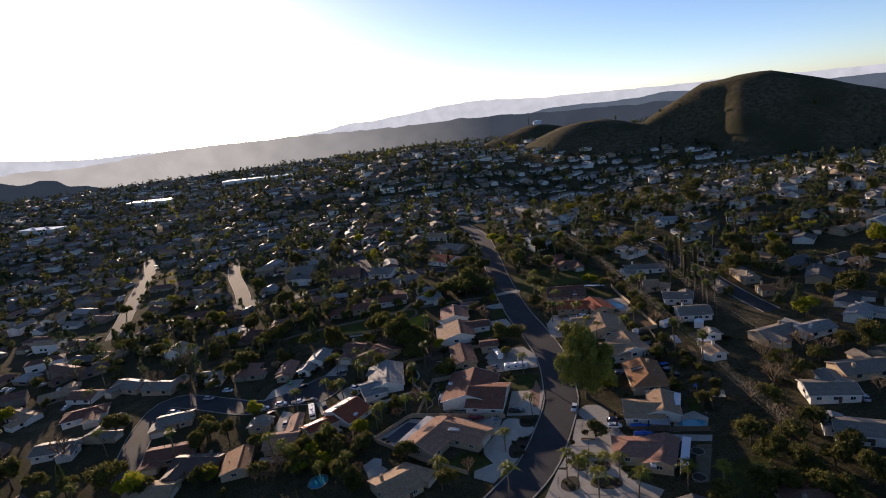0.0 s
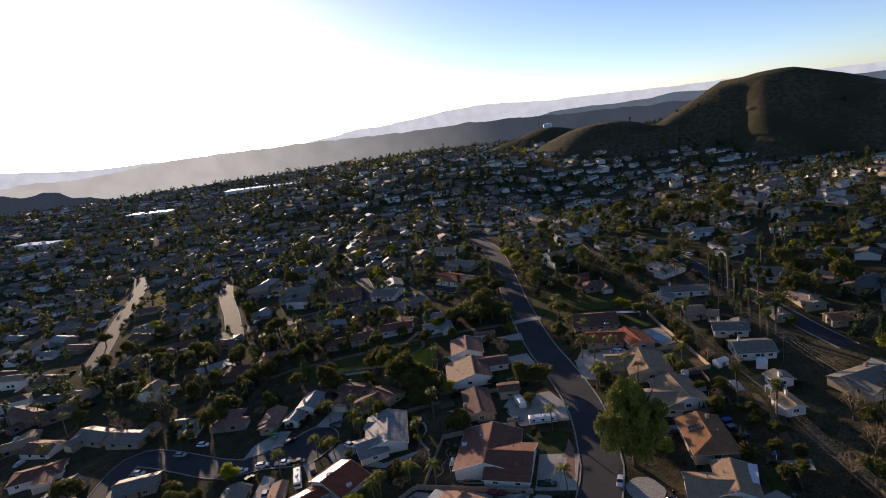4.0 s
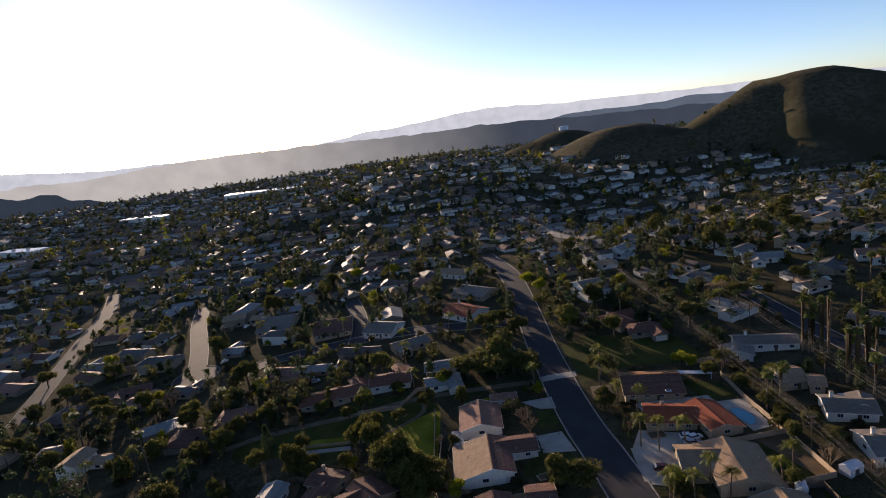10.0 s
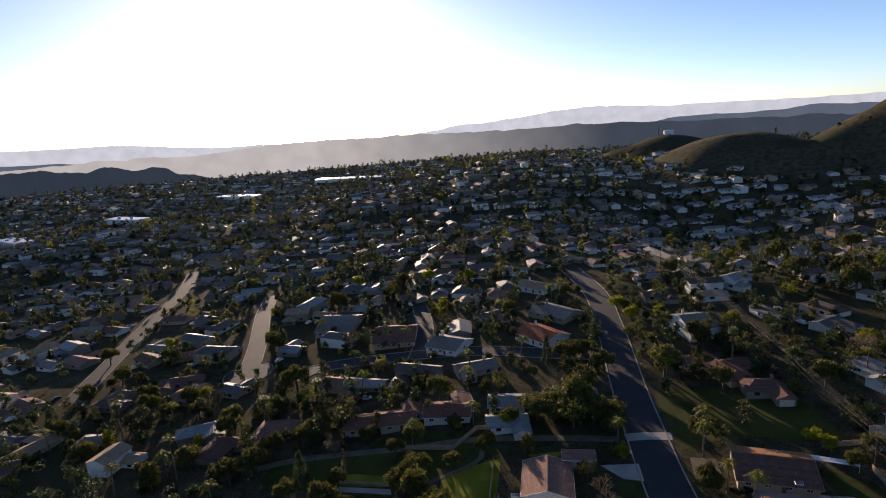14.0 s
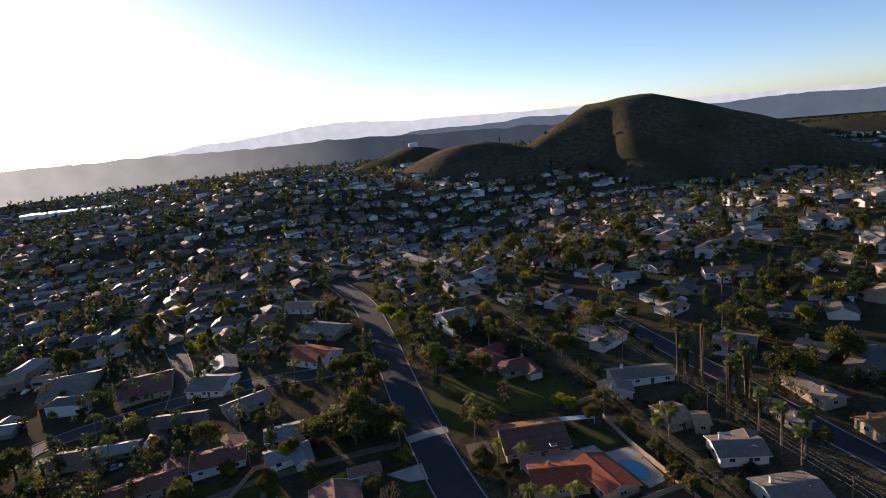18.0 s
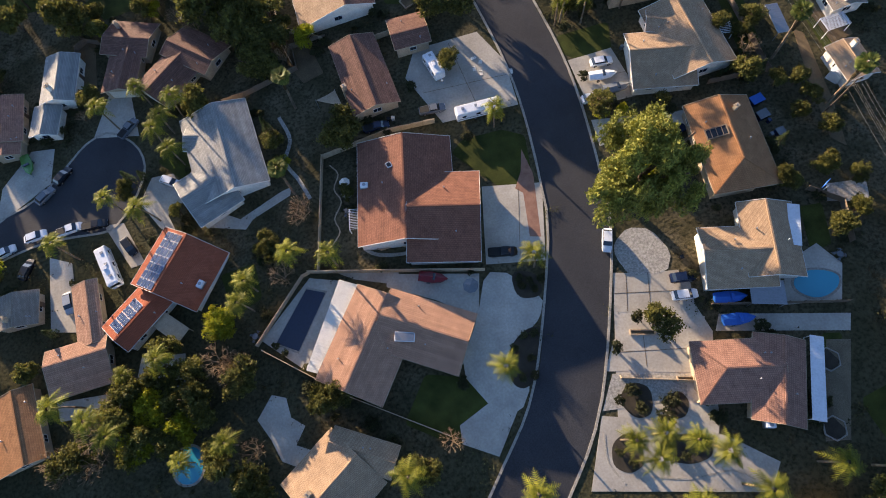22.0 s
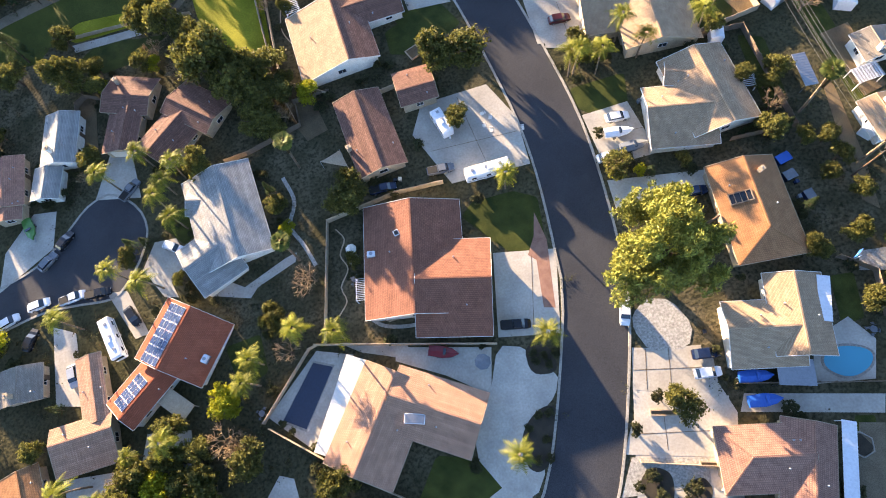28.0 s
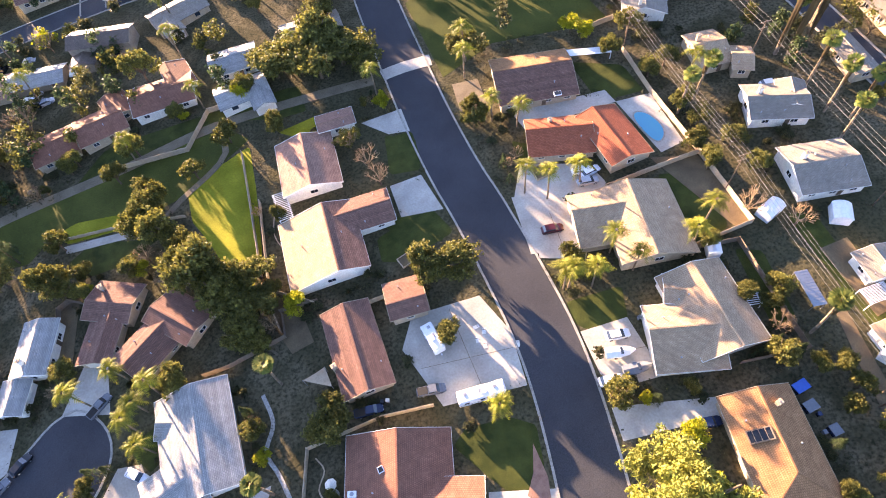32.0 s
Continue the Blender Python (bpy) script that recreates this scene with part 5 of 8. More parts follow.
house("grey-roofed house on a corner plot", "grey", "cream", [(134.4, 109.7, 17.6, 8.3, 85, 2.7, 1.26, 0)], garage=(0, 0))
house("low house with a flat tan roof", "tan", "cream", [(156.1, 128.8, 10.6, 9.2, -67, 2.7, 1.40, 0)], garage=(0, 0))
house("grey tiled house on a side street", "grey", "cream", [(-114.9, 258.7, 19.9, 27.4, 1, 2.7, 4.16, 0)], garage=(0, 0))
house("brown-roofed house on a side street", "brown", "cream", [(-78.6, 237.9, 20.4, 25.0, 7, 2.7, 3.81, 0)], garage=(0, 0))
house("grey-roofed house on a side street", "grey", "white", [(-49.9, 222.7, 16.7, 16.9, -22, 2.7, 2.57, 0)], garage=(0, 0))
house("large grey-roofed house by the road", "grey", "cream", [(-1.5, 254.8, 23.3, 16.5, -40, 2.7, 2.50, 0)], garage=(0, 0))
house("pale-roofed house by the road", "tan", "white", [(-10.8, 298.9, 20.2, 14.1, -35, 2.7, 2.14, 0)], garage=(0, 0))
house("white hillside villa with a low grey roof", "grey", "white", [(437.2, 454.8, 20, 11, 10, 5.4, 1.87, 0), (432.2, 450.4, 10.0, 7.7, -80, 5.4, 1.32, 0)], detail=False)
house("white hillside villa with a low grey roof", "grey", "white", [(323.7, 383.5, 22, 12, -15, 3.0, 2.04, 0), (318.2, 378.7, 11.0, 8.4, 75, 3.0, 1.44, 0)], detail=False)
house("white hillside villa with a low grey roof", "tan", "white", [(322.9, 356.2, 14, 10, 70, 5.4, 1.70, 0), (319.4, 352.2, 7.0, 7.0, -20, 5.4, 1.20, 0)], detail=False)
house("white hillside villa with a low grey roof", "grey", "white", [(245.0, 323.0, 20, 12, -20, 3.0, 2.04, 0), (240.0, 318.2, 10.0, 8.4, 70, 3.0, 1.44, 0)], detail=False)
house("white hillside villa with a low grey roof", "grey", "white", [(276.2, 240.4, 16, 10, 15, 5.2, 1.70, 0), (272.2, 236.4, 8.0, 7.0, -75, 5.2, 1.20, 0)], detail=False)
house("white hillside villa with a low grey roof", "tan", "white", [(283.2, 233.1, 12, 9, 80, 5.2, 1.53, 0), (280.2, 229.5, 6.0, 6.3, -10, 5.2, 1.08, 0)], detail=False)
house("white hillside villa with a low grey roof", "grey", "white", [(335.2, 253.9, 18, 10, -10, 3.0, 1.70, 0), (330.7, 249.9, 9.0, 7.0, 80, 3.0, 1.20, 0)], detail=False)
house("white hillside villa with a low grey roof", "silver", "white", [(150.1, 365.4, 14, 10, 20, 5.0, 1.70, 0), (146.6, 361.4, 7.0, 7.0, -70, 5.0, 1.20, 0)], detail=False)
house("white hillside villa with a low grey roof", "grey", "white", [(147.4, 330.6, 14, 9, -30, 3.0, 1.53, 0), (143.9, 327.0, 7.0, 6.3, 60, 3.0, 1.08, 0)], detail=False)
house("white hillside villa with a low grey roof", "tan", "white", [(192.9, 382.2, 18, 11, 10, 3.0, 1.87, 0), (188.4, 377.8, 9.0, 7.7, -80, 3.0, 1.32, 0)], detail=False)
house("white hillside villa with a low grey roof", "grey", "white", [(202.7, 352.7, 18, 11, -10, 3.0, 1.87, 0), (198.2, 348.3, 9.0, 7.7, 80, 3.0, 1.32, 0)], detail=False)
house("white hillside villa with a low grey roof", "silver", "white", [(187.7, 627.4, 18, 10, 30, 5.4, 1.70, 0), (183.2, 623.4, 9.0, 7.0, -60, 5.4, 1.20, 0)], detail=False)
house("white hillside villa with a low grey roof", "tan", "white", [(255.3, 525.5, 14, 10, -15, 5.4, 1.70, 0), (251.8, 521.5, 7.0, 7.0, 75, 5.4, 1.20, 0)], detail=False)
house("white hillside villa with a low grey roof", "silver", "white", [(144.6, 229.1, 20, 10, -15, 3.0, 1.70, 0), (139.6, 225.1, 10.0, 7.0, 75, 3.0, 1.20, 0)], detail=False)
house("white hillside villa with a low grey roof", "tan", "white", [(141.2, 272.1, 24, 10, 5, 3.0, 1.70, 0), (135.2, 268.1, 12.0, 7.0, -85, 3.0, 1.20, 0)], detail=False)
house("white hillside villa with a low grey roof", "pink", "white", [(187.5, 206.0, 22, 10, -25, 3.0, 1.70, 0), (182.0, 202.0, 11.0, 7.0, 65, 3.0, 1.20, 0)], detail=False)
house("white hillside villa with a low grey roof", "grey", "white", [(325.7, 454.5, 18, 10, 15, 3.0, 1.70, 0), (321.2, 450.5, 9.0, 7.0, -75, 3.0, 1.20, 0)], detail=False)
house("white hillside villa with a low grey roof", "pink", "white", [(255.7, 419.9, 16, 10, 0, 3.0, 1.70, 0), (251.7, 415.9, 8.0, 7.0, 90, 3.0, 1.20, 0)], detail=False)
house("white hillside villa with a low grey roof", "grey", "white", [(410.7, 308.9, 18, 11, 20, 3.0, 1.87, 0), (406.2, 304.5, 9.0, 7.7, -70, 3.0, 1.32, 0)], detail=False)

ridge_house("house with a weathered red tile roof on the curving street", ("red", "red"), "cream", [(-124.4, 34.8, -107.6, 37.2, 5.5, 5.5, 4.4, 0, 0), (-120.4, 26.5, -121.6, 35.5, 3.6, 3.6, 3.8, 0, 0)], (1, -1))
ridge_house("low house with a sunlit tan roof edge", ("tan", "tan"), "cream", [(-121.0, 14.6, -105.0, 13.4, 5.2, 5.2, 4.4, 0, 0)], (0, 1))
ridge_house("house with a red hipped roof on the far side street", ("red", "red"), "white", [(-178.2, 79.5, -169.8, 82.5, 5.5, 5.5, 4.4, 1, 1), (-166.5, 70.8, -169.5, 79.2, 3.4, 3.4, 3.8, 0, 0)], (1, -1))
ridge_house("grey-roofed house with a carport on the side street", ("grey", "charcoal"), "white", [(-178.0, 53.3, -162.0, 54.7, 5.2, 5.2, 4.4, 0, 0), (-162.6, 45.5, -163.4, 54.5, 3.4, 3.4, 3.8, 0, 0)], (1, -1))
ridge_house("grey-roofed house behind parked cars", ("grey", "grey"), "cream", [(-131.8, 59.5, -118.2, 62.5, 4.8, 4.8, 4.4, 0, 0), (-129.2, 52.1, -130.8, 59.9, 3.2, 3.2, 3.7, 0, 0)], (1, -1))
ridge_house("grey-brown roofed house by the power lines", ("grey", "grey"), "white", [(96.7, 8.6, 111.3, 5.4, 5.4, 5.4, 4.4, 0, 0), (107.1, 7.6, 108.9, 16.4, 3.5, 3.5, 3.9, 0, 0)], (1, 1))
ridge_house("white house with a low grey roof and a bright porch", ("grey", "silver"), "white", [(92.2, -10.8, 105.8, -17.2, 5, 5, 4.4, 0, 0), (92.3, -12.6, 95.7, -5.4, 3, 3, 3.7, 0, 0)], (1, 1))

# walls, plants and vehicles
yard_wall("pale stucco garden wall", [(-25.9, 35.2), (-19.6, 58.9), (-4.9, 60.0), (5.0, 58.9)], 1.7)
yard_wall("pale stucco garden wall", [(-27.9, 35.6), (4.9, 25.1)], 1.7)
yard_wall("low block wall round the pool terrace", [(-40.6, 24.6), (-29.3, 35.2), (-27.7, 35.5)], 1.5)
yard_wall("block wall beside the pool", [(-39.7, 23.3), (-25.5, 10.0), (-10.2, -1.6)], 1.5)
yard_wall("weathered grey timber fence", [(-20.0, 87.3), (-20.1, 82.3), (-32.7, 79.9), (-37.9, 79.8)], 1.7)
yard_wall("weathered grey timber fence", [(-20.4, 88.3), (-12.0, 87.9)], 1.7)
yard_wall("pale stucco garden wall", [(-20.7, 118.0), (-21.8, 94.1), (-12.8, 87.4)], 1.7)
yard_wall("tall tan block garden wall", [(75.0, 127.9), (74.8, 112.4), (76.1, 92.7), (76.8, 72.9), (61.6, 71.9), (52.1, 72.2)], 1.7)
yard_wall("tall tan block garden wall", [(53.8, 91.5), (65.9, 92.1), (76.0, 92.4)], 1.7)
yard_wall("white painted boundary wall", [(-54.0, 143.1), (-36.7, 141.9), (-30.3, 153.2), (-13.0, 152.9)], 1.6)
yard_wall("weathered grey timber fence", [(51.8, 72.9), (59.9, 72.1), (72.2, 70.2), (71.7, 46.5), (59.5, 48.0)], 1.7)
yard_wall("dark weathered timber fence", [(41.1, 6.1), (63.3, -0.6)], 1.7)
yard_wall("dark weathered timber fence", [(66.7, 20.9), (71.2, 16.7), (69.0, 9.0)], 1.7)
yard_wall("pale stucco garden wall", [(-23.1, 134.7), (-23.0, 113.2), (-23.0, 94.0), (-20.8, 83.6)], 1.6)
yard_wall("pale stucco garden wall", [(-8.6, 83.1), (3.9, 83.8), (9.1, 84.6)], 1.6)
yard_wall("retaining wall of the greenway", [(-70.5, 126.4), (-52.8, 124.4), (-38.8, 121.3)], 1.0)
yard_wall("dark weathered timber fence", [(-69.6, 90.3), (-69.2, 106.8), (-66.9, 108.3), (-63.6, 106.5)], 1.7)
yard_wall("white painted boundary wall", [(67.8, 138.3), (78.1, 139.2)], 1.6)
yard_wall("curved pale low garden wall", [(-16.2, 38.8), (-15.1, 37.0), (-13.0, 35.5), (-10.1, 35.4), (-7.0, 34.1), (-5.1, 32.7), (-3.1, 33.5)], 0.5)
yard_wall("white painted low garden wall", [(34.6, -5.8), (21.4, -1.1), (21.4, -0.6)], 0.8)
plant("pine", 34.7, 29.0, 24, 10.6)
plant("queen_palm", 13.9, 22.8, 8, 2.6)
plant("queen_palm", 2.3, 6.1, 8, 2.6)
plant("queen_palm", -53.2, 84.4, 8, 2.6)
plant("queen_palm", -46.8, 79.2, 8, 2.6)
plant("queen_palm", -48.6, 68.0, 8, 2.6)
plant("queen_palm", -62.6, 61.1, 8, 2.6)
plant("queen_palm", -55.7, 56.9, 8, 2.6)
plant("queen_palm", 48.1, 76.9, 8, 2.6)
plant("queen_palm", 50.6, 71.6, 8, 2.6)
plant("queen_palm", 36.3, 72.6, 8, 2.6)
plant("queen_palm", 41.6, 71.1, 8, 2.6)
plant("queen_palm", 16.2, 53.6, 8, 2.6)
plant("queen_palm", -30.0, 39.0, 8, 2.6)
plant("queen_palm", -22.1, 35.1, 8, 2.6)
plant("queen_palm", -73.7, 54.1, 8, 2.6)
plant("queen_palm", 63.7, 72.4, 8, 2.6)
plant("queen_palm", -38.6, 35.3, 8, 2.6)
plant("queen_palm", 17.5, -10.7, 8, 2.6)
plant("queen_palm", 19.5, -14.9, 8, 2.6)
plant("queen_palm", 22.9, -11.4, 8, 2.6)
plant("queen_palm", 27.6, -13.8, 8, 2.6)
plant("queen_palm", 30.9, -15.7, 8, 2.6)
plant("queen_palm", 46.3, -22.9, 8, 2.6)
plant("queen_palm", -47.7, 8.2, 8, 2.6)
plant("queen_palm", -56.6, 25.2, 8, 2.6)
plant("queen_palm", 36.1, 135.6, 9, 2.6)
plant("queen_palm", 37.8, 119.7, 9, 2.6)
plant("queen_palm", 42.6, 115.6, 9, 2.6)
plant("queen_palm", 37.5, 97.1, 9, 2.6)
plant("queen_palm", 41.5, 93.8, 9, 2.6)
plant("queen_palm", 49.2, 94.6, 9, 2.6)
plant("queen_palm", 68.2, 76.1, 9, 2.6)
plant("queen_palm", 37.1, 72.2, 9, 2.6)
plant("queen_palm", -50.1, 143.4, 9, 2.6)
plant("queen_palm", -31.5, 155.5, 9, 2.6)
plant("queen_palm", -3.5, 161.5, 9, 2.6)
plant("queen_palm", 13.6, 139.9, 9, 2.6)
plant("fan_palm", -27.1, 53.3, 12, 1.9)
plant("fan_palm", -22.6, 73.0, 12, 1.9)
plant("fan_palm", 73.9, 49.0, 12, 1.9)
plant("fan_palm", 78.5, 35.9, 12, 1.9)
plant("fan_palm", 77.5, 104.4, 13, 1.9)
plant("fan_palm", 82.6, 106.6, 13, 1.9)
plant("fan_palm", 105.4, 99.5, 13, 1.9)
plant("fan_palm", 105.6, 92.2, 13, 1.9)
plant("fan_palm", 104.0, 84.5, 13, 1.9)
plant("fan_palm", 109.4, 88.7, 13, 1.9)
plant("fan_palm", 107.1, 112.4, 13, 1.9)
plant("tall_palm", 106.8, 135.0, 19, 1.6)
plant("tall_palm", 109.2, 133.5, 19, 1.6)
plant("tall_palm", 110.4, 130.6, 19, 1.6)
plant("tall_palm", 113.1, 131.1, 19, 1.6)
plant("tall_palm", 106.1, 111.6, 19, 1.6)
plant("tall_palm", 107.1, 109.2, 19, 1.6)
plant("tall_palm", 110.2, 109.2, 19, 1.6)
plant("broadleaf", 11.4, 86.1, 8, 5)
plant("broadleaf", 18.5, 84.0, 8, 5)
plant("broadleaf", 12.1, 70.7, 4.5, 3)
plant("broadleaf", -14.6, 59.7, 7, 4)
plant("broadleaf", -27.4, 87.5, 7, 4)
plant("broadleaf", -29.1, 91.2, 10, 6)
plant("broadleaf", -68.0, 110.3, 11, 4.5)
plant("broadleaf", -42.4, 114.6, 11, 4.5)
plant("broadleaf", -36.6, 108.9, 11, 4.5)
plant("broadleaf", -47.7, 120.1, 11, 4.5)
plant("bare", -39.9, 100.7, 5, 3)
plant("bare", -41.8, 109.4, 5, 3)
plant("bare", -26.6, 46.8, 5, 3)
plant("bare", -32.5, 35.7, 5, 3)
plant("bare", -44.3, 21.7, 5, 3)
plant("broadleaf", 30.6, 6.1, 5, 3.8)
plant("yellow", -45.9, 29.8, 5.5, 3.4)
plant("yellow", -60.2, 19.0, 6.5, 3.6)
plant("broadleaf", -64.0, 23.3, 6.5, 3.6)
plant("yellow", -55.6, 13.6, 6.5, 3.6)
plant("broadleaf", -59.1, 11.6, 6.5, 3.6)
plant("broadleaf", -28.8, 10.3, 6.5, 3.6)
plant("broadleaf", -45.2, 1.7, 6.5, 3.6)
plant("broadleaf", -16.1, -5.1, 6.5, 3.6)
plant("yellow", -64.2, 13.2, 6.5, 3.6)
plant("broadleaf", -52.8, 17.8, 6.5, 3.6)
plant("bare", -71.2, 17.0, 6.5, 4.2)
plant("bare", -72.8, 12.2, 6, 3.8)
plant("bare", -67.4, 20.6, 5, 3.2)
plant("bare", -45.6, 21.0, 4, 3.6)
plant("queen_palm", -56.0, 7.6, 6.0, 2.4)
plant("queen_palm", -64.6, 26.0, 6.5, 2.0)
plant("bare", -78.6, 12.6, 5.5, 3.5)
plant("bare", -43.7, 21.3, 5.5, 3.5)
plant("bare", -47.7, 23.6, 5.5, 3.5)
plant("broadleaf", 75.0, 38.0, 4.5, 2.4)
plant("broadleaf", 74.4, 41.9, 4.5, 2.4)
plant("broadleaf", 75.4, 30.8, 4.5, 2.4)
plant("broadleaf", 70.8, 24.0, 4.5, 2.4)
plant("broadleaf", 62.7, 24.2, 4.5, 2.4)
plant("broadleaf", 73.1, 57.8, 4.5, 2.4)
plant("broadleaf", 66.9, 59.0, 4.5, 2.4)
plant("broadleaf", -10.3, 157.8, 10, 7.2)
plant("broadleaf", -4.0, 158.2, 10, 7.2)
plant("broadleaf", 2.3, 158.6, 10, 7.2)
plant("broadleaf", 7.8, 154.8, 10, 7.2)
plant("broadleaf", 12.5, 151.4, 10, 7.2)
plant("broadleaf", 1.2, 152.3, 10, 7.2)
plant("broadleaf", -34.5, 101.2, 14, 6.6)
plant("broadleaf", -31.0, 92.9, 12, 5.4)
plant("broadleaf", -27.6, 95.5, 12, 4.5)
plant("broadleaf", -54.8, 138.5, 6, 3.2)
plant("broadleaf", -47.0, 131.6, 6, 3.2)
plant("broadleaf", 3.6, 126.4, 6, 3.2)
plant("broadleaf", -13.1, 138.6, 6, 3.2)
plant("broadleaf", -68.6, 123.3, 6, 3.2)
plant("broadleaf", -34.9, 131.9, 6, 3.2)
plant("bare", 3.4, 125.5, 6, 3.4)
plant("bare", 6.5, 117.8, 6, 3.4)
plant("bare", 7.8, 112.0, 6, 3.4)
plant("broadleaf", 81.6, 119.1, 6, 3)
plant("broadleaf", 76.5, 117.4, 6, 3)
plant("broadleaf", 71.2, 127.3, 6, 3)
plant("broadleaf", 78.7, 105.7, 6, 3)
plant("broadleaf", 79.6, 99.8, 6, 3)
plant("broadleaf", 82.7, 91.5, 6, 3)
plant("broadleaf", 75.6, 88.0, 6, 3)
plant("broadleaf", 84.2, 84.3, 6, 3)
plant("broadleaf", 75.4, 94.7, 6, 3)
plant("yellow", 67.7, 136.1, 5.5, 3)
plant("yellow", 66.0, 139.2, 5.5, 3)
plant("bare", 84.0, 69.5, 6, 3.2)
plant("bare", 127.3, 108.1, 6, 3.2)
plant("bare", 76.9, 75.3, 6, 3.2)
plant("broadleaf", 4.7, 202.4, 8, 5)
plant("broadleaf", 9.5, 204.8, 8, 5)
plant("broadleaf", 0.2, 202.5, 8, 5)
plant("broadleaf", 15.0, 191.1, 8, 5)
plant("broadleaf", 31.4, 220.1, 8, 5)
plant("broadleaf", 34.5, 252.6, 8, 5)
plant("broadleaf", 38.2, 141.7, 8, 5)
plant("broadleaf", 4.3, 277.8, 8, 5)
plant("broadleaf", -24.0, 262.9, 8, 5)
plant("yellow", 28.6, 256.7, 8, 4.5)
plant("yellow", 169.1, 146.6, 8, 4.5)
plant("yellow", -79.5, 332.5, 8, 4.5)
plant("queen_palm", -16.9, 207.3, 10, 2.8)
plant("queen_palm", 35.2, 179.0, 10, 2.8)
plant("queen_palm", 38.2, 141.4, 10, 2.8)
plant("queen_palm", -36.8, 194.7, 10, 2.8)
plant("queen_palm", -29.0, 256.1, 10, 2.8)
plant("queen_palm", -70.6, 223.2, 10, 2.8)
plant("broadleaf", -49.6, 145.7, 7, 3.8)
plant("broadleaf", -25.5, 140.1, 7, 3.8)
plant("broadleaf", -87.1, 157.4, 7, 3.8)
plant("broadleaf", 78.2, 132.3, 7, 3.8)
plant("broadleaf", 52.0, 171.9, 9, 5)
plant("broadleaf", -97.1, 331.2, 9, 5)
plant("broadleaf", 5.8, 175.6, 9, 5)
plant("broadleaf", -96.9, 303.3, 9, 5)
plant("shrub", 22.4, 4.1, 1.6, 1.3)
plant("shrub", 22.4, -3.6, 1.5, 1.5)
plant("shrub", 19.7, -4.5, 1.5, 1.0)
plant("shrub", 22.8, -6.8, 1.5, 1.4)
plant("shrub", 27.8, -7.2, 1.5, 1.7)
plant("shrub", 26.0, -9.4, 1.5, 1.6)
plant("shrub", 33.6, -11.8, 1.5, 1.3)
plant("shrub", 28.0, 8.2, 1.5, 1.3)
plant("shrub", 33.9, -8.6, 1.6, 1.3)
plant("shrub", -13.8, 32.1, 1.6, 1.3)
plant("shrub", 37.2, 58.0, 1.6, 1.3)
plant("shrub", -32.7, 14.1, 1.6, 1.3)
plant("shrub", -46.1, 17.1, 1.6, 1.3)
plant("shrub", -37.9, 30.1, 1.6, 1.3)
plant("shrub", 67.6, 18.7, 1.6, 1.3)
plant("shrub", 2.4, 68.6, 1.6, 1.4)
plant("shrub", -12.5, 86.8, 1.6, 1.4)
plant("shrub", 54.7, 91.1, 1.6, 1.4)
plant("shrub", 39.0, 115.2, 1.6, 1.4)
plant("shrub", 45.9, 91.6, 1.6, 1.4)
plant("shrub", 88.6, 71.0, 1.6, 1.4)
plant("shrub", 35.4, 113.0, 1.6, 1.4)
plant("broadleaf", -82.0, 118.1, 7, 4.2)
plant("broadleaf", -68.3, 112.3, 7, 4.2)
plant("broadleaf", -28.7, 84.9, 7, 4.2)
plant("broadleaf", -22.9, 96.6, 7, 4.2)
plant("broadleaf", -21.8, 89.7, 7, 4.2)
plant("broadleaf", -26.9, 84.1, 7, 4.2)
plant("broadleaf", -13.8, 62.5, 7, 4.2)
plant("broadleaf", -58.5, 23.7, 6.5, 3.2)
plant("broadleaf", -56.0, 18.7, 6.5, 3.2)
plant("broadleaf", -51.2, 15.2, 6.5, 3.2)
plant("broadleaf", -63.3, 13.9, 6.5, 3.2)
plant("broadleaf", -65.7, 11.7, 6.5, 3.2)
plant("broadleaf", -53.1, 23.0, 6.5, 3.2)
plant("broadleaf", -30.4, 10.6, 6.5, 3.2)
plant("broadleaf", -56.6, 28.4, 6.5, 3.2)
plant("bare", -71.8, 19.6, 5, 3)
plant("bare", -68.8, 21.7, 5, 3)
plant("bare", -80.0, 15.0, 5, 3)
plant("bare", -45.2, 20.5, 5, 3)
plant("bare", -25.9, 48.6, 5, 3)
plant("bare", -43.6, 104.7, 5, 3)
plant("bare", -43.8, 5.9, 5, 3)
plant("yellow", -46.6, 30.7, 5.5, 3.4)
plant("queen_palm", -49.8, 76.6, 8, 2.6)
plant("queen_palm", -51.6, 73.1, 8, 2.6)
plant("queen_palm", -61.8, 82.0, 8, 2.6)
plant("queen_palm", -40.0, 31.6, 8, 2.6)
plant("broadleaf", 72.8, 59.3, 4, 2.2)
plant("broadleaf", 71.2, 43.1, 4, 2.2)
plant("broadleaf", 71.8, 35.7, 4, 2.2)
plant("broadleaf", 71.4, 24.6, 4, 2.2)
plant("broadleaf", 63.8, 23.3, 4, 2.2)
plant("broadleaf", 75.4, 20.2, 4, 2.2)
plant("broadleaf", 72.6, 14.3, 4, 2.2)
plant("broadleaf", 70.1, 56.1, 4, 2.2)
plant("shrub", -5.2, 6.3, 1.5, 1.4)
plant("shrub", 34.3, -12.0, 1.5, 1.4)
plant("shrub", 47.5, -0.1, 1.5, 1.4)
plant("shrub", 40.3, 51.7, 1.5, 1.4)
plant("shrub", 40.1, 49.8, 1.5, 1.4)
plant("shrub", 37.6, 71.0, 1.5, 1.4)
plant("shrub", 10.3, 53.2, 1.5, 1.4)
plant("broadleaf", -76.7, 13.4, 7, 4)
plant("broadleaf", -49.7, 6.1, 7, 4)
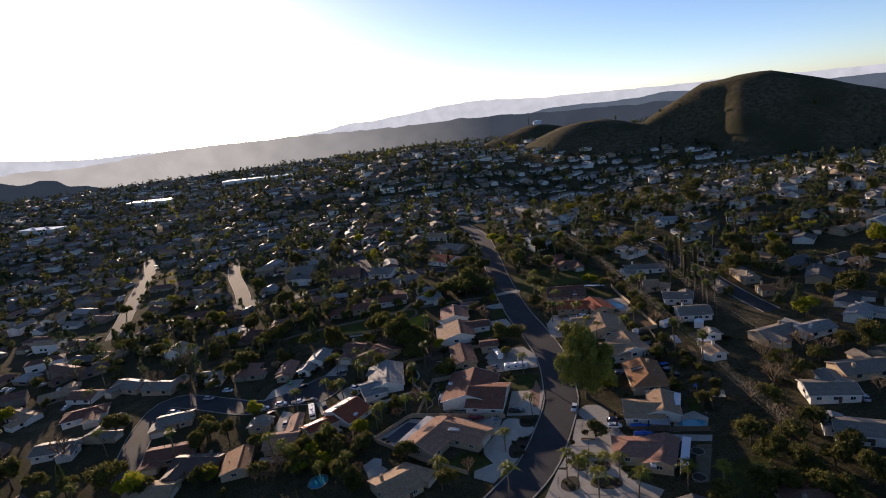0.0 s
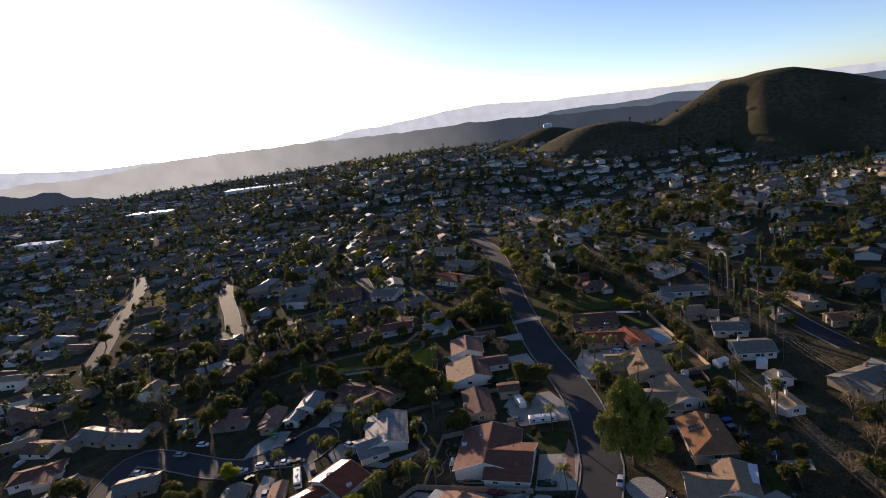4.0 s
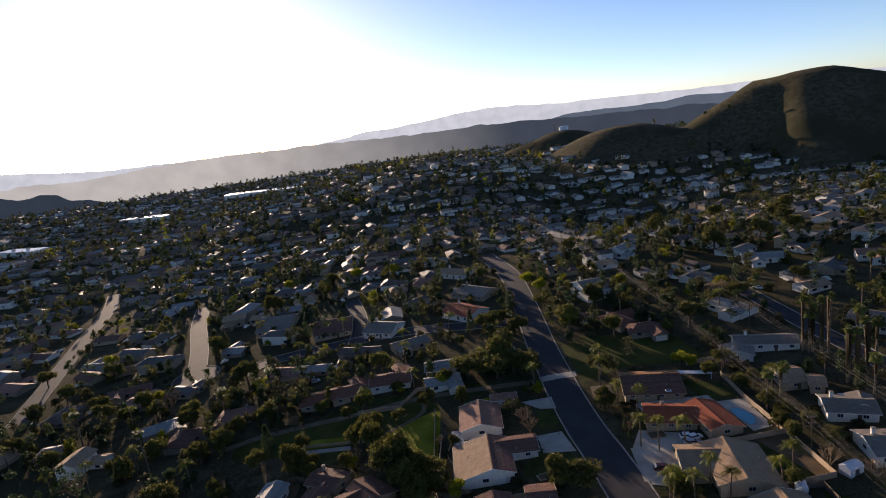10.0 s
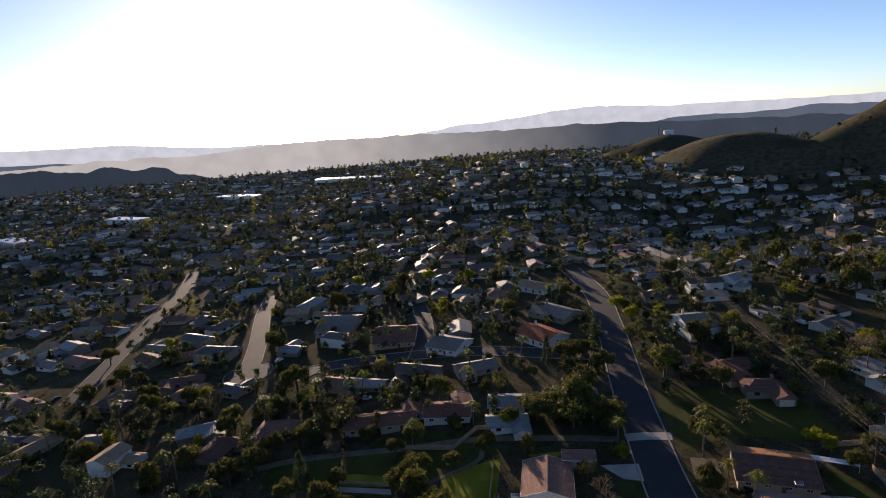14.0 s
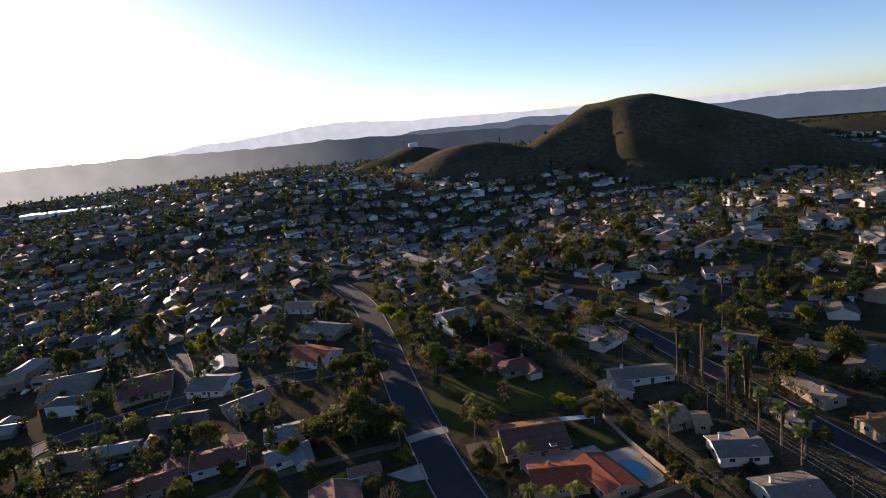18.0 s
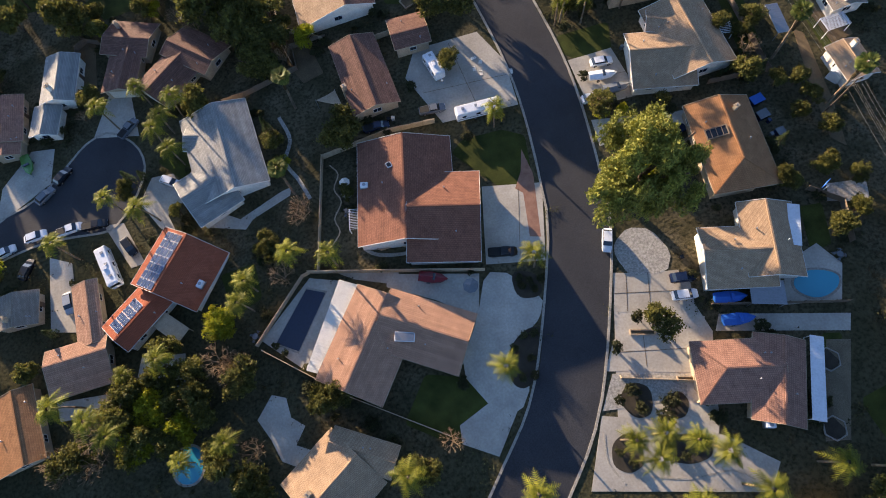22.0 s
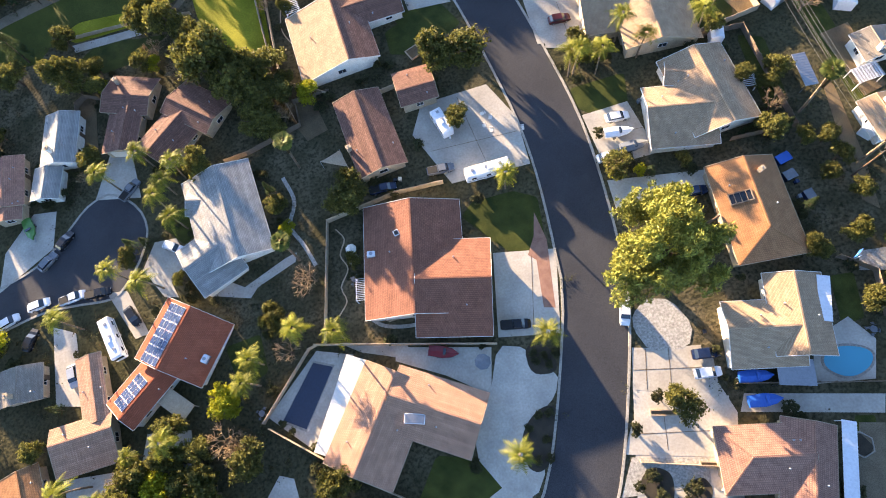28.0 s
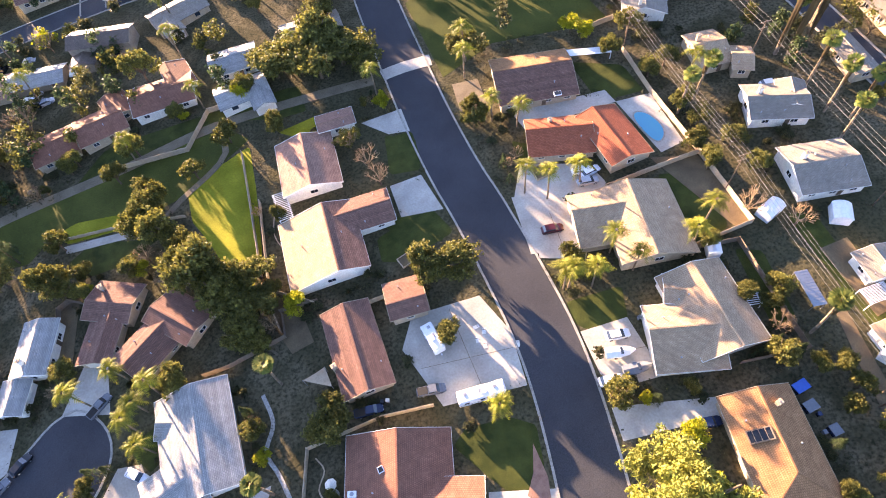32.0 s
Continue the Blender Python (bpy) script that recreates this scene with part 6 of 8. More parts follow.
plant("broadleaf", -67.0, 19.8, 7, 4)
plant("broadleaf", -44.0, 19.5, 7, 4)
plant("broadleaf", -45.3, -0.5, 7, 4)
plant("broadleaf", -106.7, 37.9, 7, 4)
plant("broadleaf", 68.6, -30.2, 7, 4)
plant("broadleaf", 75.8, -27.8, 7, 4)
plant("broadleaf", 84.8, -23.2, 7, 4)
plant("broadleaf", 84.4, 5.9, 7, 4)
plant("broadleaf", 102.9, 18.1, 7, 4)
plant("broadleaf", 114.3, 26.6, 7, 4)
plant("broadleaf", 101.1, 27.3, 7, 4)
plant("broadleaf", 77.8, -36.8, 7, 4)
plant("broadleaf", 51.8, -30.2, 7, 4)
plant("broadleaf", -162.5, 30.2, 7, 4)
plant("broadleaf", -145.7, 22.8, 7, 4)
plant("broadleaf", -138.2, 26.9, 7, 4)
plant("broadleaf", -116.6, 15.3, 7, 4)
plant("bare", 101.4, 21.6, 8, 4.5)
plant("bare", 97.9, 31.9, 8, 4.5)
plant("bare", 113.9, 34.9, 8, 4.5)
plant("bare", 117.6, 28.6, 8, 4.5)
plant("bare", 92.7, 16.7, 8, 4.5)
plant("queen_palm", -75.4, 23.6, 9, 2.8)
plant("queen_palm", -70.4, 19.0, 9, 2.8)
plant("queen_palm", -67.6, 15.1, 9, 2.8)
plant("queen_palm", -18.0, -6.7, 9, 2.8)
plant("queen_palm", 0.6, -14.1, 9, 2.8)
plant("queen_palm", 54.0, -25.8, 9, 2.8)
plant("queen_palm", 33.5, -22.7, 9, 2.8)
plant("queen_palm", 23.2, -22.3, 9, 2.8)
plant("shrub", 34.1, -12.2, 1.5, 1.2)
plant("shrub", 16.4, -12.5, 1.0, 0.9)
plant("shrub", 17.9, -14.8, 1.0, 0.9)
plant("shrub", 24.2, -13.9, 1.0, 0.9)
plant("shrub", 29.9, -15.3, 1.0, 0.9)
plant("shrub", 26.6, -16.1, 1.0, 0.9)
plant("shrub", 5.5, 9.6, 1.0, 0.9)
plant("shrub", 7.7, 11.1, 1.0, 0.9)
plant("shrub", 9.7, 10.9, 1.0, 0.9)
plant("shrub", 7.7, 6.8, 1.0, 0.9)
plant("shrub", 5.1, 4.1, 1.0, 0.9)
plant("shrub", 7.2, 3.9, 1.0, 0.9)
plant("shrub", 10.4, 21.7, 1.0, 0.9)
plant("shrub", 12.2, 20.5, 1.0, 0.9)
plant("shrub", 14.3, 20.3, 1.0, 0.9)
plant("shrub", 12.6, 18.7, 1.0, 0.9)
plant("shrub", 10.4, 20.0, 1.0, 0.9)
plant("shrub", -53.5, 67.7, 1.1, 0.9)
plant("shrub", -50.6, 69.4, 1.1, 0.9)
plant("shrub", -47.9, 66.4, 1.1, 0.9)
plant("shrub", -52.6, 73.0, 1.1, 0.9)
plant("shrub", -37.1, 23.6, 1.1, 0.9)
plant("shrub", -35.8, 21.5, 1.1, 0.9)
plant("shrub", -32.3, 17.7, 1.1, 0.9)
plant("shrub", 38.2, 70.9, 1.1, 0.9)
plant("shrub", 42.0, 72.4, 1.1, 0.9)
plant("shrub", 45.2, 74.2, 1.1, 0.9)
plant("shrub", 48.4, 74.3, 1.1, 0.9)
plant("shrub", 59.9, 25.6, 1.1, 0.9)
plant("conifer", 61.6, 48.3, 3.2, 0.6)
plant("conifer", 63.1, 48.6, 3.2, 0.6)
plant("conifer", 64.6, 49.0, 3.2, 0.6)
plant("conifer", 66.1, 49.3, 3.2, 0.6)
plant("conifer", 67.6, 49.7, 3.2, 0.6)
plant("shrub", 60.5, 23.6, 1.1, 0.9)
plant("shrub", 46.8, 25.7, 1.1, 0.9)
plant("shrub", 49.8, 22.8, 1.1, 0.9)
plant("broadleaf", -174.4, 181.2, 9, 4.6)
plant("broadleaf", -154.1, 167.0, 9, 4.6)
plant("broadleaf", -108.1, 167.7, 9, 4.6)
plant("broadleaf", -44.6, 124.2, 9, 4.6)
plant("broadleaf", -131.4, 124.2, 9, 4.6)
plant("broadleaf", -124.9, 134.6, 9, 4.6)
plant("broadleaf", -105.1, 125.9, 9, 4.6)
plant("broadleaf", -121.9, 159.2, 9, 4.6)
plant("broadleaf", -33.2, 97.8, 9, 4.6)
plant("broadleaf", -138.3, 225.8, 13, 6)
plant("broadleaf", -123.1, 278.7, 13, 6)
plant("broadleaf", 3.7, 161.8, 13, 6)
plant("broadleaf", 121.3, 289.6, 13, 6)
plant("broadleaf", 129.7, 340.0, 13, 6)
plant("broadleaf", 183.6, 277.7, 13, 6)
plant("broadleaf", 178.5, 259.1, 13, 6)
plant("broadleaf", 64.3, 305.3, 13, 6)
plant("broadleaf", 35.6, 183.5, 13, 6)
plant("conifer", -201.9, 160.1, 13, 3.4)
plant("conifer", -136.8, 233.8, 13, 3.4)
plant("conifer", -80.1, 124.1, 13, 3.4)
plant("conifer", 120.1, 297.9, 13, 3.4)
plant("conifer", -115.8, 357.6, 13, 3.4)
plant("yellow", -204.5, 240.9, 8, 4)
plant("yellow", 113.6, 369.5, 8, 4)
plant("yellow", 70.2, 224.2, 8, 4)
plant("yellow", 32.9, 240.5, 8, 4)
plant("yellow", -218.6, 357.8, 8, 4)
plant("yellow", -52.5, 325.2, 8, 4)
plant("yellow", -127.2, 331.0, 8, 4)
plant("yellow", 109.9, 198.7, 8, 4)
plant("bare", 105.6, 169.1, 7, 4.5)
plant("bare", 111.3, 196.1, 7, 4.5)
plant("bare", 102.0, 192.9, 7, 4.5)
plant("queen_palm", 98.7, 178.3, 10, 2.8)
plant("queen_palm", 82.8, 111.4, 10, 2.8)
plant("queen_palm", -77.4, 177.6, 10, 2.8)
plant("queen_palm", -36.0, 178.2, 10, 2.8)
plant("queen_palm", 3.0, 283.1, 10, 2.8)
plant("queen_palm", -2.8, 274.3, 10, 2.8)
plant("queen_palm", 32.3, 276.0, 10, 2.8)
plant("queen_palm", -88.2, 201.2, 10, 2.8)
plant("fan_palm", 165.6, 177.0, 15, 2.0)
plant("fan_palm", 118.5, 116.7, 15, 2.0)
plant("fan_palm", 119.9, 127.0, 15, 2.0)
plant("fan_palm", 159.7, 165.7, 15, 2.0)
plant("fan_palm", 107.8, 133.1, 15, 2.0)
plant("fan_palm", -86.7, 403.6, 15, 2.0)
plant("fan_palm", -76.1, 375.9, 15, 2.0)
plant("fan_palm", -49.3, 248.5, 15, 2.0)
plant("fan_palm", -208.4, 416.4, 15, 2.0)
plant("broadleaf", 70.5, -9.4, 8, 4.4)
plant("broadleaf", 71.2, -17.7, 8, 4.4)
plant("broadleaf", 79.9, -12.3, 8, 4.4)
plant("broadleaf", 88.3, -9.2, 8, 4.4)
plant("broadleaf", 75.5, -23.9, 8, 4.4)
plant("broadleaf", 75.2, -32.8, 8, 4.4)
plant("broadleaf", 89.6, -20.5, 8, 4.4)
plant("broadleaf", 87.6, -31.8, 8, 4.4)
plant("broadleaf", 62.1, -29.4, 8, 4.4)
plant("bare", 81.8, -4.1, 8, 4.5)
plant("bare", 81.2, 9.5, 8, 4.5)
plant("broadleaf", -206.5, 183.9, 9, 4.8)
plant("broadleaf", -204.1, 202.2, 9, 4.8)
plant("broadleaf", -168.7, 173.6, 9, 4.8)
plant("broadleaf", -151.3, 177.4, 9, 4.8)
plant("broadleaf", -119.8, 152.9, 9, 4.8)
plant("broadleaf", -97.5, 140.3, 9, 4.8)
plant("broadleaf", -88.1, 148.1, 9, 4.8)
plant("broadleaf", -190.1, 219.7, 9, 4.8)
plant("broadleaf", -231.3, 227.1, 9, 4.8)
vehicle("car", "white", 28.4, 23.2, -113)
vehicle("car", "white", 41.8, 60.1, -7)
vehicle("boat", "white", 40.5, 56.8, -11)
vehicle("car", "white", 37.1, 52.6, -6)
vehicle("boat", "grey", 42.1, 53.0, -5)
vehicle("pickup", "black", 9.2, 27.4, -14)
vehicle("car", "darkblue", 38.5, 12.3, -11)
vehicle("car", "white", 37.5, 9.2, -10)
vehicle("boat", "blue", 44.3, 6.3, -13)
vehicle("boat", "blue", 44.0, 2.3, -11)
vehicle("trailer", "white", 8.5, 71.0, -78)
vehicle("motorhome", "white", 13.9, 57.8, -2)
vehicle("pickup", "grey", 5.3, 61.8, -6)
vehicle("pickup", "darkblue", -7.0, 61.9, -4)
vehicle("car", "white", -82.4, 62.2, 6)
vehicle("pickup", "white", -75.0, 61.3, 4)
vehicle("pickup", "black", -69.4, 60.4, -5)
vehicle("car", "white", -89.3, 60.8, 15)
vehicle("car", "white", -52.1, 64.7, -37)
vehicle("motorhome", "white", -66.9, 49.5, -76)
vehicle("car", "black", -62.8, 53.1, -66)
vehicle("car", "silver", -76.5, 45.1, -86)
vehicle("car", "black", -84.8, 55.3, 60)
vehicle("pickup", "grey", -59.6, 81.0, 42)
vehicle("car", "black", -75.4, 74.4, 44)
vehicle("car", "grey", -79.6, 71.0, 38)
vehicle("boat", "green", -82.8, 79.7, -75)
vehicle("car", "white", 51.1, 97.5, -9)
vehicle("car", "silver", 51.1, 94.4, -6)
vehicle("car", "maroon", 39.4, 86.0, -7)
vehicle("car", "white", 99.5, 103.5, -9)
vehicle("car", "white", 124.0, 195.3, -66)
vehicle("car", "white", -79.3, 181.0, 63)
vehicle("car", "silver", -76.3, 177.5, 17)
vehicle("car", "white", -111.5, 83.2, -7)
vehicle("car", "silver", -118.3, 78.6, -9)
vehicle("car", "white", -130.5, 71.3, -7)
vehicle("pickup", "darkblue", 48.7, 40.6, -8)
vehicle("boat", "darkred", -5.1, 26.7, -24)
vehicle("car", "silver", 111.5, 2.0, 75)
vehicle("car", "white", 106.0, -21.0, 60)
vehicle("car", "white", 52.6, 96.6, 11)



# pools, patio covers, power line and other garden things
def round_off(points, n=3):
    for _ in range(n):
        points = [q for a, b in zip(points, points[1:] + points[:1]) for q in ((a[0] * 0.75 + b[0] * 0.25, a[1] * 0.75 + b[1] * 0.25), (a[0] * 0.25 + b[0] * 0.75, a[1] * 0.25 + b[1] * 0.75))]
    return points


def grown(points, by):
    cx, cy = sum(p[0] for p in points) / len(points), sum(p[1] for p in points) / len(points)
    return [(x + (x - cx) / math.hypot(x - cx, y - cy) * by, y + (y - cy) / math.hypot(x - cx, y - cy) * by) for x, y in points]


def pool(label, points, cover=False, rounded=True):
    pts = round_off(points) if rounded else points
    root = thing("swimming_pool", pts[0][0], pts[0][1], gz(*pts[0]), 0, label, "pool")
    back = Matrix.Translation((-pts[0][0], -pts[0][1], -gz(*pts[0])))
    part("coping", slab_mesh(grown(pts, 0.45), 0.13, 0.3, KERB, "coping"), None, root, "pale pool coping", back)
    part("water" if not cover else "cover", slab_mesh(pts, 0.15, 0.1, COVER if cover else WATER, "water"), None, root, "dark blue pool cover" if cover else "turquoise pool water", back)
    BUILT.append((pts[0][0], pts[0][1], 3))


def patio_cover(label, x, y, long, wide, turn, tall, material, slats=0):
    root = thing("patio_cover", x, y, gz(x, y), turn, label, "patio cover")
    if slats:
        for i in range(slats):
            part("slat", box(0.09, wide, 0.12), material, root, m=pose(-long / 2 + long * (i + 0.5) / slats, 0, tall))
        for s in (-1, 1):
            part("beam", box(long, 0.12, 0.18), material, root, m=pose(0, s * (wide / 2 - 0.3), tall - 0.18))
    else:
        part("roof_sheet", box(long, wide, 0.12, bevel=0.02), material, root, m=pose(0, 0, tall))
        for i in range(int(long / 0.6)):
            part("rib", box(0.05, wide, 0.035), material, root, m=pose(-long / 2 + 0.3 + 0.6 * i, 0, tall + 0.12))
    for sx in (-1, 1):
        for sy in (-1, 1):
            part("post", box(0.12, 0.12, tall + 0.6), material, root, m=pose(sx * (long / 2 - 0.15), sy * (wide / 2 - 0.15), -0.6))


def quad_cover(label, points, tall, material, slats=0):
    a, b, c = Vector(points[0]), Vector(points[1]), Vector(points[2])
    mid = (a + c) / 2
    u = c - b
    patio_cover(label, mid.x, mid.y, u.length, (b - a).length, math.degrees(math.atan2(u.y, u.x)), tall, material, slats)


pool("oblong pool under a dark blue cover", [(-29.2, 32.6), (-25.7, 30.7), (-33.2, 21.3), (-37.1, 24.1)], cover=True, rounded=False)
pool("kidney-shaped turquoise garden pool with stone surround", [(55.7, 4.3), (57.4, 6.8), (61.2, 6.5), (64.6, 4.4), (63.0, 2.0), (58.8, 1.2)])
pool("turquoise pool behind the red-roofed house", [(67.6, 108.5), (71.4, 107.7), (73.1, 101.0), (69.2, 97.4)])
pool("round blue pool with a pale rim", [(-60.0, 9.2), (-57.0, 11.0), (-54.6, 9.6), (-54.2, 6.6), (-56.4, 3.8), (-60.0, 5.0)])
quad_cover("white slatted pergola in a back garden", [(60.6, 18.7), (62.7, 18.2), (59.3, 10.9)], 2.6, WHITE_METAL)
quad_cover("long white patio cover on the brown-roofed house", [(53.3, -4.1), (55.5, -4.7), (49.1, -17.3)], 2.5, WHITE_METAL)
quad_cover("pale flat patio roof behind the red-tiled house", [(-59.7, 35.0), (-58.4, 38.2), (-53.0, 32.1)], 2.2, WALL["cream"])
quad_cover("grey patio cover beside the pool", [(48.0, 7.7), (53.8, 6.3), (52.4, 2.2)], 2.4, METAL)
quad_cover("white patio cover along the tiled house", [(-22.0, 32.0), (-18.9, 29.1), (-28.6, 14.2)], 2.35, WALL["white"])
quad_cover("pale blue-grey shed roof by the fence", [(76.7, 60.1), (79.2, 59.4), (78.3, 52.1)], 2.1, METAL)
quad_cover("white slatted porch roof on the bungalow", [(84.5, 52.6), (89.7, 53.1), (89.8, 49.8)], 2.4, WHITE_METAL, 14)
quad_cover("white lattice patio cover", [(-17.2, 117.0), (-13.9, 117.8), (-13.2, 109.5)], 2.4, WHITE_METAL, 16)
quad_cover("long white carport roof beside the field", [(60.9, 130.9), (72.1, 129.2), (71.5, 127.0)], 2.3, WHITE_METAL)
quad_cover("small white garden shed roof", [(66.2, 59.8), (69.0, 59.6), (68.4, 56.3)], 1.9, WHITE_METAL, 8)
patio_cover("flat white carport roof beyond the power lines", 91.0, 143.0, 5.5, 4.5, 10, 2.5, WHITE_METAL)


def shed(label, x, y, long, wide, turn, material):
    root = thing("shed", x, y, gz(x, y), turn, label, "shed")
    part("wall", wall_mesh(long, wide, 2.0, 0.0, 0.5, material), None, root)
    part("roof", loft([[(px, -wide / 2 - 0.1, 2.0), (px, -wide / 4, 2.55), (px, 0, 2.7), (px, wide / 4, 2.55), (px, wide / 2 + 0.1, 2.0)] for px in (-long / 2 - 0.1, long / 2 + 0.1)], material, "roof"), None, root)
    part("door", box(1.4, 0.06, 1.8), METAL, root, m=pose(0, -wide / 2 - 0.03, 0))


shed("white arched metal storage shed by the wall", 81.0, 73.8, 4.5, 3.0, 20, WHITE_METAL)
shed("white canvas-covered storage tent", 92.5, 68.2, 4.0, 3.4, 60, WHITE_METAL)
shed("small grey garden shed", 83.0, 41.0, 3.0, 2.4, 30, TRIM)
shed("small white garden shed", 66.5, 70.0, 3.2, 2.4, 70, WHITE_METAL)


def shade_sail(label, x, y):
    root = thing("shade_sail", x, y, gz(x, y), 0, label, "shade sail")
    pts = [(-2.8, 0.4, 3.0), (1.6, 1.9, 2.6), (2.3, -2.4, 2.7)]
    verts, faces = [], []
    for i in range(7):
        for j in range(7 - i):
            a, b = i / 6, j / 6
            p = Vector(pts[0]) * (1 - a - b) + Vector(pts[1]) * a + Vector(pts[2]) * b
            verts.append((p.x, p.y, p.z - 2.2 * a * b - 1.6 * (1 - a - b) * (a + b) * 0.5))
    idx = {}
    n = 0
    for i in range(7):
        for j in range(7 - i):
            idx[i, j] = n
            n += 1
    for i in range(6):
        for j in range(6 - i):
            faces.append((idx[i, j], idx[i + 1, j], idx[i, j + 1]))
            if j < 5 - i:
                faces.append((idx[i + 1, j], idx[i + 1, j + 1], idx[i, j + 1]))
    cloth = part("canvas", raw("canvas", verts, faces, WALL["cream"]), None, root)
    cloth.modifiers.new("thick", "SOLIDIFY").thickness = 0.02
    for p in pts:
        part("pole", tube(0.05, 0.05, p[2] + 0.2), METAL, root, m=pose(p[0], p[1], 0))


shade_sail("pale triangular shade sail over a patio", -14.8, 70.5)


WIRE = plain("aluminium_wire", "77746c", 0.7, 0.0)


def power_pole(x, y, turn, tall=11.5):
    root = thing("power_pole", x, y, gz(x, y), turn, "weathered wooden power pole with crossarms", "pole", "power poles behind the gardens")
    part("pole", tube(0.17, 0.11, tall + 1, pose(0, 0, -1), 9), BARK, root)
    for z, w in ((tall - 0.5, 2.6), (tall - 2.2, 2.0)):
        arm = part("crossarm", box(w, 0.12, 0.14), TIMBER, root, m=pose(0, 0, z))
        for i in range(4):
            part("insulator", tube(0.05, 0.04, 0.2, pose((i - 1.5) * w / 3.4, 0, 0.14), 6), METAL, arm)


def wire(a, b, sag):
    """A hanging wire from a to b."""
    c = bpy.data.curves.new("power_line", "CURVE")
    c.dimensions, c.bevel_depth, c.bevel_resolution = "3D", 0.022, 0
    s = c.splines.new("POLY")
    s.points.add(8)
    for i in range(9):
        t = i / 8
        p = Vector(a).lerp(Vector(b), t)
        s.points[i].co = (p.x, p.y, p.z - sag * 4 * t * (1 - t), 1)
    c.materials.append(WIRE)
    tagged(new("power_line", c), "thin power line hanging between two poles", "wire", "power lines")


def power_line(points, wires):
    points = [Vector(p) for p in points]
    for i, p in enumerate(points):
        d = points[min(i + 1, len(points) - 1)] - points[max(i - 1, 0)]
        power_pole(p.x, p.y, math.degrees(math.atan2(d.y, d.x)) + 90)
    for a, b in zip(points, points[1:]):
        n = Vector((-(b - a).y, (b - a).x)).normalized()
        for off, z in wires:
            p, q = a + n * off, b + n * off
            wire((p.x, p.y, gz(p.x, p.y) + z), (q.x, q.y, gz(q.x, q.y) + z), 0.7)


power_line([(76.0, -14.0), (76.5, 34.0), (76.5, 82.0), (75.5, 128.0), (73.5, 175.0), (71.0, 222.0), (67.0, 275.0), (63.0, 330.0), (58.0, 390.0), (52.0, 450.0)],
           [(-1.1, 11.3), (-0.4, 11.3), (0.4, 11.3), (1.1, 11.3), (-0.8, 9.5), (0.8, 9.5)])
power_line([(100.5, 25.0), (99.8, 68.0), (99.4, 112.0), (99.0, 155.0), (98.0, 200.0)], [(-1.1, 11.3), (0.0, 11.3), (1.1, 11.3), (-0.8, 9.5), (0.8, 9.5)])

# trails of the greenway
for label, points, wide in (("pale dirt trail along the greenway", [(-100.0, 134.0), (-86.6, 138.8), (-52.5, 143.4), (-29.3, 147.4), (-1.5, 146.6), (14.0, 145.3)], 2.4),
                            ("narrow dirt footpath up the bank", [(-46.0, 121.0), (-39.9, 126.9), (-32.3, 131.9), (-27.3, 137.4), (-27.9, 146.5)], 1.3)):
    tagged(new("trail", ribbon(spline(points), wide * 0.65, -wide * 0.65, 0.09, 0.3, TRAIL, "trail")), label, "path", kind="structure")
tagged(new("pavement", ribbon(spline([(16.5, 146.0), (22.5, 146.5), (30.0, 146.0)]), 2.0, -2.0, 0.075, 0.3, CONCRETE, "pavement")), "pale concrete crossing over the street", "paving", kind="structure")

# water tank on its knoll
tank = thing("water_tank", 225, 1076, height(225, 1076) - 0.5, 0, "white cylindrical water tank on a brushy knoll", "tank")
part("shell", tube(9, 9, 7, sides=28), WHITE_METAL, tank)
part("roof", tube(9.2, 1.0, 1.2, pose(0, 0, 7), 28), WHITE_METAL, tank)
part("ladder", box(0.5, 0.15, 7), METAL, tank, m=pose(0, -9.1, 0))
mast = thing("radio_mast", 207, 1076, height(207, 1076) - 0.5, 0, "thin dark radio mast beside the tank", "mast")
part("pole", tube(0.7, 0.4, 17), BARK, mast)
part("antenna", box(2.2, 0.5, 2.4), METAL, mast, m=pose(0, 0, 14))


def hoop(x, y):
    root = thing("basketball_hoop", x, y, gz(x, y), 30, "white basketball hoop with a blue backboard", "hoop")
    part("pole", tube(0.07, 0.06, 3.2), WHITE_METAL, root)
    part("backboard", box(1.8, 0.06, 1.1, bevel=0.02), TARP, root, m=pose(0, 0.6, 2.7))
    part("arm", box(0.08, 0.7, 0.08), WHITE_METAL, root, m=pose(0, 0.3, 3.0))
    part("base", box(1.2, 0.9, 0.25, bevel=0.05), RUBBER, root)


hoop(68.6, 19.5)


def planter(label, x, y, long, wide, turn):
    root = thing("planter", x, y, gz(x, y), turn, label, "planter")
    for s in (-1, 1):
        part("side", box(long, 0.2, 0.4), BLOCK, root, m=pose(0, s * wide / 2, 0))
        part("end", box(0.2, wide - 0.2, 0.4), BLOCK, root, m=pose(s * (long / 2 - 0.1), 0, 0))
    part("soil", box(long - 0.4, wide - 0.2, 0.3), EARTH, root)


planter("square block planter on the front lawn", 8.0, 90.5, 3.0, 2.6, 20)
planter("low block planter by the white gravel", 35.5, -5.8, 11.0, 0.8, -18)
planter("low block planter by the drive", 28.0, 5.2, 4.5, 0.8, -18)
planter("raised block planter in a front yard", 43.5, 101.0, 5.0, 3.5, 5)


def fountain(x, y):
    root = thing("garden_fountain", x, y, gz(x, y), 0, "pale stone garden fountain on a round base", "fountain")
    part("basin", tube(1.1, 1.2, 0.4, sides=20), KERB, root)
    part("bowl", tube(0.3, 0.6, 0.25, pose(0, 0, 0.9), 16), KERB, root)
    part("column", tube(0.18, 0.14, 0.9, sides=10), KERB, root)


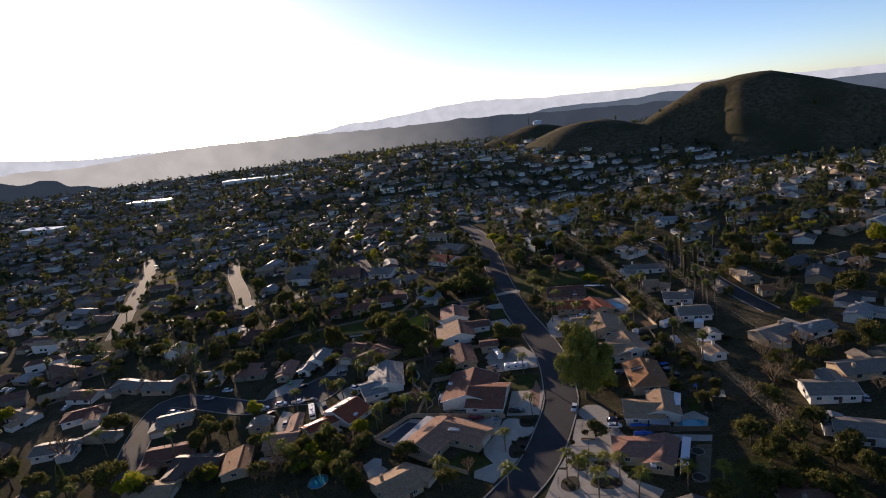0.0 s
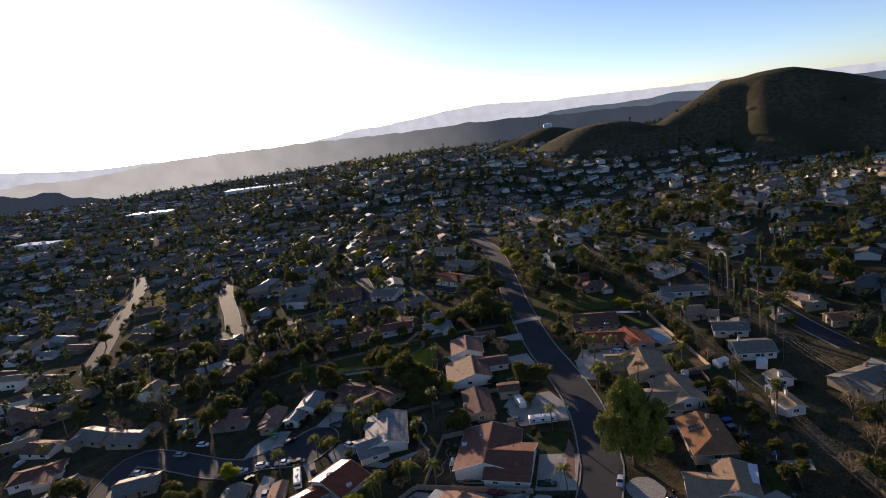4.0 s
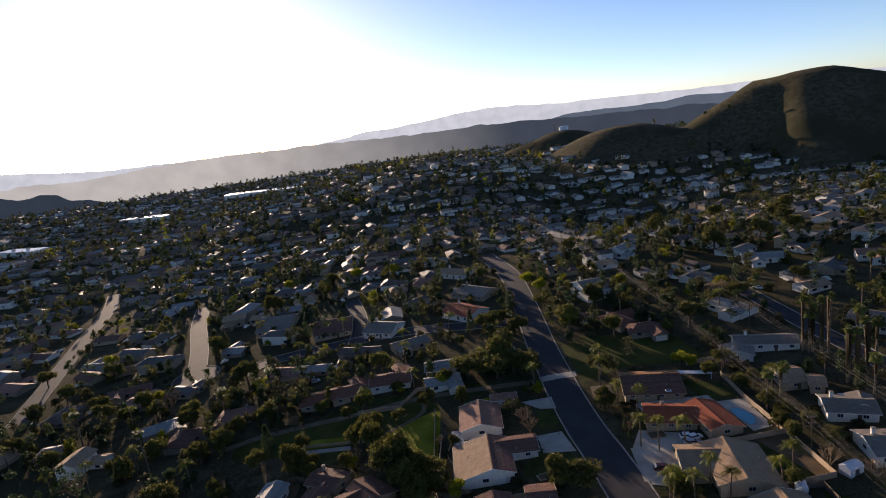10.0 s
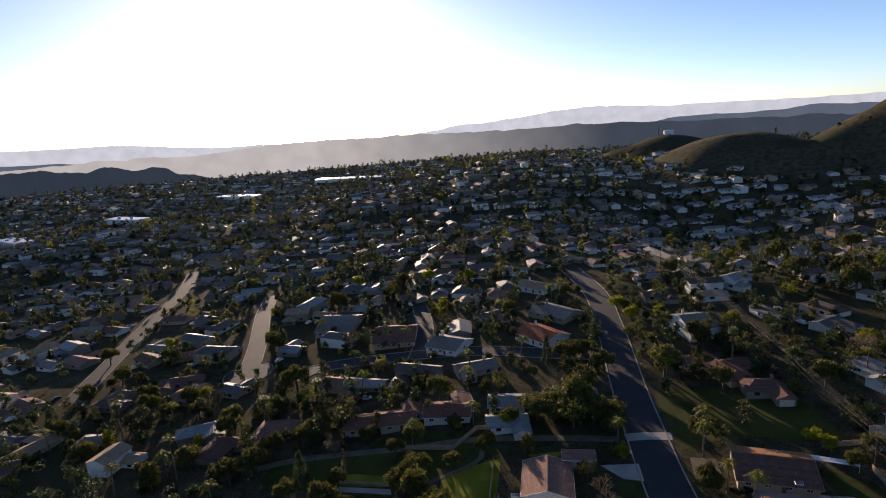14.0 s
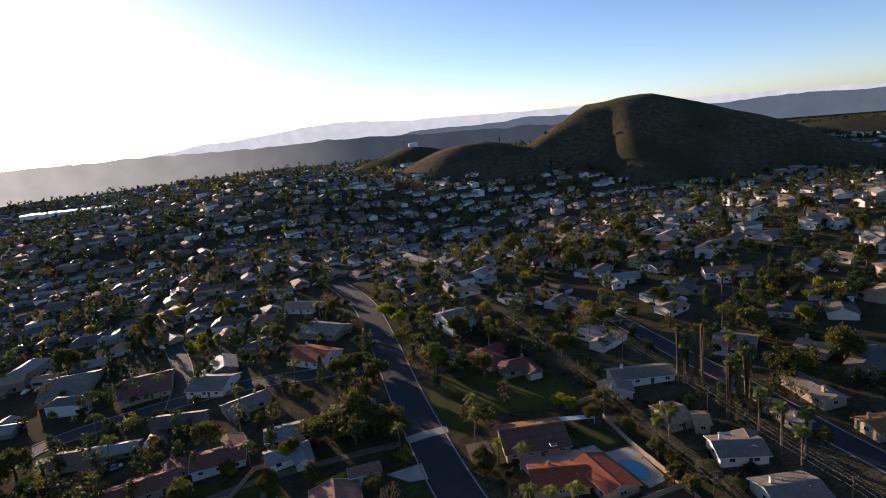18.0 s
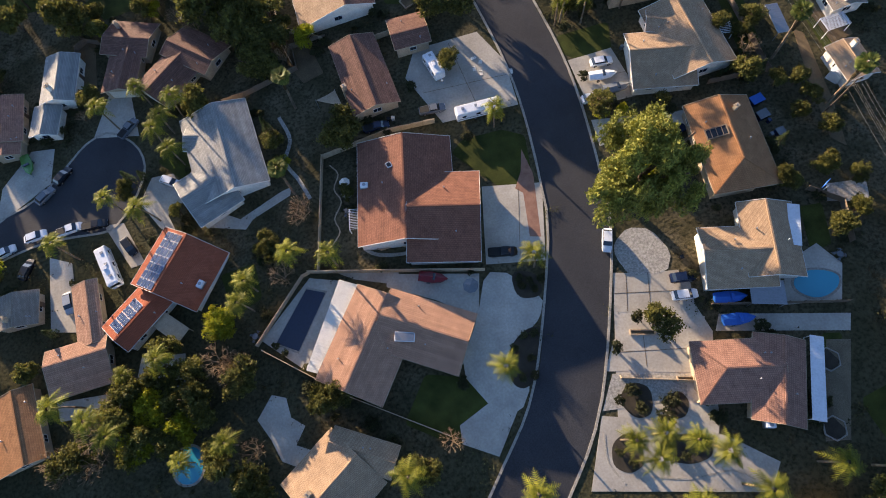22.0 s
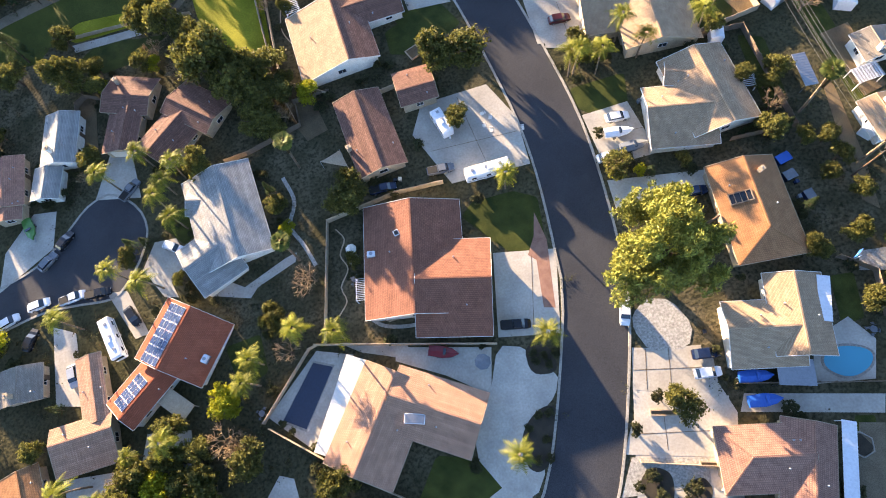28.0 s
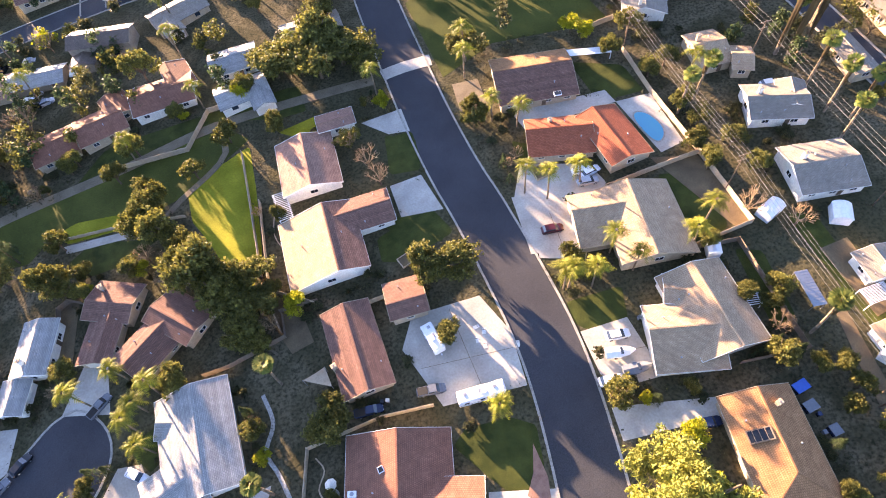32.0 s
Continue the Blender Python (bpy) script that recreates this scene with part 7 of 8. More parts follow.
fountain(-16.6, 49.6)


def warehouse(x, y, long, wide, turn):
    root = thing("warehouse", x, y, height(x, y), turn, "long low warehouse with a white flat roof in the valley", "warehouse", "warehouses in the valley")
    part("wall", box(long, wide, 13, pose(0, 0, -5)), WALL["white"], root)
    part("roof", box(long + 1, wide + 1, 0.4, pose(0, 0, 8), 0.1), WHITE_METAL, root)
    for i in range(4):
        part("roof_unit", box(4, 3, 1.6, bevel=0.1), METAL, root, m=pose(-long / 3 + i * long / 5, (-1) ** i * wide / 5, 8.4))


warehouse(-395, 1120, 150, 34, -8)
warehouse(-560, 960, 90, 26, -15)
warehouse(-640, 760, 80, 24, -20)
warehouse(-700, 620, 70, 22, -25)


def roof_unit(x, y, z, turn, label="white rooftop air conditioner on a tiled roof"):
    root = thing("air_conditioner", x, y, gz(x, y) + z, turn, label, "air conditioner", "rooftop units")
    part("case", box(1.5, 1.0, 0.8, bevel=0.06), WHITE_METAL, root)
    part("grille", tube(0.36, 0.36, 0.05, pose(0, 0, 0.8), 14), METAL, root)
    part("curb", box(1.7, 1.2, 0.7, pose(0, 0, -0.6)), METAL, root)


roof_unit(-12.6, 48.1, 3.55, -15)
roof_unit(-48.4, 39.2, 2.8, 50)
roof_unit(40.3, -15.2, 2.9, -18)


def umbrella(label, x, y, tall, radius, material):
    root = thing("patio_umbrella", x, y, gz(x, y), 15, label, "umbrella")
    part("pole", tube(0.03, 0.03, tall), METAL, root)
    part("canopy", tube(radius, 0.08, 0.55, pose(0, 0, tall - 0.45), 8), material, root)
    part("base", tube(0.3, 0.26, 0.1, sides=12), RUBBER, root)


umbrella("dark grey patio umbrella in a side yard", 1.3, 22.7, 2.3, 1.5, PAINT["grey"])
umbrella("white patio umbrella beside the weathered red roof", -16.4, 51.3, 2.1, 1.1, WALL["white"])
umbrella("white patio umbrella by the red-tiled house", -56.5, 24.5, 2.3, 1.1, WALL["white"])


def board(x, y, turn):
    root = thing("board", x, y, gz(x, y) + 0.09, turn, "pale plywood board lying on the drive", "board", "boards on the drive")
    part("sheet", box(1.25, 0.7, 0.03), WALL["white"], root)
    part("batten", box(0.08, 0.7, 0.05, pose(0.3, 0, 0.03)), TIMBER, root)


for bx, by, bt in ((17.3, 71.0, 10), (16.7, 68.4, 85), (17.8, 66.9, 80), (18.5, 69.7, 70), (23.8, 65.0, 75)):
    board(bx, by, bt)


def patio_set(x, y, turn):
    root = thing("patio_table", x, y, gz(x, y) + 0.08, turn, "dark round patio table on paving", "table", "patio tables")
    part("tabletop", tube(0.6, 0.6, 0.04, pose(0, 0, 0.7), 16), PAINT["grey"], root)
    part("leg", tube(0.05, 0.05, 0.7), METAL, root)
    for i in range(4):
        a = radians(turn + 45 + 90 * i)
        c = thing("garden_chair", x + 1.0 * math.cos(a), y + 1.0 * math.sin(a), gz(x, y) + 0.08, turn + 135 + 90 * i, "dark metal garden chair beside a patio table", "chair", "garden chairs")
        part("seat", box(0.45, 0.45, 0.05, pose(0, 0, 0.42)), PAINT["grey"], c)
        part("backrest", box(0.45, 0.05, 0.5, pose(0, 0.2, 0.45)), PAINT["grey"], c)
        for sx in (-1, 1):
            for sy in (-1, 1):
                part("leg", box(0.04, 0.04, 0.42), METAL, c, m=pose(sx * 0.19, sy * 0.19, 0))


patio_set(-40.6, 26.5, 10)
patio_set(57.7, 9.9, 40)
patio_set(-55.9, 21.5, 20)
patio_set(-17.4, 45.5, 5)
patio_set(-15.3, 64.0, 30)
patio_set(65.9, 7.6, 15)


def bin_thing(x, y, turn, material, label):
    root = thing("wheelie_bin", x, y, gz(x, y) + 0.06, turn, label, "bin", "bins beside the houses")
    part("body", loft([[(-0.25 - 0.05 * k, -0.28 - 0.05 * k, 0.05 + k), (0.25 + 0.05 * k, -0.28 - 0.05 * k, 0.05 + k), (0.25 + 0.05 * k, 0.28 + 0.05 * k, 0.05 + k), (-0.25 - 0.05 * k, 0.28 + 0.05 * k, 0.05 + k)] for k in (0, 0.95)], material, "body"), None, root)
    part("lid", box(0.66, 0.74, 0.07, pose(0, 0, 1.0), 0.02), material, root)
    for s in (-1, 1):
        part("wheel", tube(0.1, 0.1, 0.06, sides=10), RUBBER, root, m=pose(s * 0.3, 0.3, 0.1, 0, 90, 0))


bin_thing(-17.6, 45.6, 20, PAINT["grey"], "grey wheelie bin beside a house")
bin_thing(-4.1, 62.7, 70, PAINT["black"], "black wheelie bin beside a house")
bin_thing(-3.1, 62.6, 70, WALL["white"], "white wheelie bin beside a house")
bin_thing(47.0, 61.8, 10, PAINT["grey"], "grey wheelie bin beside a house")
bin_thing(66.6, 36.0, 0, PAINT["darkblue"], "dark blue wheelie bin beside a house")
bin_thing(65.7, 33.2, 0, PAINT["grey"], "grey wheelie bin beside a house")
bin_thing(39.8, 15.8, 0, PAINT["black"], "black wheelie bin beside a house")


def roof_well(x, y, z, turn, pitch):
    """An opening framed in the roof over a small courtyard, its shaded depth given as a dark panel."""
    root = thing("skylight", x, y, gz(x, y) + z, turn, "framed dark panel for a shaded opening in the orange-brown roof", "skylight")
    m = pose(0, 0, 0, 0, -pitch, 0)
    # Flat dark sheet in place of the shade inside the opening.
    part("pane", box(3.6, 1.9, 0.1), DARK, root, m=m)
    for s in (-1, 1):
        part("frame_side", box(4.0, 0.2, 0.3), TIMBER, root, m=m @ pose(0, s * 1.0, -0.05))
        part("frame_end", box(0.2, 1.8, 0.3), TIMBER, root, m=m @ pose(s * 1.9, 0, -0.05))
    for i in range(3):
        part("rafter", box(0.1, 1.8, 0.14), TIMBER, root, m=m @ pose(-1.0 + i, 0, 0.08))


roof_well(54.4, 35.7, 4.0, -7.4, 16.7)



def roof_light(label, x, y, z, turn, long, wide, material):
    root = thing("skylight", x, y, gz(x, y) + z, turn, label, "skylight")
    part("frame", box(long + 0.24, wide + 0.24, 0.22, bevel=0.03), WHITE_METAL, root)
    part("pane", box(long, wide, 0.06, pose(0, 0, 0.2)), material, root)


roof_light("flat pale blue skylight on the shake-tile roof", -13.0, 16.8, 4.1, -20, 3.4, 1.5, METAL)
roof_light("small white-framed skylight on the red roof", -6.8, 50.2, 4.75, 10, 0.8, 0.9, DARK)
roof_light("small white-framed skylight on the tan roof", 53.6, 118.0, 3.6, -8, 1.6, 1.2, DARK)


def hex_bed(label, x, y, radius, turn):
    root = thing("garden_bed", x, y, gz(x, y), turn, label, "garden bed", "garden beds behind the patio cover")
    for i in range(6):
        a, b = radians(60 * i), radians(60 * i + 60)
        p, q = Vector((radius * math.cos(a), radius * math.sin(a), 0.0)), Vector((radius * math.cos(b), radius * math.sin(b), 0.0))
        beam_between("edging", p, q, 0.18, 0.28, KERB, root)
    part("soil", tube(radius * 0.96, radius * 0.96, 0.16, pose(0, 0, -0.02, 0, 0, 0), 6), MULCH, root)


hex_bed("six-sided bed edged in pale stone", 55.6, -8.6, 2.0, 12)
hex_bed("six-sided bed edged in pale stone", 51.2, -19.0, 2.0, 12)


def lattice(label, x, y, long, wide, turn, tall):
    root = thing("pergola", x, y, gz(x, y), turn, label, "pergola")
    for i in range(int(wide / 0.35)):
        part("slat", box(long, 0.06, 0.08), WHITE_METAL, root, m=pose(0, -wide / 2 + 0.2 + 0.35 * i, tall))
    for sx in (-1, 1):
        part("beam", box(0.1, wide, 0.14), WHITE_METAL, root, m=pose(sx * (long / 2 - 0.15), 0, tall - 0.14))
        for sy in (-1, 1):
            part("post", box(0.1, 0.1, tall), WHITE_METAL, root, m=pose(sx * (long / 2 - 0.15), sy * (wide / 2 - 0.15), 0))


lattice("white lattice pergola against the red-tiled house", -16.4, 42.6, 2.2, 4.6, -12, 2.3)


def edging_line(label, points, wide, material):
    tagged(new("trim", ribbon(spline(points, 0.8), wide / 2, -wide / 2, 0.12, 0.3, material, "trim")), label, "edging", kind="structure")


edging_line("winding pale brick edging beside the garden wall", [(-18.6, 57.0), (-17.4, 54.4), (-19.0, 51.4), (-18.2, 48.2), (-20.4, 45.0), (-20.0, 42.0), (-22.2, 39.6)], 0.25, BLOCK)
edging_line("winding pale stone path behind the brown-roofed house", [(-24.6, 90.0), (-22.6, 86.2), (-24.6, 82.8), (-22.4, 79.2)], 0.5, TRAIL)
edging_line("pale stone edging behind the tan-roofed house", [(-17.4, 116.0), (-18.8, 108.0), (-16.6, 101.0), (-17.2, 94.0), (-14.2, 91.0)], 0.25, BLOCK)
edging_line("dry stone-lined swale between the gardens", [(-26.6, 72.0), (-25.4, 66.0), (-27.4, 61.0), (-25.6, 56.0), (-24.2, 51.0)], 0.8, PEBBLE)
edging_line("white kerb line of the front garden", [(15.2, -9.0), (14.2, -13.4), (15.6, -17.4)], 0.3, KERB)
edging_line("curved pale step below the white gable", [(-16.2, 37.0), (-14.0, 34.9), (-9.0, 33.4), (-3.6, 33.4)], 0.7, KERB)
edging_line("pale raised path edge by the palms", [(20.0, -17.6), (26.0, -19.6), (33.0, -20.4), (36.4, -23.2)], 0.3, KERB)


def drive_joint(a, b):
    a, b = Vector(a), Vector(b)
    tagged(new("trim", ribbon([a, a.lerp(b, 0.5), b], 0.04, -0.04, 0.094, 0.1, EARTH, "trim")), "dark joint between concrete drive slabs", "joint", kind="structure")


for a, b in (((29.4, 16.2), (27.0, 9.6)), ((33.2, 15.2), (31.0, 8.6)), ((26.0, 13.4), (37.6, 10.2)), ((16.4, 39.0), (12.2, 25.8)),
             ((13.4, 76.6), (14.6, 59.2)), ((4.6, 66.6), (22.6, 64.6)), ((40.6, 90.6), (40.0, 81.6)), ((36.8, 57.6), (46.0, 56.4)), ((22.8, 3.2), (36.8, -0.4)), ((28.2, 5.6), (26.4, -0.6))):
    drive_joint(a, b)

for bx, by, bt, bl in ((66.4, 41.0, 10, 2.6), (66.0, 37.6, 8, 2.2), (67.4, 33.0, 5, 1.6)):
    root = thing("storage_box", bx, by, gz(bx, by), bt, "dark blue covered storage box behind the house", "box", "covered boxes behind the house")
    part("body", box(bl, 1.7, 1.1, bevel=0.06), PAINT["darkblue"], root)
    part("cover", box(bl + 0.15, 1.85, 0.16, pose(0, 0, 1.1), 0.05), TARP if bl > 2.4 else PAINT["grey"], root)

# distance: ranges beyond the town, their haze painted as a glow
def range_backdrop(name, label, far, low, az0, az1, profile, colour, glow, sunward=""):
    """A plain silhouette of a mountain range, bent round the place; its emission stands in for haze."""
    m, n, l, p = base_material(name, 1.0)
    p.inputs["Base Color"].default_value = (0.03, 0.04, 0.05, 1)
    # Haze over the range is put into the emission colour and strength.
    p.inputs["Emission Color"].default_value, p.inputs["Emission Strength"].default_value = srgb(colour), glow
    # Sun glare in the haze painted in: paler emission towards low X.
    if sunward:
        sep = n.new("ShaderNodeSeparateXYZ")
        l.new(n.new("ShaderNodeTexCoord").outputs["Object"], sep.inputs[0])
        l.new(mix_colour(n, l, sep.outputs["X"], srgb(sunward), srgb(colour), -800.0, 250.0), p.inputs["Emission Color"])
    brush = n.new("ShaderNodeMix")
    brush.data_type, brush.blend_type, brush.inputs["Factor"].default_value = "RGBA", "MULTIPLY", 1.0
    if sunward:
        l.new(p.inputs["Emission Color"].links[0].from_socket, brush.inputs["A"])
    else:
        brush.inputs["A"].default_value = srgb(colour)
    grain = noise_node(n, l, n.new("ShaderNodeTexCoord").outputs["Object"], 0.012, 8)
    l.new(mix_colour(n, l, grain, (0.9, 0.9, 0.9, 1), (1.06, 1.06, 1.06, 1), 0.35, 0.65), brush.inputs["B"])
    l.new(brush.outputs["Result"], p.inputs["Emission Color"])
    verts, faces, steps = [], [], 420
    for i in range(steps + 1):
        deg = az0 + (az1 - az0) * i / steps
        az = radians(deg)
        top = profile(deg)
        for z, r in ((low, far), (top * 0.55 + low * 0.45, far + 40), (top, far + 90)):
            verts.append((r * math.sin(az), r * math.cos(az), z))
    for i in range(steps):
        for k in range(2):
            a = 3 * i + k
            faces.append((a, a + 3, a + 4, a + 1))
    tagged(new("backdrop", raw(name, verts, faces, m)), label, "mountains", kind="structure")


def peaks(knots, rough, seed):
    def top(deg):
        for (a, za), (b, zb) in zip(knots, knots[1:]):
            if a <= deg <= b:
                t = (deg - a) / (b - a)
                t = t * t * (3 - 2 * t)
                return za + (zb - za) * t + rough * (noise.noise((deg * 0.45, seed, 0)) + 0.5 * noise.noise((deg * 1.3, seed, 3)) + 0.22 * noise.noise((deg * 4.1, seed, 6)))
        return knots[-1][1]
    return top


range_backdrop("far_range", "mountains far on the skyline, paled by painted haze", 4750, -60, -75, 75,
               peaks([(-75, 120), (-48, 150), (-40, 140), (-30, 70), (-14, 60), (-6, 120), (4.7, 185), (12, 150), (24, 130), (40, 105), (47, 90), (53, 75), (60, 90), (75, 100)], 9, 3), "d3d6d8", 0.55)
range_backdrop("middle_range", "hills beyond the town in painted blue-grey haze", 3600, -60, -75, 75,
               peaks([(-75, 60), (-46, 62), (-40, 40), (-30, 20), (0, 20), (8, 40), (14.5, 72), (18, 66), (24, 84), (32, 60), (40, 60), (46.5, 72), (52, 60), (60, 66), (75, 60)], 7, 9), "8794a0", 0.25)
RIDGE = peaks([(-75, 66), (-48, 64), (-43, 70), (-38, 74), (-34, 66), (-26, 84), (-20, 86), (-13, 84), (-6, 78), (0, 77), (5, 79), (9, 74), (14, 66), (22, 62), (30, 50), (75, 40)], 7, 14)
# The ridge's glow is painted brighter on the sun's side.
range_backdrop("ridge", "long ridge beyond the town with painted haze", 2050, -60, -75, 34, RIDGE, "4a5056", 0.4, "e2dccf")
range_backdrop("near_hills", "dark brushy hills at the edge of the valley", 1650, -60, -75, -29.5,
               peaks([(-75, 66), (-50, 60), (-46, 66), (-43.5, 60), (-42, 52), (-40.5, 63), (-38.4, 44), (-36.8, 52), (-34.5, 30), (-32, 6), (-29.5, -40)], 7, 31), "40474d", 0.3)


# the rest of the town, thinning into the distance
def near_road(x, y, gap):
    for line, w in ROADS:
        for p in line[::2]:
            if abs(p.x - x) < w / 2 + gap and abs(p.y - y) < w / 2 + gap and math.hypot(p.x - x, p.y - y) < w / 2 + gap:
                return True
    return False


CELLS = {}


def clear_near(x, y, gap):
    if not CELLS:
        for a, b, r in BUILT:
            CELLS.setdefault((int(a // 25), int(b // 25)), []).append((a, b, r))
    for i in (-1, 0, 1):
        for j in (-1, 0, 1):
            for a, b, r in CELLS.get((int(x // 25) + i, int(y // 25) + j), ()):
                if math.hypot(x - a, y - b) < r + gap:
                    return False
    return True


def in_polygon(x, y, pts):
    inside = False
    for (x0, y0), (x1, y1) in zip(pts, pts[1:] + pts[:1]):
        if (y0 > y) != (y1 > y) and x < (x1 - x0) * (y - y0) / (y1 - y0) + x0:
            inside = not inside
    return inside


def open_lot(x, y):
    """The greenway, the field and the hill slopes stay unbuilt."""
    if -110 < x < 15 and 118 < y < 150:
        return True
    if any(in_polygon(x, y, p) for p in PAVED):
        return True
    return flat_topped_hill(x, y, 1) > 0.03 or any(math.hypot(x - cx, y - cy) < r * 0.95 for cx, cy, h, r, p, k in HILLS[1:4])


def towns():
    rng = random.Random(5)
    lots = []
    for j in range(76):
        for i in range(-68, 42):
            u, v = i * 20.0 + rng.uniform(-5, 5), -140 + j * 23.0 + (7 if j % 2 else -1) + rng.uniform(-4, 4)
            bend = 18 * math.sin(u / 170 + v / 400)
            x, y = u + 0.12 * v + 20 * math.sin(v / 130), v + 30 * math.sin(u / 160)
            r, az = math.hypot(x, y), math.degrees(math.atan2(x, y + 160))
            if -97 < x < 112 and -30 < y < 150 or not -52 < az < 56 or r > 1500 or y < -70:
                continue
            if rng.random() < (0.10 if x < 60 or r < 170 else 0.34) + 0.4 * noise.noise((x / 70, y / 70, 4)):
                continue
            lots.append((r, x, y, bend + rng.choice((0, 90, 180, 30)) + rng.uniform(-14, 14)))
    return sorted(lots)


def simple_house(label, roof, wall, seed):
    rng = random.Random(seed)
    L, Wd = rng.uniform(13, 18), rng.uniform(9, 11)
    return [(0, 0, L, Wd, 0, 2.6, Wd * 0.17, seed % 2), (L * 0.28 * (1 if seed % 3 else -1), -Wd * 0.5, rng.uniform(8, 11), rng.uniform(6, 7.5), 90, 2.6, 1.2, 0)]


MID = [("single-storey house with a grey shingle roof", "grey", "cream"), ("single-storey house with a brown tile roof", "brown", "taupe"),
       ("single-storey house with a charcoal shingle roof", "charcoal", "cream"), ("house with a dusty pink tile roof", "pink", "taupe"),
       ("house with a silver-grey roof and white walls", "silver", "white"), ("house with a red tile roof", "red", "cream"),
       ("house with a dark brown shingle roof", "umber", "taupe"), ("long house with a charcoal roof and white walls", "charcoal", "white")]


def far_house(rng, x, y, z, turn, fv, ff, fm):
    """A low house with one or two wings under gables or hips, seen from far off."""
    long, wide = rng.uniform(11, 19), rng.uniform(7.5, 10.5)
    storey = rng.choice((2.4, 2.4, 2.4, 2.5, 4.9))
    wall = rng.choice((0, 1, 7, 7)) if x < 60 else rng.choice((0, 0, 0, 1))
    roof = rng.choice((2, 3, 4, 5, 8, 8, 9, 9, 6)) if x < 60 else rng.choice((2, 2, 8, 8, 9, 3, 5))
    wings = [(0.0, 0.0, 0.0, long, wide, storey)]
    if rng.random() < 0.75:
        wings.append((rng.choice((-1, 1)) * long * 0.28, rng.choice((-1, 1)) * wide * 0.55, 90.0, rng.uniform(7, 11), rng.uniform(5.5, 7.5), 2.4))
    for ox, oy, spin, ln, wd, eave in wings:
        m = pose(x, y, z, 0, 0, turn) @ pose(ox, oy, 0, 0, 0, spin)
        rise, hip = wd * 0.17, wd * 0.42 * rng.choice((0, 0, 1))
        u, v = ln / 2, wd / 2
        b = len(fv)
        fv.extend(tuple(m @ Vector(p)) for p in ((-u, -v, -2), (u, -v, -2), (u, v, -2), (-u, v, -2), (-u, -v, eave), (u, -v, eave), (u, v, eave), (-u, v, eave), (-u + hip, 0, eave + rise), (u - hip, 0, eave + rise)))
        ff.extend([(b, b + 1, b + 5, b + 4), (b + 2, b + 3, b + 7, b + 6), (b + 1, b + 2, b + 6, b + 9, b + 5) if not hip else (b + 1, b + 2, b + 6, b + 5), (b + 3, b, b + 4, b + 8, b + 7) if not hip else (b + 3, b, b + 4, b + 7)])
        fm.extend([wall] * 4)
        u, v, q = u + 0.5, v + 0.6, len(fv)
        fv.extend(tuple(m @ Vector(p)) for p in ((-u, -v, eave - 0.15), (u, -v, eave - 0.15), (u, v, eave - 0.15), (-u, v, eave - 0.15), (-u + hip, 0, eave + rise + 0.12), (u - hip, 0, eave + rise + 0.12)))
        ff.extend([(q, q + 1, q + 5, q + 4), (q + 2, q + 3, q + 4, q + 5)] + ([(q + 1, q + 2, q + 5), (q + 3, q, q + 4)] if hip else []))
        fm.extend([roof] * (4 if hip else 2))
        # dark windows and a pale garage door, a hand's width proud of the wall
        for side in (-1, 1):
            for k in range(rng.choice((1, 2))):
                wx, w0, w1 = rng.uniform(-0.35, 0.35) * ln, 0.9, 1.5 + 0.6 * rng.random()
                half = rng.uniform(0.6, 1.3)
                g = len(fv)
                fv.extend(tuple(m @ Vector((wx + a * half, side * (wd / 2 + 0.08), c))) for a, c in ((-1, w0), (1, w0), (1, w1 + 0.4), (-1, w1 + 0.4)))
                ff.append((g, g + 1, g + 2, g + 3))
                fm.append(10)
    # cars on the drive
    for k in range(rng.choice((0, 1, 1, 2))):
        m = pose(x, y, z, 0, 0, turn) @ pose(rng.uniform(-0.5, 0.5) * long, rng.choice((-1, 1)) * (wide * 0.5 + rng.uniform(3.5, 7)), 0.2, 0, 0, rng.choice((90, 80, 0)))
        paint = rng.choice((0, 0, 11, 12))
        for sx, sy, z0, z1 in ((2.2, 0.9, 0.3, 0.95), (1.2, 0.75, 0.95, 1.45)):
            b = len(fv)
            fv.extend(tuple(m @ Vector((a * sx * (0.85 if c == z1 else 1), d * sy * (0.88 if c == z1 else 1), c))) for c in (z0, z1) for a, d in ((-1, -1), (1, -1), (1, 1), (-1, 1)))
            ff.extend([(b, b + 1, b + 5, b + 4), (b + 1, b + 2, b + 6, b + 5), (b + 2, b + 3, b + 7, b + 6), (b + 3, b, b + 4, b + 7), (b + 4, b + 5, b + 6, b + 7)])
            fm.extend([paint] * 5)


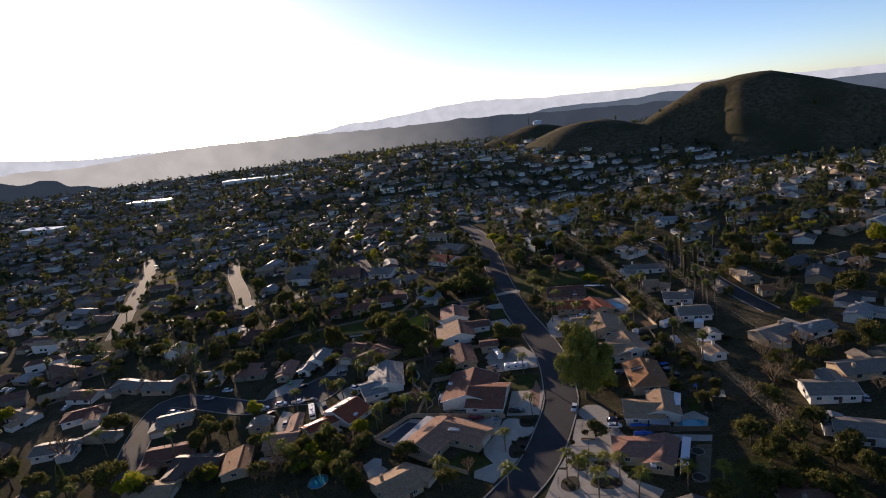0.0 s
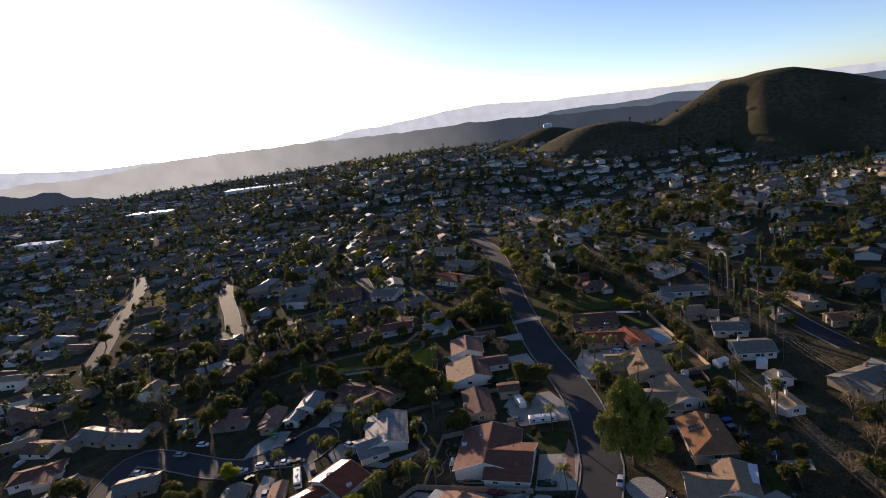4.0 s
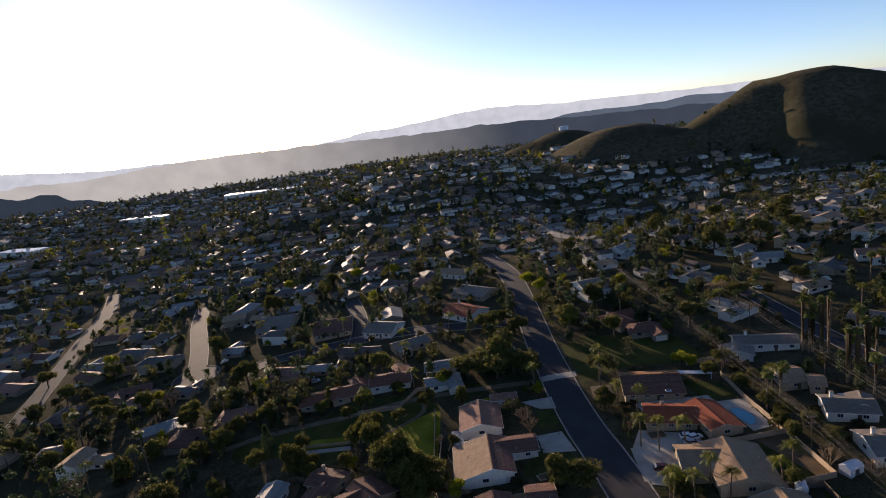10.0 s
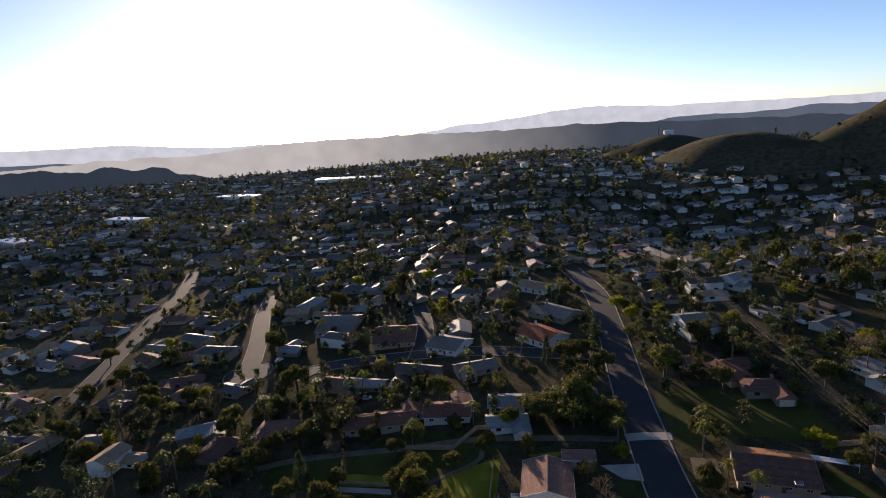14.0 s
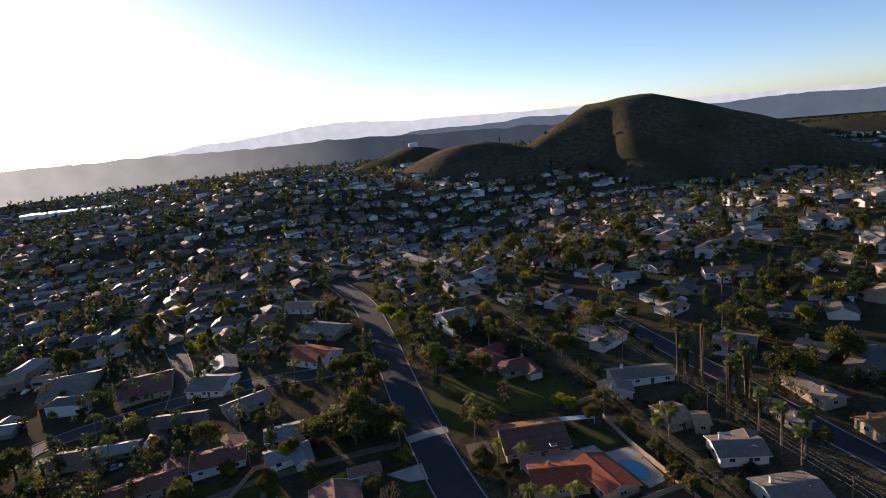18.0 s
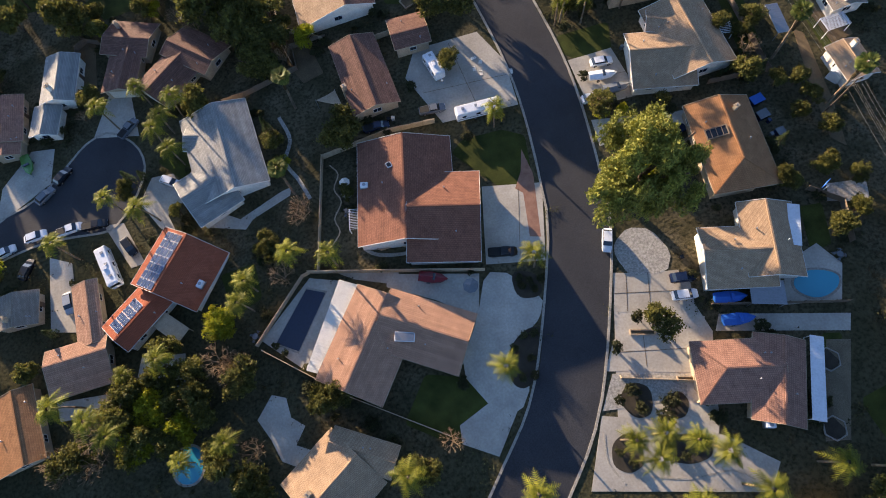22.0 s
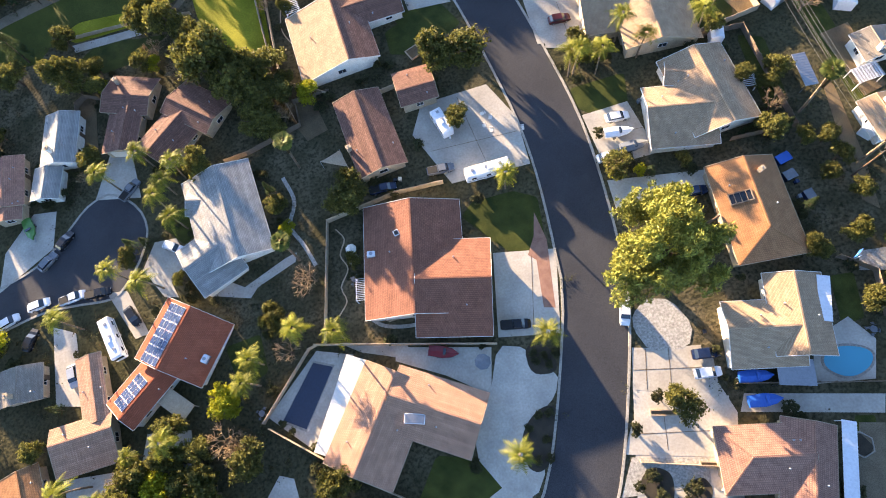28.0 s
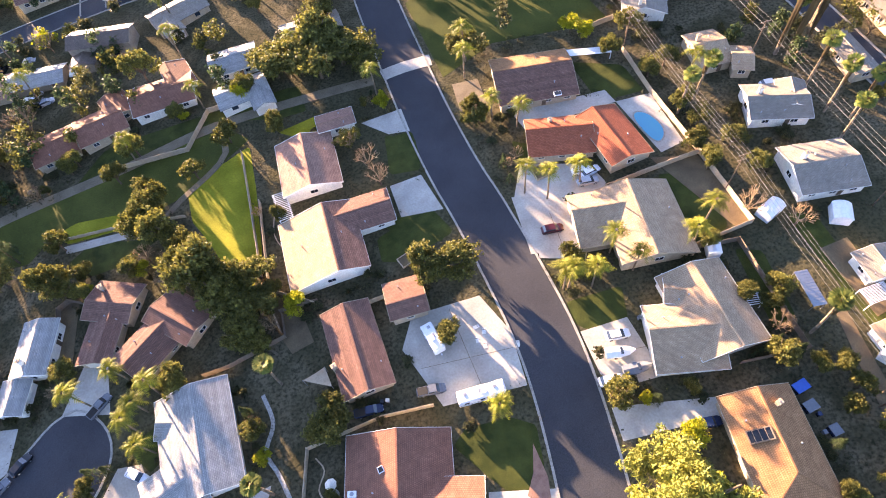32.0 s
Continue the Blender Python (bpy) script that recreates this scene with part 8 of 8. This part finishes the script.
def far_town():
    templates = []
    for k, (label, roof, wall) in enumerate(MID):
        wings = simple_house(label, roof, wall, k)
        root = thing("house", 0, 0, 0, 0, label, "house", "houses of the neighbourhood")
        for i, w in enumerate(wings):
            mid_wing(root, w, roof, wall, i)
        templates.append(root)
    lots, count = towns(), 0
    fv, ff, fm = [], [], []
    rng = random.Random(9)
    used = set()
    for r, x, y, turn in lots:
        if open_lot(x, y) or near_road(x, y, 11) or not clear_near(x, y, 5):
            continue
        CELLS.setdefault((int(x // 25), int(y // 25)), []).append((x, y, 8))
        z = height(x, y)
        if count < 58:
            k = rng.randrange(len(MID)) if x < 90 else rng.choice((0, 2, 2, 4, 6, 7))
            m = pose(x, y, z, 0, 0, turn)
            if k not in used:
                used.add(k)
                templates[k].matrix_basis = m
            else:
                copy_thing(templates[k], m)
            count += 1
        else:
            far_house(rng, x, y, z, turn, fv, ff, fm)
    me = raw("far_houses", fv, ff, WALL["white"])
    for m in (WALL["cream"], ROOF["grey"], ROOF["tan"], ROOF["brown"], ROOF["silver"], ROOF["pink"], WALL["taupe"], ROOF["charcoal"], ROOF["umber"], GLASS, PAINT["silver"], PAINT["black"]):
        me.materials.append(m)
    me.polygons.foreach_set("material_index", fm)
    tagged(new("far_houses", me), "distant low houses with grey, tan and brown roofs and parked cars", "houses", kind="stuff")


def mid_wing(root, w, roof, wall, k):
    x, y, long, wide, turn, eave, rise, hip = w
    m = pose(x, y, 0.05 * k, 0, 0, turn)
    lw, ww, half = long / 2 - 0.5, wide / 2 - 0.5, long / 2
    top, cut = eave + rise, wide * 0.4 * hip
    verts = [(-lw, -ww, -2.2), (lw, -ww, -2.2), (lw, ww, -2.2), (-lw, ww, -2.2), (-lw, -ww, eave), (lw, -ww, eave), (lw, ww, eave), (-lw, ww, eave), (-lw + cut, 0, top - 0.15), (lw - cut, 0, top - 0.15)]
    part("wall", raw("wall", verts, [(0, 1, 5, 4), (2, 3, 7, 6), (1, 2, 6, 9, 5), (3, 0, 4, 8, 7), (4, 5, 9, 8), (6, 7, 8, 9)], WALL[wall]), None, root, m=m)
    for s in (1, -1):
        me, f = plane_mesh([(-half, s * wide / 2, eave - 0.1), (half, s * wide / 2, eave - 0.1), (half - cut, 0, top), (-half + cut, 0, top)], ROOF[roof], 0.6)
        part("roof_slope", me, None, root, m=m @ f)
        if hip:
            me, f = plane_mesh([(s * half, wide / 2, eave - 0.1), (s * half, -wide / 2, eave - 0.1), (s * (half - cut), 0, top)], ROOF[roof], 0.6)
            part("hip_slope", me, None, root, m=m @ f)
        for i in ((-1, 1) if not k else (0.4,)):
            part("window", box(1.6, 0.08, 1.1), GLASS, root, m=m @ pose(i * lw * 0.5, s * (ww + 0.03), 1.0))
    beam_between("ridge_cap", m @ Vector((-half + cut, 0, top)), m @ Vector((half - cut, 0, top)), 0.3, 0.12, ROOF[roof], root)
    if k:
        part("garage_door", box(4.2, 0.08, 2.2), GARAGE, root, m=m @ pose(-lw - 0.03, 0, -0.1, 0, 0, 90))
    else:
        part("chimney", box(0.9, 0.7, eave + rise + 0.7), WALL[wall], root, "stucco chimney", m=m @ pose(lw * 0.55, ww * 0.5, 0))


far_town()


def far_trees():
    rng = random.Random(21)
    # garden trees of their own out to a few hundred metres
    made, tries = 0, 0
    while made < 130 and tries < 9000:
        tries += 1
        az, r = radians(rng.uniform(-58, 60)), 60 + 260 * rng.random() ** 0.8
        x, y = r * math.sin(az), r * math.cos(az) - 90
        if (-28 < y < 150 and -95 < x < 116) or near_road(x, y, 2.5) or not clear_near(x, y, -3.5) or any(in_polygon(x, y, p) for p in PAVED):
            continue
        kind = rng.choice(("broadleaf",) * 6 + ("yellow", "queen_palm", "queen_palm", "conifer", "bare", "fan_palm"))
        tall = {"queen_palm": 10, "fan_palm": 14, "conifer": 11}.get(kind, rng.uniform(5, 12))
        plant(kind, x, y, tall, {"queen_palm": 2.6, "fan_palm": 1.9, "conifer": 3}.get(kind, tall * rng.uniform(0.42, 0.62)))
        made += 1
    # large dark trees standing among the hillside houses
    made, tries = 0, 0
    while made < 26 and tries < 900:
        tries += 1
        x, y = rng.uniform(112, 300), rng.uniform(120, 380)
        if near_road(x, y, 3) or not clear_near(x, y, -2):
            continue
        tall = rng.uniform(9, 15)
        plant(rng.choice(("broadleaf", "broadleaf", "conifer")), x, y, tall, tall * rng.uniform(0.34, 0.5))
        made += 1
    for mat, share, seed in ((LEAF["broadleaf"], 0.22, 1), (LEAF["yellow"], 0.03, 2), (LEAF["shrub"], 0.36, 3), (LEAF["conifer"], 0.42, 4)):
        for near, far, size, per, want in ((150, 340, 0.42, 52, 620), (330, 640, 0.62, 22, 1450), (600, 1550, 1.15, 10, 3600)):
            centres, made, tries = [], 0, 0
            want = int(want * share)
            while made < want and tries < want * 5:
                tries += 1
                az, r = radians(rng.uniform(-56, 60)), near + (far - near) * rng.random() ** 0.85
                x, y = r * math.sin(az), r * math.cos(az)
                if noise.noise((x / 55, y / 55, 8)) < rng.uniform(-0.9, 0.3) or near_road(x, y, 2) or not clear_near(x, y, -4) or near < 200 and any(in_polygon(x, y, p) for p in PAVED):
                    continue
                on_hill = flat_topped_hill(x, y, 1) > 0.02 or any(math.hypot(x - cx, y - cy) < rr for cx, cy, h, rr, p, k in HILLS[1:4])
                if on_hill and rng.random() < 0.985:
                    continue
                made += 1
                s = (1.6 + 3.8 * rng.random() ** 1.6 + (1.0 if near > 500 else 0)) * (0.4 if on_hill else 1)
                z, up = height(x, y), rng.uniform(0.8, 1.7) * ((1.5 if near < 500 else 1.1) if seed == 4 else 1)
                for i in range(8):
                    t = rng.random()
                    w = s * (1.05 - 0.6 * t if seed != 4 else 0.9 - 0.8 * t) * 0.5
                    centres.append((x + rng.gauss(0, w), y + rng.gauss(0, w), z + s * up * (0.25 + 1.35 * t)))
            tagged(new("distant_trees", leaf_cloud("distant_trees", mat, centres, per, (0.62, 0.62, 0.55) if near < 500 else (0.9, 0.9, 0.8), size, seed)), "scattered garden trees thinning into the distance", "trees", kind="stuff")


far_trees()


# ground cover and small shrubs between the houses
def taken(x, y, gap):
    return near_road(x, y, 0.8 + gap) or any(in_polygon(x, y, p) for p in PAVED)


def inside_house(x, y, gap):
    for px, py, long, wide, turn in FOOT:
        c, s = math.cos(radians(turn)), math.sin(radians(turn))
        u, v = (x - px) * c + (y - py) * s, -(x - px) * s + (y - py) * c
        if abs(u) < long / 2 + gap and abs(v) < wide / 2 + gap:
            return True
    return False


def ground_cover():
    rng = random.Random(33)
    low, dry, made, tries, grown_trees = [], [], 0, 0, 0
    while tries < 9000:
        tries += 1
        x, y = rng.uniform(-100, 100), rng.uniform(-45, 160)
        n = noise.noise((x / 14, y / 14, 2))
        if n < -0.05 or inside_house(x, y, 0.3) or taken(x, y, 0.0) or math.hypot(x + 31, y - 26) < 10 or math.hypot(x - 60, y - 5) < 8:
            continue
        z = gz(x, y)
        if grown_trees < 120 and x < 70 and not (x > 46 and y < -6) and n > 0.16 and not inside_house(x, y, 2.2) and inside_house(x, y, 9):
            grown_trees += 1
            kind = rng.choice(("broadleaf", "broadleaf", "broadleaf", "yellow", "bare", "conifer"))
            tall = rng.uniform(3, 6.5)
            plant(kind, x, y, tall, tall * rng.uniform(0.4, 0.55) if kind != "conifer" else 1.4)
        elif made < 150 and n > 0.12 and inside_house(x, y, 3.5):
            made += 1
            plant("shrub", x, y, rng.uniform(0.9, 2.2), rng.uniform(0.7, 1.5))
        else:
            for i in range(3):
                (low if n > 0.1 else dry).append((x + rng.gauss(0, 0.7), y + rng.gauss(0, 0.7), z + rng.uniform(0.02, 0.3)))
    tagged(new("ground_cover", leaf_cloud("ground_cover", LEAF["shrub"], low, 7, (0.35, 0.35, 0.1), 0.2, 5)), "low dark green plants covering the yards", "plants", kind="stuff")
    tagged(new("dry_weeds", leaf_cloud("dry_weeds", LEAF["dry"], dry, 5, (0.4, 0.4, 0.06), 0.16, 6)), "dry weeds and leaf litter in the yards", "weeds", kind="stuff")


ground_cover()
